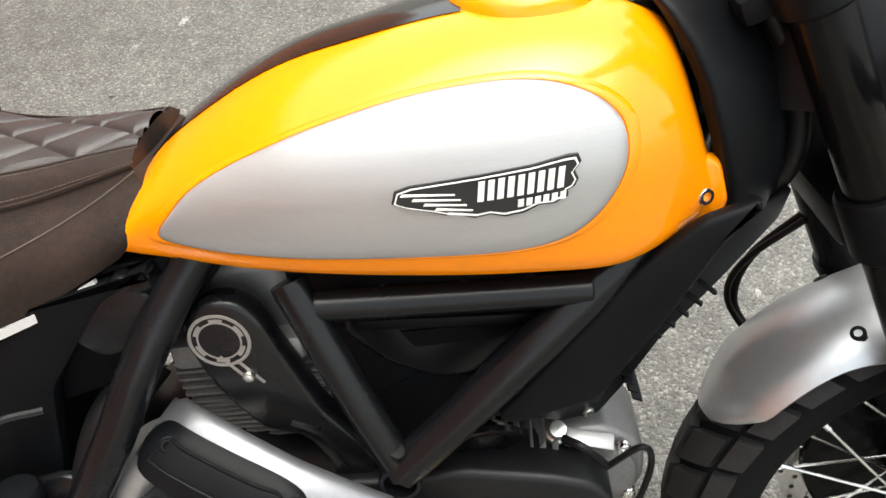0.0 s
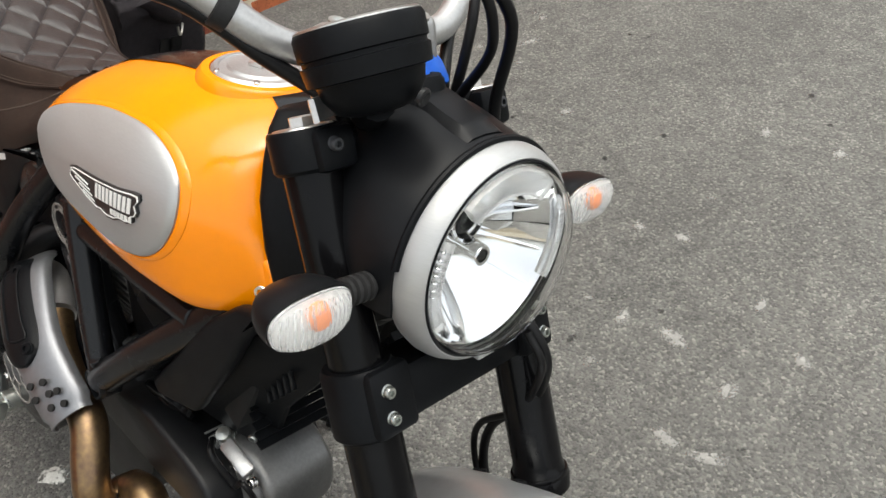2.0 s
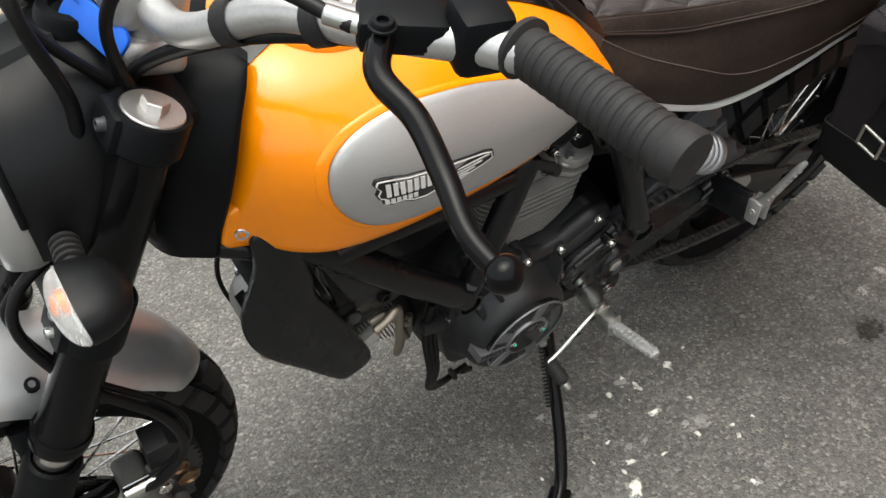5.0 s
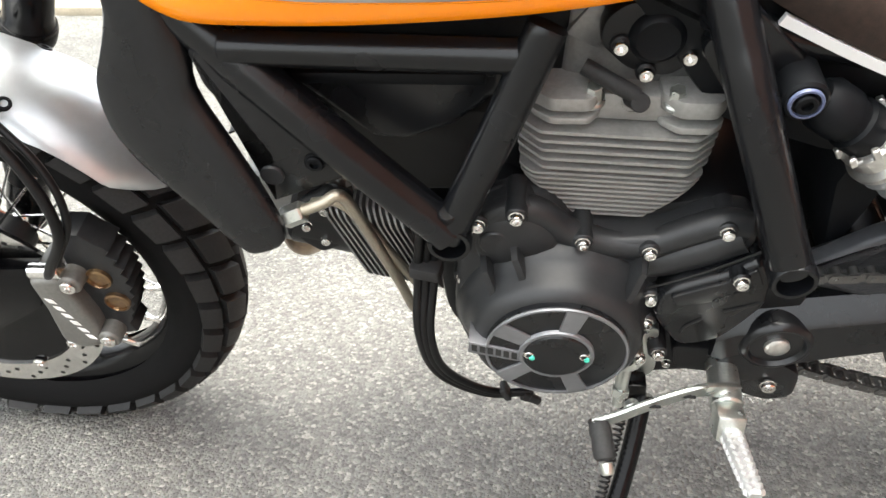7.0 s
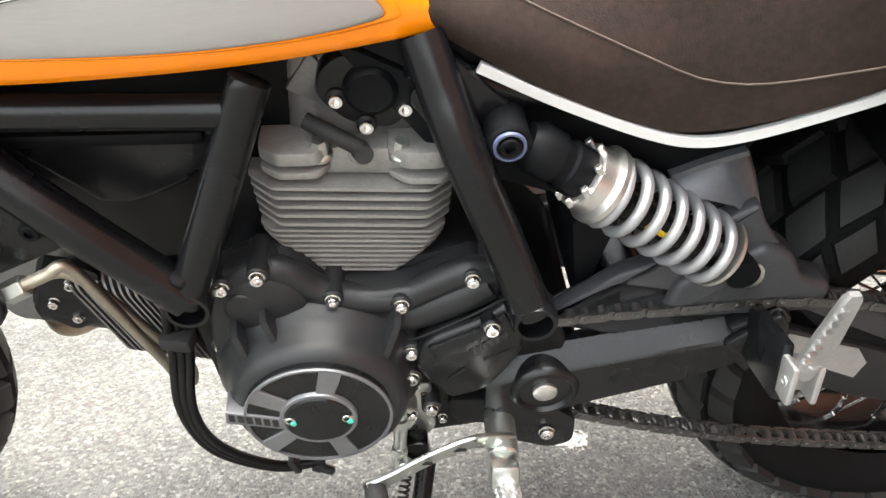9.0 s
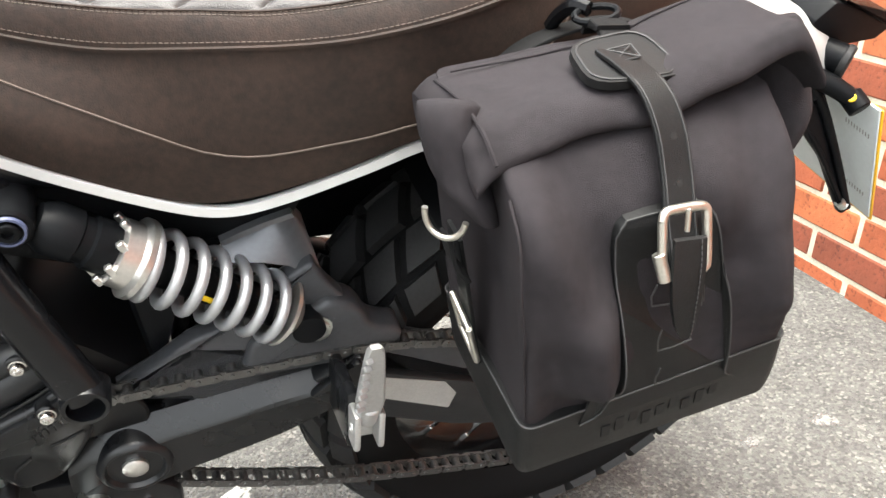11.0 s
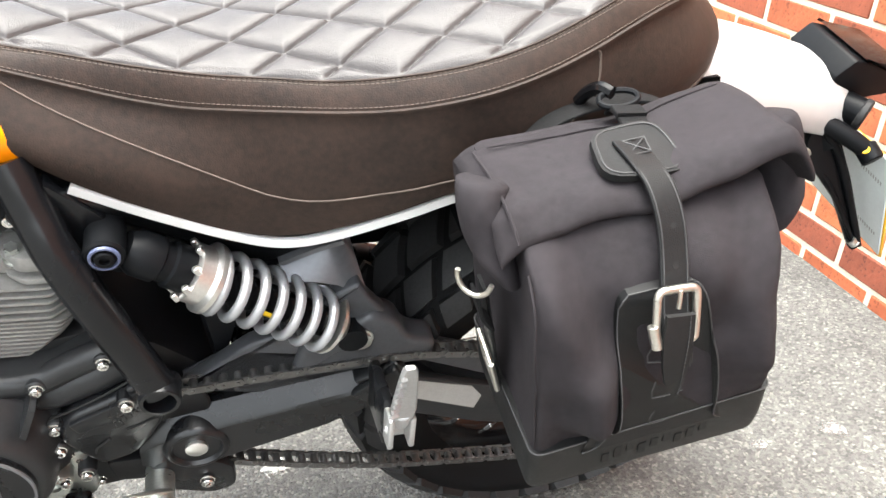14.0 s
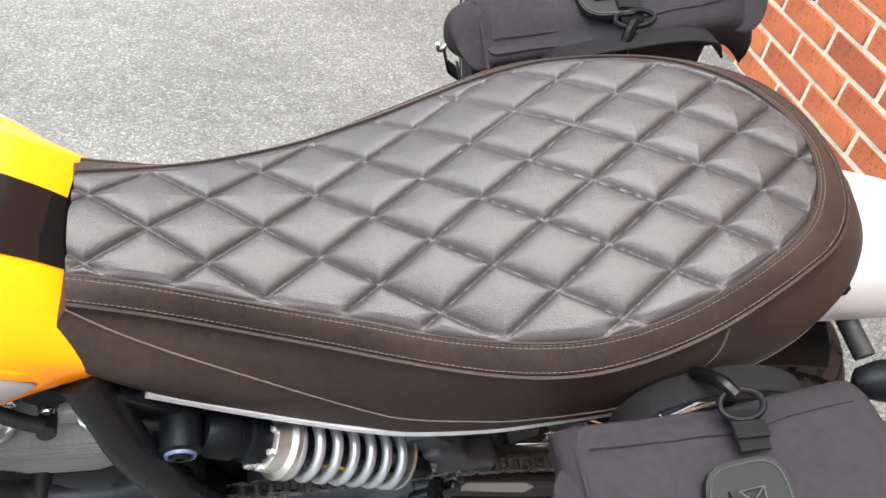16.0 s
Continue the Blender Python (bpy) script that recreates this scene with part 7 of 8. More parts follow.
for sgn, _ in SIDES:
    peg("footpeg", (0.566, sgn * 0.205, 0.318), (0.562, sgn * 0.286, 0.345), 0.0082, "serrated steel rider footpeg")
    part("peg_mount", rod((0.563, sgn * 0.115, 0.318), (0.565, sgn * 0.175, 0.318), 0.0165), ZINC, bike)
    part("peg_clevis", block((0.566, sgn * 0.190, 0.316), (0.030, 0.032, 0.034), (sgn * 20, 0, 0), 0.006), ZINC, bike)
    part("peg_bracket", plate(rounded([(0.62, 0.345), (0.55, 0.340), (0.52, 0.315), (0.54, 0.295), (0.61, 0.305)], 0.01), sgn * 0.09, sgn * 0.120, 0.004), ENGINE2, bike)
    hang = part("passenger_hanger", plate(rounded([(0.350, 0.428), (0.300, 0.470), (0.288, 0.452), (0.296, 0.418), (0.325, 0.410)], 0.006) if sgn > 0 else
                                               rounded([(0.55, 0.52), (0.52, 0.53), (0.30, 0.47), (0.29, 0.44), (0.33, 0.435), (0.53, 0.48)], 0.008), sgn * 0.122, sgn * 0.134, 0.004), SATIN, bike)
    base, tip = Vector((0.312, sgn * 0.207, 0.478)), Vector((0.316, sgn * 0.231, 0.597))
    fold = part("passenger_peg", rod(base - Vector((0, sgn * 0.004, 0.006)), base.lerp(tip, 0.16), 0.010, 0.009, 16), CASTALLOY, bike, "folded serrated alloy passenger peg")
    blade = bmesh.new()
    rows = []
    for f, w, h in ((0.10, 0.011, 0.0060), (0.25, 0.0130, 0.0055), (0.5, 0.0115, 0.0050), (0.8, 0.0090, 0.0045), (0.95, 0.0075, 0.0042), (1.0, 0.0045, 0.0030)):
        p = base.lerp(tip, f) + Vector((0.0055 * f, 0, 0))
        rows.append([p + Vector((a * w, sgn * b * h, 0)) for a, b in ((-1, -0.5), (-0.8, -1), (0.8, -1), (1, -0.5), (1, 0.5), (0.8, 1), (-0.8, 1), (-1, 0.5))])
    rings(blade, rows)
    bmesh.ops.recalc_face_normals(blade, faces=blade.faces)
    part("blade", blade, CASTALLOY, fold)
    for k in range(8):
        p = base.lerp(tip, 0.22 + 0.095 * k) + Vector((0.0055 * (0.22 + 0.095 * k), 0, 0))
        w = 0.0128 - 0.0048 * k / 7
        part("tooth", lathe(p + Vector((0.6 * w, sgn * 0.004, 0)), (0.85, sgn * 0.5, 0.1), [(0, 0.0042), (w * 0.62, 0.0026), (w * 0.70, 0.0)], 4), CASTALLOY, fold)
    for dx in (-0.0115, 0.0115):
        part("clevis_cheek", block((0.312 + dx, sgn * 0.204, 0.463), (0.007, 0.026, 0.042), (sgn * 10, 0, 0), 0.003), CASTALLOY, hang)
    part("clevis_base", block((0.312, sgn * 0.192, 0.458), (0.026, 0.016, 0.034), (sgn * 10, 0, 0), 0.004), CASTALLOY, hang)
    bolt("clevis_pin", (0.325, sgn * 0.206, 0.464), (1, 0, 0), 0.0058, hang, CASTALLOY, 0.004)
    part("hanger_web", block((0.3225, sgn * 0.160, 0.452), (0.012, 0.075, 0.062), (sgn * 14, 0, 0), 0.004), SATIN, hang)
shifter = part("gear_lever", strip([(0.556, 0.158, 0.322), (0.576, 0.170, 0.343), (0.600, 0.180, 0.355), (0.630, 0.187, 0.349), (0.655, 0.192, 0.338), (0.678, 0.196, 0.325), (0.700, 0.199, 0.315)], 0.0195, 0.0050, (0.25, 0.2, 1)), ZINC, bike, "plated gear lever with rubber toe piece")
for x, y, z in ((0.612, 0.1862, 0.3525), (0.645, 0.1930, 0.3425)):
    part("lever_slot", block((x, y, z), (0.016, 0.0016, 0.0045), (12, 14, -10), 0.0007, segs=1), SHADEBLACK, shifter)
part("toe_rubber", lathe((0.697, 0.194, 0.318), (-0.011, 0.050, -0.030), [(0, 0.0090), (0.003, 0.0118), (0.006, 0.0105), (0.014, 0.0118), (0.022, 0.0108), (0.030, 0.0118), (0.040, 0.0112), (0.043, 0.0085)], 20), RUBBER, shifter)
part("toe_end", lathe((0.6885, 0.2325, 0.2950), (-0.011, 0.050, -0.030), [(0, 0.0068), (0.010, 0.0068), (0.012, 0.0055)], 18), ZINC, shifter)
part("linkage_boss", lathe((0.668, 0.118, 0.350), (0, 1, 0.1), [(0, 0.018), (0.026, 0.018), (0.030, 0.0155), (0.030, 0.007), (0.026, 0.006)], 28), ZINC, shifter)
bolt("boss_screw", (0.656, 0.146, 0.358), (0, 1, 0.1), 0.0052, shifter)
part("linkage", rod((0.668, 0.142, 0.336), (0.672, 0.160, 0.290), 0.0075, 0.0065), ZINC, shifter)
part("linkage_nut", rod((0.670, 0.152, 0.312), (0.671, 0.156, 0.302), 0.0095, 0.0095, 6), ZINC, shifter)
part("linkage_joint", lathe((0.664, 0.190, 0.333), (0.1, 1, 0.2), [(-0.008, 0.006), (-0.004, 0.0085), (0.003, 0.0085), (0.005, 0.006)], 18), ZINC, shifter)
stay = part("stand_bracket", plate(rounded([(0.662, 0.372), (0.636, 0.378), (0.630, 0.300), (0.655, 0.268), (0.672, 0.290)], 0.008), 0.108, 0.122, 0.004), ZINC, bike)
part("stand_lug", plate(rounded([(0.668, 0.300), (0.640, 0.300), (0.636, 0.255), (0.655, 0.245), (0.670, 0.262)], 0.006), 0.120, 0.142, 0.004), GLOSSBLACK, stay)
stand = part("side_stand", tube([(0.640, 0.135, 0.275), (0.655, 0.190, 0.215), (0.680, 0.255, 0.165), (0.715, 0.315, 0.128), (0.742, 0.342, 0.116)], 0.0105, 14), GLOSSBLACK, bike, "black side stand")
part("stand_foot", block((0.745, 0.345, 0.1165), (0.058, 0.036, 0.016), (17, 0, 35), 0.005), GLOSSBLACK, stand)
part("stand_spring", coil((0.662, 0.150, 0.272), (0.685, 0.225, 0.195), 0.005, 0.0014, 18), CABLE, stand)
part("engine_pipe", tube([(0.985, 0.132, 0.542), (0.960, 0.130, 0.553), (0.943, 0.124, 0.556), (0.928, 0.112, 0.50), (0.908, 0.090, 0.40), (0.898, 0.075, 0.338), (0.888, 0.07, 0.345), (0.89, 0.08, 0.42)], 0.0056, 12), BRAID, bike, "braided steel oil pipe")
part("engine_pipe", tube([(0.975, 0.115, 0.538), (0.950, 0.115, 0.540), (0.930, 0.105, 0.50), (0.902, 0.088, 0.42), (0.884, 0.078, 0.38), (0.878, 0.07, 0.42)], 0.0052, 12), BRAID, bike)
part("pipe_union", rod((0.998, 0.133, 0.535), (0.978, 0.132, 0.545), 0.0105, n=6), ZINC, bike)
for k in range(3):
    part("breather_hose", tube([(0.862 + 0.008 * k, 0.10 + 0.006 * k, 0.50), (0.868 + 0.008 * k, 0.115, 0.43), (0.872 + 0.006 * k, 0.138, 0.37), (0.860 + 0.004 * k, 0.125, 0.29 - 0.004 * k), (0.815, 0.10, 0.215 - 0.004 * k), (0.76, 0.09, 0.20)], 0.0048, 10), CABLE, bike, "black breather hose")
part("hose_tie", block((0.874, 0.116, 0.452), (0.032, 0.022, 0.016), (0, 0, -12), 0.004), RUBBER, bike)
part("hose_tie", block((0.793, 0.097, 0.210), (0.009, 0.017, 0.024), (0, 20, 0), 0.003), RUBBER, bike)
part("hose_plug", lathe((0.772, 0.094, 0.199), (-0.9, 0, -0.6), [(0, 0.0072), (0.008, 0.0072), (0.009, 0.0060), (0.024, 0.0056), (0.026, 0.0035), (0.026, 0)], 16), RUBBER, bike)
part("rectifier", block((0.965, -0.03, 0.395), (0.085, 0.10, 0.012), (0, -28, 0), 0.004), ENGINE, bike)
part("brake_pedal_pad", block((0.955, -0.055, 0.405), (0.070, 0.060, 0.014), (0, -30, 0), 0.004), ENGINE, bike)
reservoir = part("brake_reservoir", lathe((0.482, -0.153, 0.478), (0.05, 0, 1), [(0, 0.012), (0.003, 0.017), (0.034, 0.0185), (0.037, 0.0175)], 28), REDFLUID, bike, "rear brake fluid reservoir")
part("reservoir_cap", lathe((0.484, -0.153, 0.514), (0.05, 0, 1), [(0, 0.0215), (0.004, 0.0225), (0.016, 0.0225), (0.020, 0.020), (0.0205, 0)], 28), PLASTIC, reservoir)
part("reservoir_hose", tube([(0.470, -0.150, 0.485), (0.45, -0.165, 0.49), (0.445, -0.165, 0.56), (0.48, -0.14, 0.600), (0.52, -0.12, 0.60)], 0.0045, 8), CABLE, reservoir)
footplate = part("footrest_plate", plate(rounded([(0.40, 0.520), (0.455, 0.508), (0.510, 0.494), (0.572, 0.462), (0.580, 0.420), (0.545, 0.385), (0.49, 0.375), (0.40, 0.400)], 0.012), -0.178, -0.156, 0.006, segs=3), SATIN, bike, "satin black footrest plate")
part("plate_hole", lathe((0.517, -0.178, 0.405), (0, -1, 0), [(-0.012, 0.0), (-0.012, 0.015), (0.0008, 0.016), (0.0014, 0.0175), (0.0010, 0.019)], 28, caps=False), SATIN, footplate)

# --- tail
def tail():
    bm = bmesh.new()
    rows = []
    for i in range(25):
        f = i / 24
        x = 0.06 - 0.30 * f
        zc = 0.822 - 0.055 * f ** 1.8
        w = 0.088 * (1 - 0.30 * f ** 2) * (1 if f < 0.94 else 0.8)
        top = [(x, w * math.sin(q * 1.35) / math.sin(1.35), zc - 0.062 * abs(q) ** 2.6) for q in (k / 8 for k in range(-8, 9))]
        rows.append(top + [(x, y * 0.96, z - 0.004) for _, y, z in top[::-1]])
    rings(bm, rows)
    bmesh.ops.recalc_face_normals(bm, faces=bm.faces)
    return bm


def inner_fender():
    """A black splash guard over the rear tyre."""
    bm = bmesh.new()
    rows = []
    for i in range(25):
        t = radians(55 + 57 * i / 24)
        rows.append([(RC[0] + (0.350 - 0.02 * abs(q) ** 3 + h) * math.cos(t), q * 0.085, RC[2] + (0.350 - 0.02 * abs(q) ** 3 + h) * math.sin(t)) for h, qs in ((0, range(-5, 6)), (0.004, range(5, -6, -1))) for q in (k / 5 for k in qs)])
    rings(bm, rows)
    bmesh.ops.recalc_face_normals(bm, faces=bm.faces)
    return bm


part("inner_fender", inner_fender(), PLASTIC, bike)
part("under_seat_guard", plate(rounded([(0.37, 0.70), (0.37, 0.44), (0.24, 0.44), (0.16, 0.56), (0.12, 0.66), (0.10, 0.74)], 0.02), -0.112, -0.104, 0.003), PLASTIC, bike)
rear = part("rear_fender", tail(), TAIL, bike, "pale silver rear fender", 60)
hanger = part("plate_hanger", tube([(-0.13, 0.0, 0.725), (-0.17, 0.02, 0.722), (-0.20, 0.045, 0.715), (-0.215, 0.06, 0.700)], (0.028, 0.020), 14), PLASTIC, bike, "black number plate hanger with ribbed legs")
for sgn, _ in SIDES:
    # each leg is a ribbed channel that runs down to the plate's lower bolts, with an ear for the upper ones
    leg = plate(rounded([(-0.178, 0.735), (-0.198, 0.742), (-0.226, 0.700), (-0.252, 0.662), (-0.300, 0.580), (-0.302, 0.566), (-0.290, 0.562), (-0.240, 0.632), (-0.196, 0.672), (-0.172, 0.705)], 0.006), sgn * 0.060, sgn * 0.070, 0.002)
    for v in leg.verts:
        v.co.y += sgn * 0.27 * (0.70 - v.co.z)
    arm_part = part("leg", leg, PLASTIC, hanger)
    part("leg_rib", tube([(-0.192, sgn * 0.066, 0.722), (-0.222, sgn * 0.076, 0.690), (-0.262, sgn * 0.093, 0.628), (-0.296, sgn * 0.107, 0.572)], (0.006, 0.004), 10), PLASTIC, arm_part)
    part("leg_rib", tube([(-0.186, sgn * 0.062, 0.690), (-0.226, sgn * 0.084, 0.650), (-0.268, sgn * 0.098, 0.600), (-0.294, sgn * 0.106, 0.568)], (0.004, 0.003), 8), PLASTIC, arm_part)
    part("ear", tube([(-0.190, sgn * 0.060, 0.728), (-0.214, sgn * 0.080, 0.722), (-0.236, sgn * 0.098, 0.712)], (0.012, 0.010), 12), PLASTIC, arm_part)
    part("ear_pad", rod((-0.232, sgn * 0.088, 0.716), (-0.237, sgn * 0.106, 0.707), 0.0125, 0.0125, 20), PLASTIC, arm_part)
    part("yellow_nut", rod((-0.2275, sgn * 0.098, 0.716), (-0.2235, sgn * 0.099, 0.719), 0.0052, 0.0048, 12), YELLOWMARK, arm_part, "yellow nut")
    bolt("hanger_bolt", (-0.288, sgn * 0.104, 0.576), (0.8, 0, 0.5), 0.006, arm_part, ZINC, 0.010)
    for x, z in ((-0.170, 0.700), (-0.176, 0.682)):
        bolt("hanger_bolt", (x, sgn * 0.075, z), (0.3, sgn, 0.2), 0.0042, arm_part, ZINC, 0.006)
part("tail_lamp", plate(rounded([(-0.186, 0.778), (-0.206, 0.800), (-0.282, 0.786), (-0.296, 0.770), (-0.284, 0.757), (-0.250, 0.752), (-0.212, 0.742)], 0.004), -0.045, 0.045, 0.003), PLASTIC, hanger)
for y in (-0.026, 0.004, 0.030):
    part("lamp_window", block((-0.1935, y, 0.770), (0.003, 0.016, 0.018), (0, -38, 0), 0.001), SHADEBLACK, hanger)
part("lamp_lid", plate(rounded([(-0.214, 0.802), (-0.285, 0.789), (-0.300, 0.772), (-0.280, 0.776)], 0.003), -0.047, 0.047, 0.002), GLOSSBLACK, hanger)
part("light_stub", rod((-0.205, 0.030, 0.745), (-0.232, 0.066, 0.742), 0.0165, 0.0180, 24), PLASTIC, hanger)
part("stub_ring", rod((-0.228, 0.061, 0.7425), (-0.234, 0.069, 0.742), 0.0190, 0.0190, 24), RUBBER, hanger)
number_plate = part("number_plate", block((-0.2885, 0.0, 0.637), (0.003, 0.235, 0.168), (0, 26.6, 0), 0.001), PLATEBACK, bike, "number plate seen from behind, yellow edged")
part("plate_face", block((-0.2915, 0.0, 0.6355), (0.003, 0.239, 0.172), (0, 26.6, 0), 0.001), PLATEEDGE, number_plate)
for z, n in ((0.672, 9), (0.590, 8)):
    for k in range(n):   # small print on the back, too fine to read
        part("print_bar", block((-0.2868 + 0.5 * (z - 0.637), 0.106 - 0.0045 * k, z), (0.0006, 0.0016, 0.006), (0, 26.6, 0), 0), STICKER, number_plate)
for sgn, _ in SIDES:
    ri = part("rear_indicator", tube([(-0.045, sgn * 0.065, 0.742), (-0.052, sgn * 0.118, 0.738)], 0.010, 10), RUBBER, bike)
    part("housing", lathe((-0.060, sgn * 0.142, 0.735), (-1, 0, 0), [(-0.03, 0.004), (-0.02, 0.015), (0, 0.020), (0.012, 0.020), (0.014, 0.017)], 24), PLASTIC, ri)


# ---------------------------------------------------------------- panniers
def pannier(sgn):
    tuck = 0.0 if sgn > 0 else 0.033   # the one over the exhaust side sits closer in, flatter and fuller to the rear
    thin, full, back = tuck, 1.0 if sgn > 0 else 1.2, 0.0 if sgn > 0 else -0.026
    bag = thing("pannier", "charcoal canvas roll-top pannier with black leather strap, hung beside the seat", "bag", LEAN, "panniers")

    def B(u, y, v):
        """The bag hangs a little nose-down: u along it, v up it."""
        u = 0.112 - (0.112 - u) * full
        return Vector((0.140 + 0.978 * u + 0.208 * v, sgn * (y - tuck), 0.592 - 0.208 * u + 0.978 * v))

    def to_uv(x, z):
        dx, dz = x - 0.140, z - 0.592
        return 0.978 * dx - 0.208 * dz, 0.208 * dx + 0.978 * dz

    # v, inner y, outer y
    LEVELS = [(-0.014, 0.218, 0.336), (-0.011, 0.209, 0.345), (-0.004, 0.204, 0.350), (0.04, 0.20, 0.358), (0.09, 0.195, 0.362), (0.14, 0.19, 0.360), (0.18, 0.187, 0.353),
              (0.215, 0.186, 0.341), (0.236, 0.186, 0.322), (0.250, 0.188, 0.300)]
    OUTER = [(v, y1) for v, _, y1 in LEVELS] + [(0.264, 0.285), (0.28, 0.240)]
    AHEAD = [(-0.014, 0.100), (0.0, 0.1025), (0.07, 0.1035), (0.19, 0.103), (0.25, 0.097)]
    BEHIND = [(-0.014, 0.104), (0.0, 0.108), (0.08, 0.097), (0.16, 0.089), (0.25, 0.093)]
    # soft hollows and swells of the cloth: from u, v to u, v, width, depth
    FOLDS = [(0.088, 0.235, 0.060, 0.115, 0.020, 0.010), (0.060, 0.235, 0.030, 0.150, 0.017, -0.007), (0.052, 0.150, 0.056, 0.105, 0.017, 0.009), (0.020, 0.235, 0.000, 0.200, 0.014, -0.004),
             (-0.035, 0.225, -0.080, 0.130, 0.020, 0.006), (-0.062, 0.240, -0.045, 0.170, 0.016, -0.005), (-0.07, 0.19, -0.085, 0.10, 0.014, 0.004), (0.085, 0.13, 0.075, 0.075, 0.014, -0.004)]

    def swell(u, v, y):
        out = 0.0
        for u1, v1, u2, v2, wid, dep in FOLDS:
            t = max(0.0, min(1.0, ((u - u1) * (u2 - u1) + (v - v1) * (v2 - v1)) / ((u2 - u1) ** 2 + (v2 - v1) ** 2)))
            d = math.hypot(u - u1 - (u2 - u1) * t, v - v1 - (v2 - v1) * t)
            out += dep * math.exp(-(d / wid) ** 2)
        return 1.45 * out * max(0.0, min(1.0, (y - 0.29) / 0.03))

    def puff(p, k):
        return Vector((0.0022 * noise.noise(p * 19), sgn * k * (0.0065 * noise.noise(p * 11 + Vector((sgn, 0, 4))) + 0.0022 * noise.noise(p * 31) + 0.0007 * noise.noise(p * 90)), 0.0025 * noise.noise(p * 15)))

    bm = bmesh.new()
    rows = []
    steps = 60
    for i in range(steps + 1):
        v = -0.014 + 0.264 * (i / steps) ** 1.1
        y0, y1 = (curve_at(v, [(q[0], q[k] + thin * (k == 1)) for q in LEVELS]) for k in (1, 2))
        a, b = curve_at(v, AHEAD), -curve_at(v, BEHIND)
        out = rounded([(b, y0), (a, y0), (a, y1), (b, y1)], 0.010, 6)
        dense = []
        for n in range(4):
            corner = out[n * 7:n * 7 + 7]
            nxt = out[(n * 7 + 7) % 28]
            m = 26 if n % 2 == 0 else 18
            dense += corner + [(corner[-1][0] + (nxt[0] - corner[-1][0]) * k / m, corner[-1][1] + (nxt[1] - corner[-1][1]) * k / m) for k in range(1, m)]
        row = []
        for u, y in dense:
            p = B(u, y, v)
            # the end panel caves in above the base
            cave = -0.012 * math.exp(-((y - 0.285) / 0.04) ** 2) * math.exp(-((v - 0.15) / 0.07) ** 2) if u > 0.08 else 0.0
            row.append(p + puff(p, 0.7 if v > 0.06 else 0.2) + Vector((cave, sgn * swell(u, v, y), 0)))
        rows.append(row)
    rings(bm, rows)
    bmesh.ops.recalc_face_normals(bm, faces=bm.faces)
    part("body", bm, CANVAS, bag, "charcoal canvas body", 60)
    part("corner_seam", tube([B(0.1035 - 0.006 * max(0, v - 0.19) / 0.06, curve_at(v, OUTER) - 0.0015, v) + Vector((0.0, sgn * swell(0.098, v, 0.35), 0)) for v in (0.075 + 0.165 * k / 14 for k in range(15))], 0.0010, 6, steps=2), CANVAS, bag)

    # rolled flap over the top
    fb = bmesh.new()
    rows = []
    n = 46
    for i in range(n + 1):
        f = i / n
        u = 0.112 - 0.240 * f
        rise = 0.017 * max(0.0, min(1.0, -(u + 0.01) / 0.10)) - 0.004 * max(0.0, min(1.0, (u - 0.04) / 0.06))
        droop = 0.010 * max(0, 1 - f / 0.06) ** 1.4 + 0.030 * max(0, 1 - (1 - f) / 0.10) ** 1.6
        wav = 0.004 * math.sin(f * 8 + 0.6 * sgn) + 0.002 * math.sin(f * 23)
        lip = 0.6 * wav + 1.05 * rise - 0.010 * max(0.0, min(1.0, (u - 0.05) / 0.05))
        prof = [(0.193 + thin, 0.212), (0.185 + thin, 0.236), (0.187 + thin, 0.2475 + rise * 0.4), (0.203 + thin * 0.9, 0.2535 + rise * 0.8), (0.233 + thin * 0.4, 0.260 + wav * 0.4 + rise), (0.262, 0.266 + rise), (0.282, 0.2695 + rise), (0.294, 0.268 + lip), (0.3025, 0.262 + lip), (0.3045, 0.2555 + lip),
                (0.300, 0.2515 + lip), (0.290, 0.2515 + lip * 0.8), (0.274, 0.250 + lip * 0.3), (0.25 + thin * 0.2, 0.243), (0.22 + thin * 0.7, 0.235)]
        p = spline([B(u, y, v - droop) for y, v in prof], 3)
        rows.append([q + puff(q, 0.9) for q in p])
    rings(fb, rows)
    bmesh.ops.recalc_face_normals(fb, faces=fb.faces)
    flap = part("roll_flap", fb, CANVAS, bag, "rolled canvas flap", 60)
    part("flap_seam", tube([B(u, 0.207 + thin * 0.85, 0.2555 + 0.8 * 0.017 * max(0.0, min(1.0, -(u + 0.01) / 0.10))) + puff(B(u, 0.207, 0.2555), 0.9) for u in (0.09 - 0.19 * k / 16 for k in range(17))], 0.0008, 6, steps=2), CANVAS, flap)
    for u0, s, drop in ((0.099, 1, 0.050), (-0.113, -1, 0.060)):
        ear = bmesh.new()
        rows = []
        for i in range(19):
            f = i / 18
            w = min(1.0, 0.5 + 3 * f) * (1 - 0.12 * f) if f < 0.8 else (0.905 - 2.2 * (f - 0.8))
            c = (u0 + s * (0.010 * math.sin(math.pi * f) + 0.004 * f), 0.232 + 0.060 * f ** 1.1, 0.252 + 0.012 * math.sin(math.pi * min(1, f * 1.6)) - drop * f ** 1.4)
            row = []
            for k in range(24):
                a = 2 * math.pi * k / 24
                q = B(c[0] + s * 0.019 * w * math.sin(a), c[1] + 0.030 * w * math.cos(a) * (1 - 0.35 * f), c[2] + 0.020 * w * math.cos(a) * (1 - f) + 0.008 * math.sin(a) * w)
                row.append(q + puff(q, 0.9))
            rows.append(row)
        rings(ear, rows)
        bmesh.ops.recalc_face_normals(ear, faces=ear.faces)
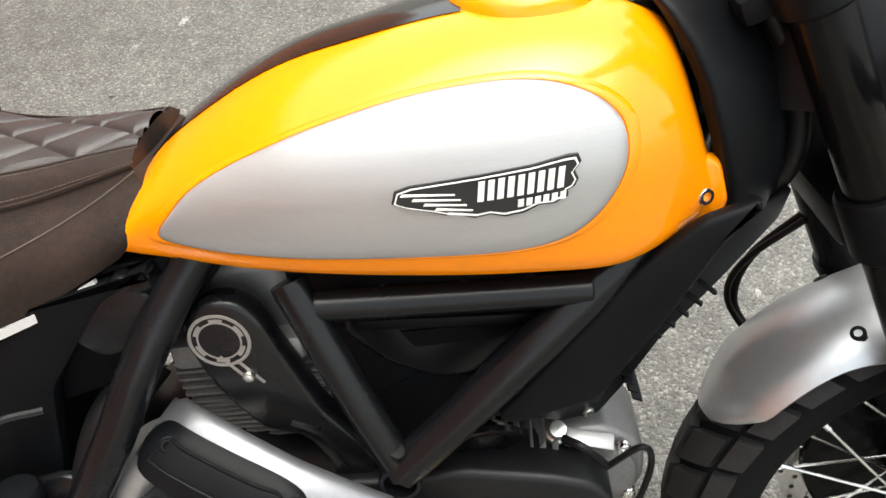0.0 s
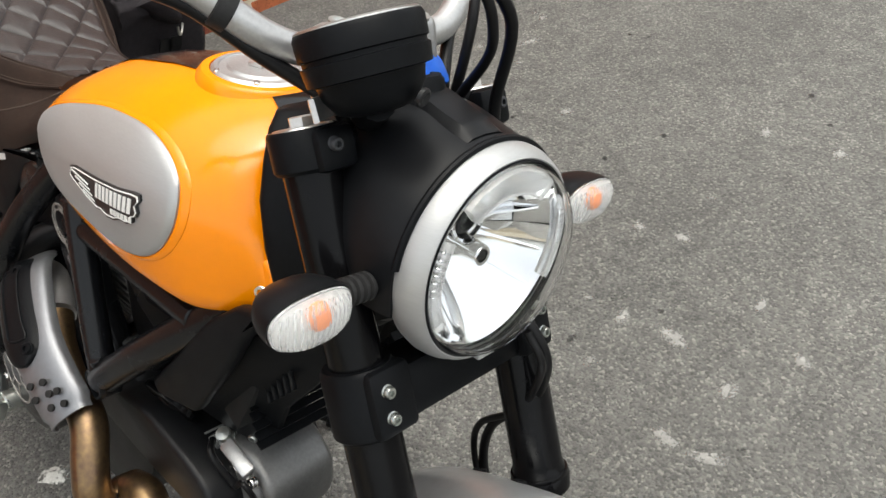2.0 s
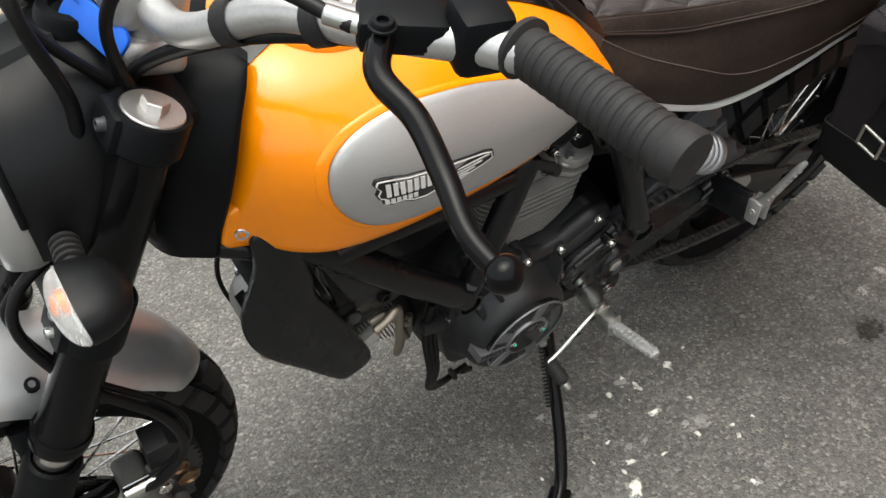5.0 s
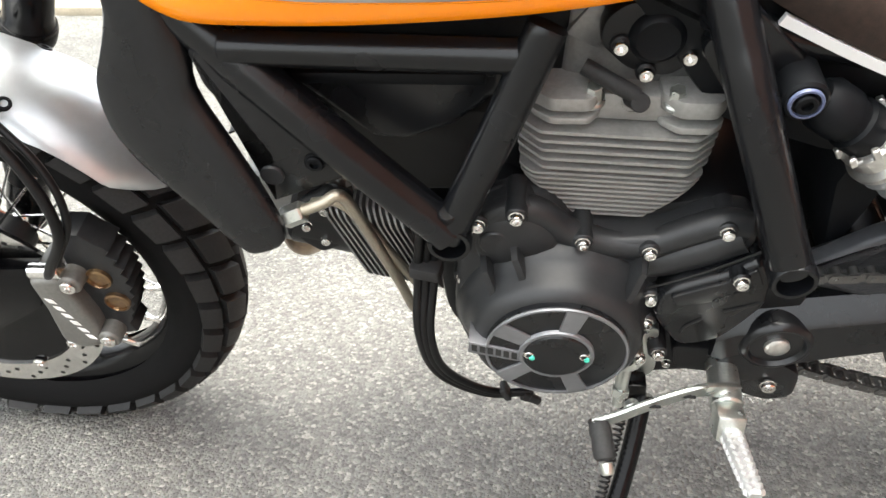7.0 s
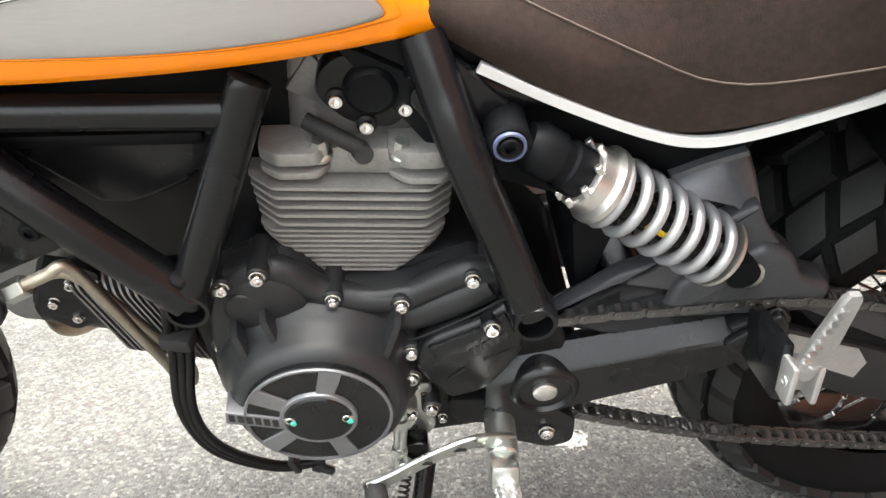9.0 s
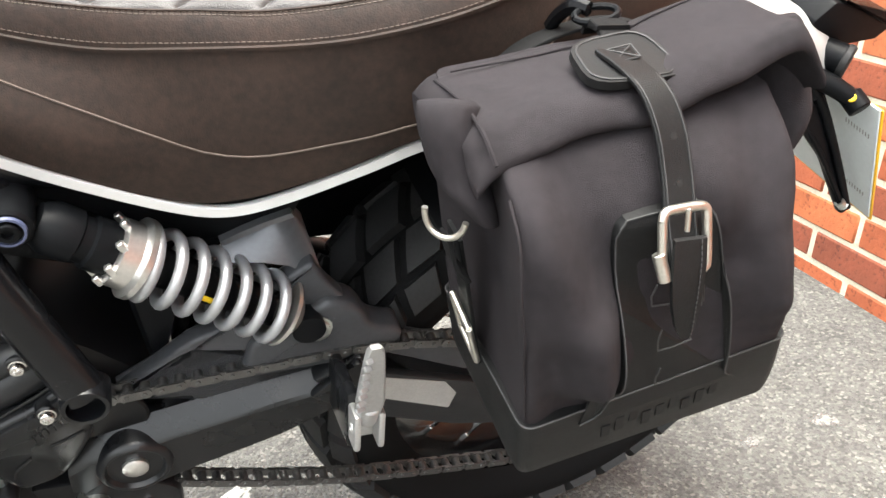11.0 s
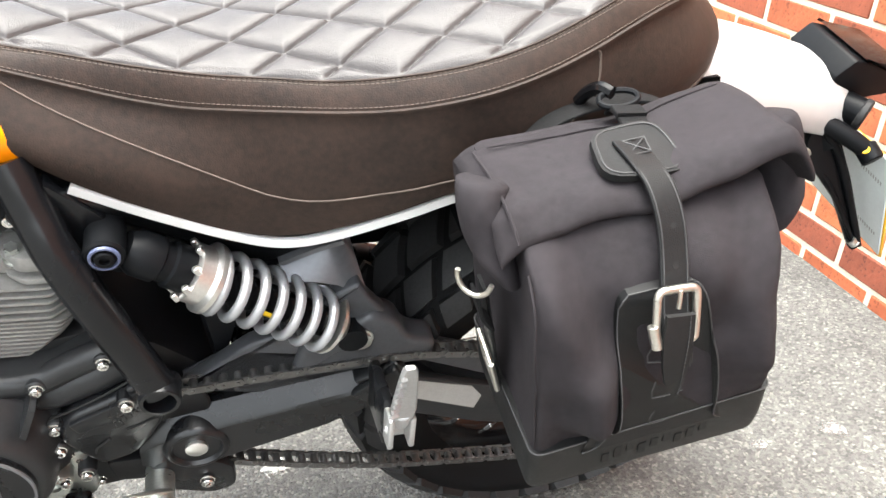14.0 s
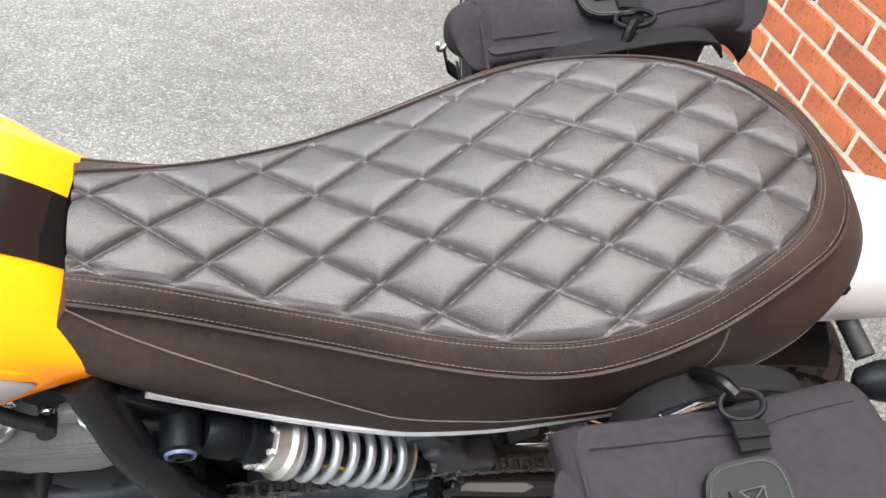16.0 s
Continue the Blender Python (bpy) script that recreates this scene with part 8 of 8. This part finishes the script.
        part("folded_end", ear, CANVAS, flap, "", 60)
    part("fold_seam", tube([B(0.100, y, v) for y, v in ((0.200, 0.250), (0.235, 0.2605), (0.268, 0.266), (0.294, 0.2635), (0.310, 0.254))], 0.0014, 6), CANVAS, flap)

    def face(x, z, lift=0.004):
        u, v = to_uv(x, z)
        y = curve_at(v, OUTER) + lift
        p = B(u, y, v)
        return p + Vector((0, sgn * (swell(u, v, y) + 0.0015), 0)) * (1 if v < 0.21 else 0.4)

    def skin(poly, name, mat, label="", lift=0.004):
        b = bmesh.new()
        n = len(poly)
        cx, cz = sum(p[0] for p in poly) / n, sum(p[1] for p in poly) / n
        fs = []
        top = [b.verts.new(face(x, z, lift)) for x, z in poly]
        low = [b.verts.new(face(x, z, lift - 0.007)) for x, z in poly]
        fs.append(b.faces.new(top))
        for i in range(n):
            fs.append(b.faces.new((low[i], low[(i + 1) % n], top[(i + 1) % n], top[i])))
        bmesh.ops.triangulate(b, faces=fs[:1])
        bmesh.ops.recalc_face_normals(b, faces=b.faces)
        ob = part(name, b, mat, bag, label)
        part("seam", tube([face(x, z, lift + 0.0006) for x, z in poly], 0.0008, 5, steps=1), SEAM, ob)
        return ob

    # leather tongue and base band
    edge_l = [(0.214, 0.632), (0.203, 0.640), (0.200, 0.656), (0.206, 0.690), (0.212, 0.740), (0.220, 0.785), (0.216, 0.797)]
    edge_r = [(0.170, 0.808), (0.161, 0.802), (0.146, 0.770), (0.131, 0.738), (0.113, 0.692), (0.104, 0.664), (0.094, 0.656)]
    tongue = [tuple(q)[::2] for q in spline([(x, 0, z) for x, z in edge_l], 4)] + [tuple(q)[::2] for q in spline([(x, 0, z) for x, z in edge_r], 4)]
    skin(tongue, "leather_tongue", HIDE, "black leather tongue")
    band = bmesh.new()
    rows = []
    for i in range(9):
        v = -0.0145 + 0.083 * i / 8
        y0, y1 = (curve_at(v, [(q[0], q[k] + thin * (k == 1)) for q in LEVELS]) for k in (1, 2))
        a, b = curve_at(v, AHEAD), -curve_at(v, BEHIND)
        out = rounded([(b - 0.003, y0 - 0.003), (a + 0.003, y0 - 0.003), (a + 0.003, y1 + 0.0035), (b - 0.003, y1 + 0.0035)], 0.011, 6)
        rows.append([B(u, y, v - (0.016 * max(0, 0.35 - y) / 0.15 if i > 5 and u > 0.08 else 0) + (0.008 if i == 8 and u < -0.05 else 0)) for u, y in out])
    rings(band, rows)
    bmesh.ops.recalc_face_normals(band, faces=band.faces)
    part("base_band", band, HIDE, bag, "black leather base band")
    part("band_seam", tube([q for q in rows[-1] + rows[-1][:1]], 0.0009, 5, steps=1), SEAM, bag)
    for k in range(9):
        u = 0.040 - 0.011 * k
        q = B(u, curve_at(0.038, OUTER) + 0.0036, 0.030 + 0.004 * (k % 3))
        part("embossed_bar", block(q, (0.0065, 0.0012, 0.012 + 0.003 * (k % 2)), (0, 12, 0), 0), HIDE, bag)

    # patch and strap
    n_up = Vector((0.05, sgn * 0.03, 0.99))
    corner = [Vector((x + back, sgn * (y - tuck), z)) for x, y, z in ((0.2135, 0.240, 0.8525), (0.1695, 0.237, 0.8600), (0.1660, 0.2850, 0.8575), (0.2215, 0.2845, 0.8535))]
    heart = sum(corner, Vector()) / 4
    corner = [heart + (q - heart) * 1.26 + Vector((0, 0, 0.0035)) for q in corner]
    pts = []
    for i in range(4):
        a, b, c = corner[i - 1], corner[i], corner[(i + 1) % 4]
        p, q = b.lerp(a, 0.32), b.lerp(c, 0.32)
        pts += [p * (1 - t) ** 2 + b * 2 * t * (1 - t) + q * t * t for t in (0, 0.25, 0.5, 0.75, 1)]
    pb = bmesh.new()
    rings(pb, [[p + n_up * h for p in pts] for h in (-0.004, 0.0015)])
    bmesh.ops.recalc_face_normals(pb, faces=pb.faces)
    patch = part("strap_patch", pb, HIDE, bag, "round-cornered leather patch")
    part("patch_seam", tube([p.lerp(sum(pts, Vector()) / len(pts), 0.10) + n_up * 0.0019 for p in pts + pts[:1]], 0.0007, 5, steps=1), SEAM, patch)
    mid = sum(pts, Vector()) / len(pts)
    s1 = (corner[1] - corner[0]).normalized() * 0.009
    s2 = (corner[3] - corner[0]).normalized() * 0.009
    box = [mid + s1 * i + s2 * j + n_up * 0.0036 for i, j in ((-1, -1), (1, -1), (1, 1), (-1, 1))]
    for p, q in ((0, 1), (1, 2), (2, 3), (3, 0), (0, 2), (1, 3)):
        part("box_stitch", tube([box[p], box[q]], 0.0006, 5), SEAM, patch)
    sp = [(0.1960, 0.2520, 0.8600), (0.1945, 0.2800, 0.8618), (0.191, 0.3010, 0.8575), (0.187, 0.3200, 0.8420), (0.185, 0.3380, 0.8195), (0.186, 0.3550, 0.7993), (0.187, 0.3690, 0.7850), (0.183, 0.3760, 0.7680), (0.176, 0.3760, 0.7500)]
    strap = part("strap", strip([(x + back, sgn * (y - tuck), z) for x, y, z in sp], 0.0225, 0.0030, (1, 0, 0)), HIDE, bag, "black leather strap with punched holes")
    tail_rows = []
    for x0, x1, y, z in ((0.1995, 0.1775, 0.3690, 0.800), (0.2000, 0.1770, 0.3760, 0.786), (0.1990, 0.1765, 0.3800, 0.774), (0.1955, 0.1755, 0.3830, 0.760), (0.1890, 0.1740, 0.3850, 0.744), (0.1810, 0.1735, 0.3850, 0.733)):
        tail_rows.append([Vector((x + back, sgn * (y + h - tuck), z)) for x, h in ((x0, -0.0015), (x1, -0.0015), (x1, 0.0015), (x0, 0.0015))])
    tipb = bmesh.new()
    rings(tipb, tail_rows)
    bmesh.ops.recalc_face_normals(tipb, faces=tipb.faces)
    tail_end = part("strap_tail", tipb, HIDE, strap)
    part("tail_stitching", stitches([r[3].lerp(r[2], 0.82) + Vector((0, sgn * 0.0006, 0)) for r in tail_rows], 0.0036, 0.0026, 0.00045), SEAM, tail_end)
    for dx in (-0.0092, 0.0092):
        part("strap_stitching", tube([(x + dx + back, sgn * (y + 0.0016 - tuck), z + 0.0008) for x, y, z in sp], 0.0006, 5), SEAM, strap)
    for x, y, z in ((0.186, 0.3225, 0.8400), (0.185, 0.3400, 0.8180)):
        part("strap_hole", lathe((x + back, sgn * (y - tuck), z), (0, sgn, 0.75), [(0, 0.0023), (0.0012, 0.0023), (0.0013, 0)], 12), SHADEBLACK, strap)
    corner = [Vector((x + back, sgn * (y - tuck), z)) for x, y, z in ((0.2050, 0.3575, 0.8125), (0.1750, 0.3575, 0.8145), (0.1720, 0.3740, 0.7790), (0.2020, 0.3740, 0.7765))]
    loop = []
    for n in range(4):
        a, b, c = corner[n - 1], corner[n], corner[(n + 1) % 4]
        p, q = b.lerp(a, 0.006 / (a - b).length), b.lerp(c, 0.006 / (c - b).length)
        loop += [p.lerp(b, 0.0), p * 0.25 + b * 0.5 + q * 0.25, q]
    bk = tube(loop + loop[:1], 0.0030, 10, steps=3, caps=False)
    part("buckle", bk, BUCKLE, bag, "satin nickel buckle with rounded corners")
    part("buckle_pin", rod((0.1895 + back, sgn * (0.3600 - tuck), 0.8150), (0.1890 + back, sgn * (0.3650 - tuck), 0.8020), 0.0016, n=8), BUCKLE, bag)
    part("buckle_roller", rod((0.2060 + back, sgn * (0.3680 - tuck), 0.7900), (0.2010 + back, sgn * (0.3760 - tuck), 0.7750), 0.0042, n=14), BUCKLE, bag)
    for x0, x1, z in ((0.190, 0.158, 0.738), (0.178, 0.152, 0.703), (0.168, 0.146, 0.667)):
        part("keeper", tube([face(x0, z + 0.018, 0.0055), face(x0 - 0.002, z, 0.0055), face(x1, z + 0.006, 0.0055)], 0.0007, 5, steps=2), SEAM, bag)

    # front end: ring, strap, small buckle
    ring = [Vector((0.308 + 0.010 * math.cos(a), sgn * (0.290 - tuck - 0.010 * math.cos(a)), 0.772 + 0.017 * math.sin(a))) for a in (math.pi + math.pi * k / 10 for k in range(11))]
    part("d_ring", tube(ring, 0.0022, 10, steps=3), BUCKLE, bag, "nickel ring")
    part("ring_loop", strip([B(0.126, 0.285, 0.19), B(0.124, 0.288, 0.170), B(0.116, 0.290, 0.155)], 0.020, 0.003, (0, 1, 0)), WEBBING, bag)
    part("front_strap", strip([B(0.116, 0.272, 0.18), B(0.112, 0.272, 0.12), B(0.108, 0.272, 0.05)], 0.024, 0.003, (0, 1, 0)), HIDE, bag)
    fp = [B(u, y, v) for u, y, v in ((0.1165, 0.256, 0.105), (0.1165, 0.290, 0.100), (0.1115, 0.290, 0.062), (0.1115, 0.256, 0.066))]
    bk = bmesh.new()
    for a, b in zip(fp, fp[1:] + fp[:1]):
        rod(a, b, 0.0026, n=12, bm=bk)
    part("side_buckle", bk, BUCKLE, bag)
    # webbing handle and clip on the seat side
    sink = 0.022 if sgn > 0 else 0.004
    part("carry_handle", strip([B(0.062, 0.186 + thin, 0.215 - sink), B(0.052, 0.178 + thin, 0.245 - sink), B(0.025, 0.170 + thin, 0.262 - sink), B(-0.015, 0.167 + thin, 0.268 - sink), B(-0.055, 0.169 + thin, 0.266 - sink), B(-0.085, 0.176 + thin, 0.250 - sink), B(-0.098, 0.186 + thin, 0.222 - sink)], 0.024, 0.003, (0, 1, 0.25)), WEBBING, bag)
    part("clip_strap", strip([B(-0.022, 0.226 + thin, 0.2645), B(-0.022, 0.212 + thin, 0.2655), B(-0.022, 0.200 + thin, 0.262), B(-0.022, 0.196 + thin, 0.256)], 0.024, 0.0035, (1, 0, 0)), WEBBING, bag)
    part("clip_strap", strip([B(-0.022, 0.218 + thin, 0.268), B(-0.022, 0.206 + thin, 0.2675)], 0.026, 0.0045, (1, 0, 0)), WEBBING, bag)
    part("clip_ring", tube([B(-0.022 + 0.016 * math.cos(a), 0.193 + thin + 0.011 * math.sin(a), 0.267) for a in (2 * math.pi * k / 12 for k in range(13))], 0.0026, 8, steps=2), PLASTIC, bag)
    part("snap_hook", tube([B(-0.020, 0.186 + thin, 0.268), B(-0.014, 0.176 + thin, 0.268), B(-0.008, 0.165 + thin, 0.258), B(-0.004, 0.158 + thin, 0.246)], 0.0055, 8), GLOSSBLACK, bag)
    return bag


pannier(1)
pannier(-1)

# key with blue tag, in the ignition
key = thing("key_fob", "blue plastic key tag hanging from the ignition key", "key ring", LEAN)
tag = plate(rounded([(-0.012, 0.0), (0.012, 0.0), (0.013, 0.052), (0.008, 0.058), (-0.008, 0.058), (-0.013, 0.052)], 0.005), -0.0025, 0.0025, 0.0012, axis="z")
bmesh.ops.transform(tag, verts=tag.verts, matrix=pose(1.184, 0.004, 0.992, -28, 50, 0))
part("tag", tag, BLUE, key, "blue tag")
part("key_ring", tube([(1.180 + 0.004 * math.sin(a), 0.002 + 0.014 * math.cos(a), 1.000 + 0.014 * math.sin(a)) for a in (2 * math.pi * k / 16 for k in range(17))], 0.0011, 8, steps=2), CHROME, key)
part("key_bow", block((1.176, 0.0, 1.000), (0.012, 0.020, 0.040), (0, -14, 0), 0.004), PLASTIC, key)

# ---------------------------------------------------------------- brick wall behind the rear wheel
WALL = Matrix.Translation((-0.8915, 0.0, 0.0)) @ Matrix.Rotation(radians(90.14), 4, "Z") @ Matrix.Rotation(radians(1.38), 4, "X") @ Matrix.Rotation(radians(2.555), 4, "Y")   # local x along the wall, -y faces the motorcycle
wall = new("wall_rear", finish(block((0, 0.138, 1.0), (16, 0.26, 3.4), bevel=0), "wall_rear", MORTAR))
wall.matrix_world = WALL
tagged(wall, "red brick wall with pale sandy mortar joints", "wall", kind="structure")
BP, BH = 0.2192, 0.0756


def plain_box(bm, center, size):
    """A box without bevels, quick to add to a large mesh."""
    v = [bm.verts.new([center[k] + (q[k] - 0.5) * size[k] for k in range(3)]) for q in ((0, 0, 0), (0, 0, 1), (0, 1, 0), (0, 1, 1), (1, 0, 0), (1, 0, 1), (1, 1, 0), (1, 1, 1))]
    for f in ((0, 1, 3, 2), (4, 6, 7, 5), (0, 4, 5, 1), (2, 3, 7, 6), (0, 2, 6, 4), (1, 5, 7, 3)):
        bm.faces.new([v[k] for k in f])


def brick_mesh(length):
    return finish(block((0, 0, 0), (length, 0.05, BH - 0.0105), bevel=0.004, segs=1), "brick", BRICK)


full = brick_mesh(BP - 0.0115)
near, rest = [], bmesh.new()
for r in range(-8, 33):
    for c in range(-36, 36):
        x = (c + 0.5 + (0.5 if r % 2 else 0.0)) * BP + 0.0095
        z = 0.0431 + BH * (r + 0.5)
        rng = random.Random(r * 911 + c)
        off = rng.uniform(-0.0018, 0.0018)
        if -1.3 < x < 2.3 and 0 <= r < 18:
            near.append((x, off, z, rng.uniform(-0.25, 0.25)))
        else:
            plain_box(rest, (x, 0.030 + off, z), (BP - 0.0115, 0.05, BH - 0.0105))
for x, off, z, tilt in near[:300]:
    b = new("brick", full)
    b.parent = wall
    b.matrix_local = pose(x, 0.030 + off, z, 0, tilt, 0)
for x, off, z, tilt in near[300:]:
    plain_box(rest, (x, 0.030 + off, z), (BP - 0.0115, 0.05, BH - 0.0105))
far = new("brick_field", finish(rest, "brick_field", BRICK))
far.parent = wall
tagged(far, kind="stuff")

# ---------------------------------------------------------------- concrete yard beyond the kerb
yard = sheet("concrete_yard", -60, 60, -60, -2.52, 0.012, CONCRETE, "buff ribbed concrete yard", "ground")
ribs = bmesh.new()
rr = random.Random(9)
for k in range(300):
    x = -4.0 + 0.034 * k + rr.uniform(-0.004, 0.004)
    plain_box(ribs, (x, -6.2, 0.0125 + rr.uniform(0, 0.002)), (0.016, 7.2, 0.008))
rb = new("concrete_ribs", finish(ribs, "concrete_ribs", CONCRETE))
tagged(rb, "fine tamped ribs of the concrete yard", "ground", kind="stuff")
for k in range(14):
    kb = new("kerb_stone", finish(block((-5.4 + 0.915 * k, -2.45, 0.010), (0.911, 0.13, 0.05), bevel=0.006), "kerb_stone", KERB))
    tagged(kb, "pale concrete kerb stone between asphalt and yard", "kerb", "kerb stones", "structure")


# ---------------------------------------------------------------- stains on the ground
def blot(name, x, y, r, mat, label, seed, long=1.0, turn=0.0, height=0.0022):
    rng = random.Random(seed)
    n = 26
    bm = bmesh.new()
    ph = [rng.uniform(0, 6.28) for _ in range(5)]
    row, mid = [], []
    for k in range(n):
        a = 2 * math.pi * k / n
        q = 1.5 * r * (0.72 + 0.14 * math.sin(2 * a + ph[0]) + 0.07 * math.sin(3 * a + ph[1]) + 0.05 * math.sin(7 * a + ph[2]) + rng.uniform(-0.04, 0.04))
        px, py = q * math.cos(a) * long, q * math.sin(a)
        ca, sa = math.cos(turn), math.sin(turn)
        row.append((x + px * ca - py * sa, y + px * sa + py * ca, ground_height(x, y) + 0.0004))
        mid.append((x + (px * ca - py * sa) * 0.8, y + (px * sa + py * ca) * 0.8, ground_height(x, y) + height))
    rings(bm, [row, mid], True, False)
    bm.faces.new([v for v in bm.verts][n:])
    bmesh.ops.recalc_face_normals(bm, faces=bm.faces)
    return tagged(new(name, finish(bm, name, mat)), label, "stain")


SPOTS = [
    ('d', -0.159, 0.62, 0.024, 1.5, 0.3),
    ('d', 0.361, 0.935, 0.016, 1.3, 0.3),
    ('d', 0.377, 0.983, 0.0144, 1.2, 0.3),
    ('d', 0.723, 0.903, 0.0112, 1, 0.3),
    ('d', 0.739, 1.053, 0.016, 1, 0.3),
    ('d', 0.743, 0.808, 0.012, 1.2, 0.3),
    ('o', 0.502, 0.646, 0.044, 1.8, 0.4),
    ('w', 0.986, 0.627, 0.0105, 3.4, 0.8),
    ('w', 0.619, 0.415, 0.0124, 1.96, 0.8),
    ('w', -0.023, -0.778, 0.0124, 1.96, 0.8),
    ('p', 0.373, 0.253, 0.0104, 1.5, 1.68),
    ('p', 0.467, 0.231, 0.016, 1.5, 0.98),
    ('p', 0.566, 0.259, 0.0128, 1.5, 0.58),
    ('p', 0.423, 0.38, 0.0176, 1.5, 2.33),
    ('p', 0.641, 0.205, 0.0112, 1.5, 2.87),
    ('p', 0.622, 0.408, 0.0144, 1.5, 1.33),
    ('p', 0.551, 0.527, 0.0112, 1.5, 2.78),
    ('p', -0.179, 0.341, 0.016, 1.5, 1.79),
    ('p', -0.333, 0.305, 0.008, 1.5, 2.14),
    ('p', 0.002, 0.302, 0.0096, 1.5, 0.74),
    ('w', 0.373, 0.253, 0.0074, 1.68, 0.5),
    ('o', 0.498, 0.649, 0.04, 1.4, 0.2),
    ('d', -0.005, 0.431, 0.028, 1.5, 0.1),
    ('p', 0.859, 1.19, 0.0144, 1.5, 2.13),
    ('p', 0.962, 1.218, 0.016, 1.6, 0.03),
    ('p', 1.105, 0.945, 0.02, 2.2, 2.91),
    ('p', 0.995, 0.927, 0.012, 2.5, 1.74),
    ('p', 1.308, 0.742, 0.010, 5.5, 0.61),
    ('p', 0.907, 1.701, 0.016, 1.5, 1.91),
    ('p', 1.33, 1.044, 0.012, 2.5, 2.76),
    ('p', 0.938, 1.382, 0.0096, 1, 0.68),
    ('d', 0.638, 1.363, 0.0096, 1.0, 0.0),
    ('d', 0.704, 1.538, 0.0096, 1.0, 0.0),
    ('w', 0.405, -0.077, 0.0174, 2.24, 0.9),
    ('p', 0.987, 0.617, 0.016, 3.0, 1.0),
    ('p', -0.582, 0.087, 0.024, 1.5, 0.5),
    ('p', -0.435, 0.073, 0.016, 1.5, 0.5),
]
rng = random.Random(5)   # faint specks scattered over the parking place
SPOTS += [("p", rng.uniform(-0.4, 2.0), rng.uniform(0.35, 2.2), rng.uniform(0.006, 0.016), rng.uniform(1, 2.6), rng.uniform(0, 3.1)) for _ in range(46)]
SPOTS += [("d", rng.uniform(-0.3, 1.8), rng.uniform(0.4, 2.0), rng.uniform(0.005, 0.011), rng.uniform(1, 1.6), rng.uniform(0, 3.1)) for _ in range(14)]
SPOTS += [("p", rng.uniform(0.15, 0.85), rng.uniform(0.22, 0.75), rng.uniform(0.003, 0.009), rng.uniform(1, 2.2), rng.uniform(0, 3.1)) for _ in range(44)]
SPOTS += [("w", rng.uniform(0.30, 0.80), rng.uniform(0.22, 0.62), rng.uniform(0.0025, 0.0070), rng.uniform(1, 2.4), rng.uniform(0, 3.1)) for _ in range(26)]
for k, (kind, x, y, r, long, turn) in enumerate(SPOTS):
    if kind == "w":
        blot("white_splash", x, y, r, LIMESPOT, "dried white bird dropping on the asphalt", k, long, turn, 0.003)
    elif kind == "d":
        blot("oil_spot", x, y, r, OILSPOT, "dark oil spot on the asphalt", k, long, turn)
    elif kind == "o":
        blot("oil_patch", x, y, r * 0.55, OILSPOT, "dark oily ring on the asphalt", k, long, turn, 0.0018)
        blot("pale_scuff", x, y, r * 0.35, GUM, "pale worn scuff on the asphalt", k + 50, long, turn)
    else:
        blot("pale_scuff", x, y, r, GUM, "pale worn scuff on the asphalt", k, long, turn)
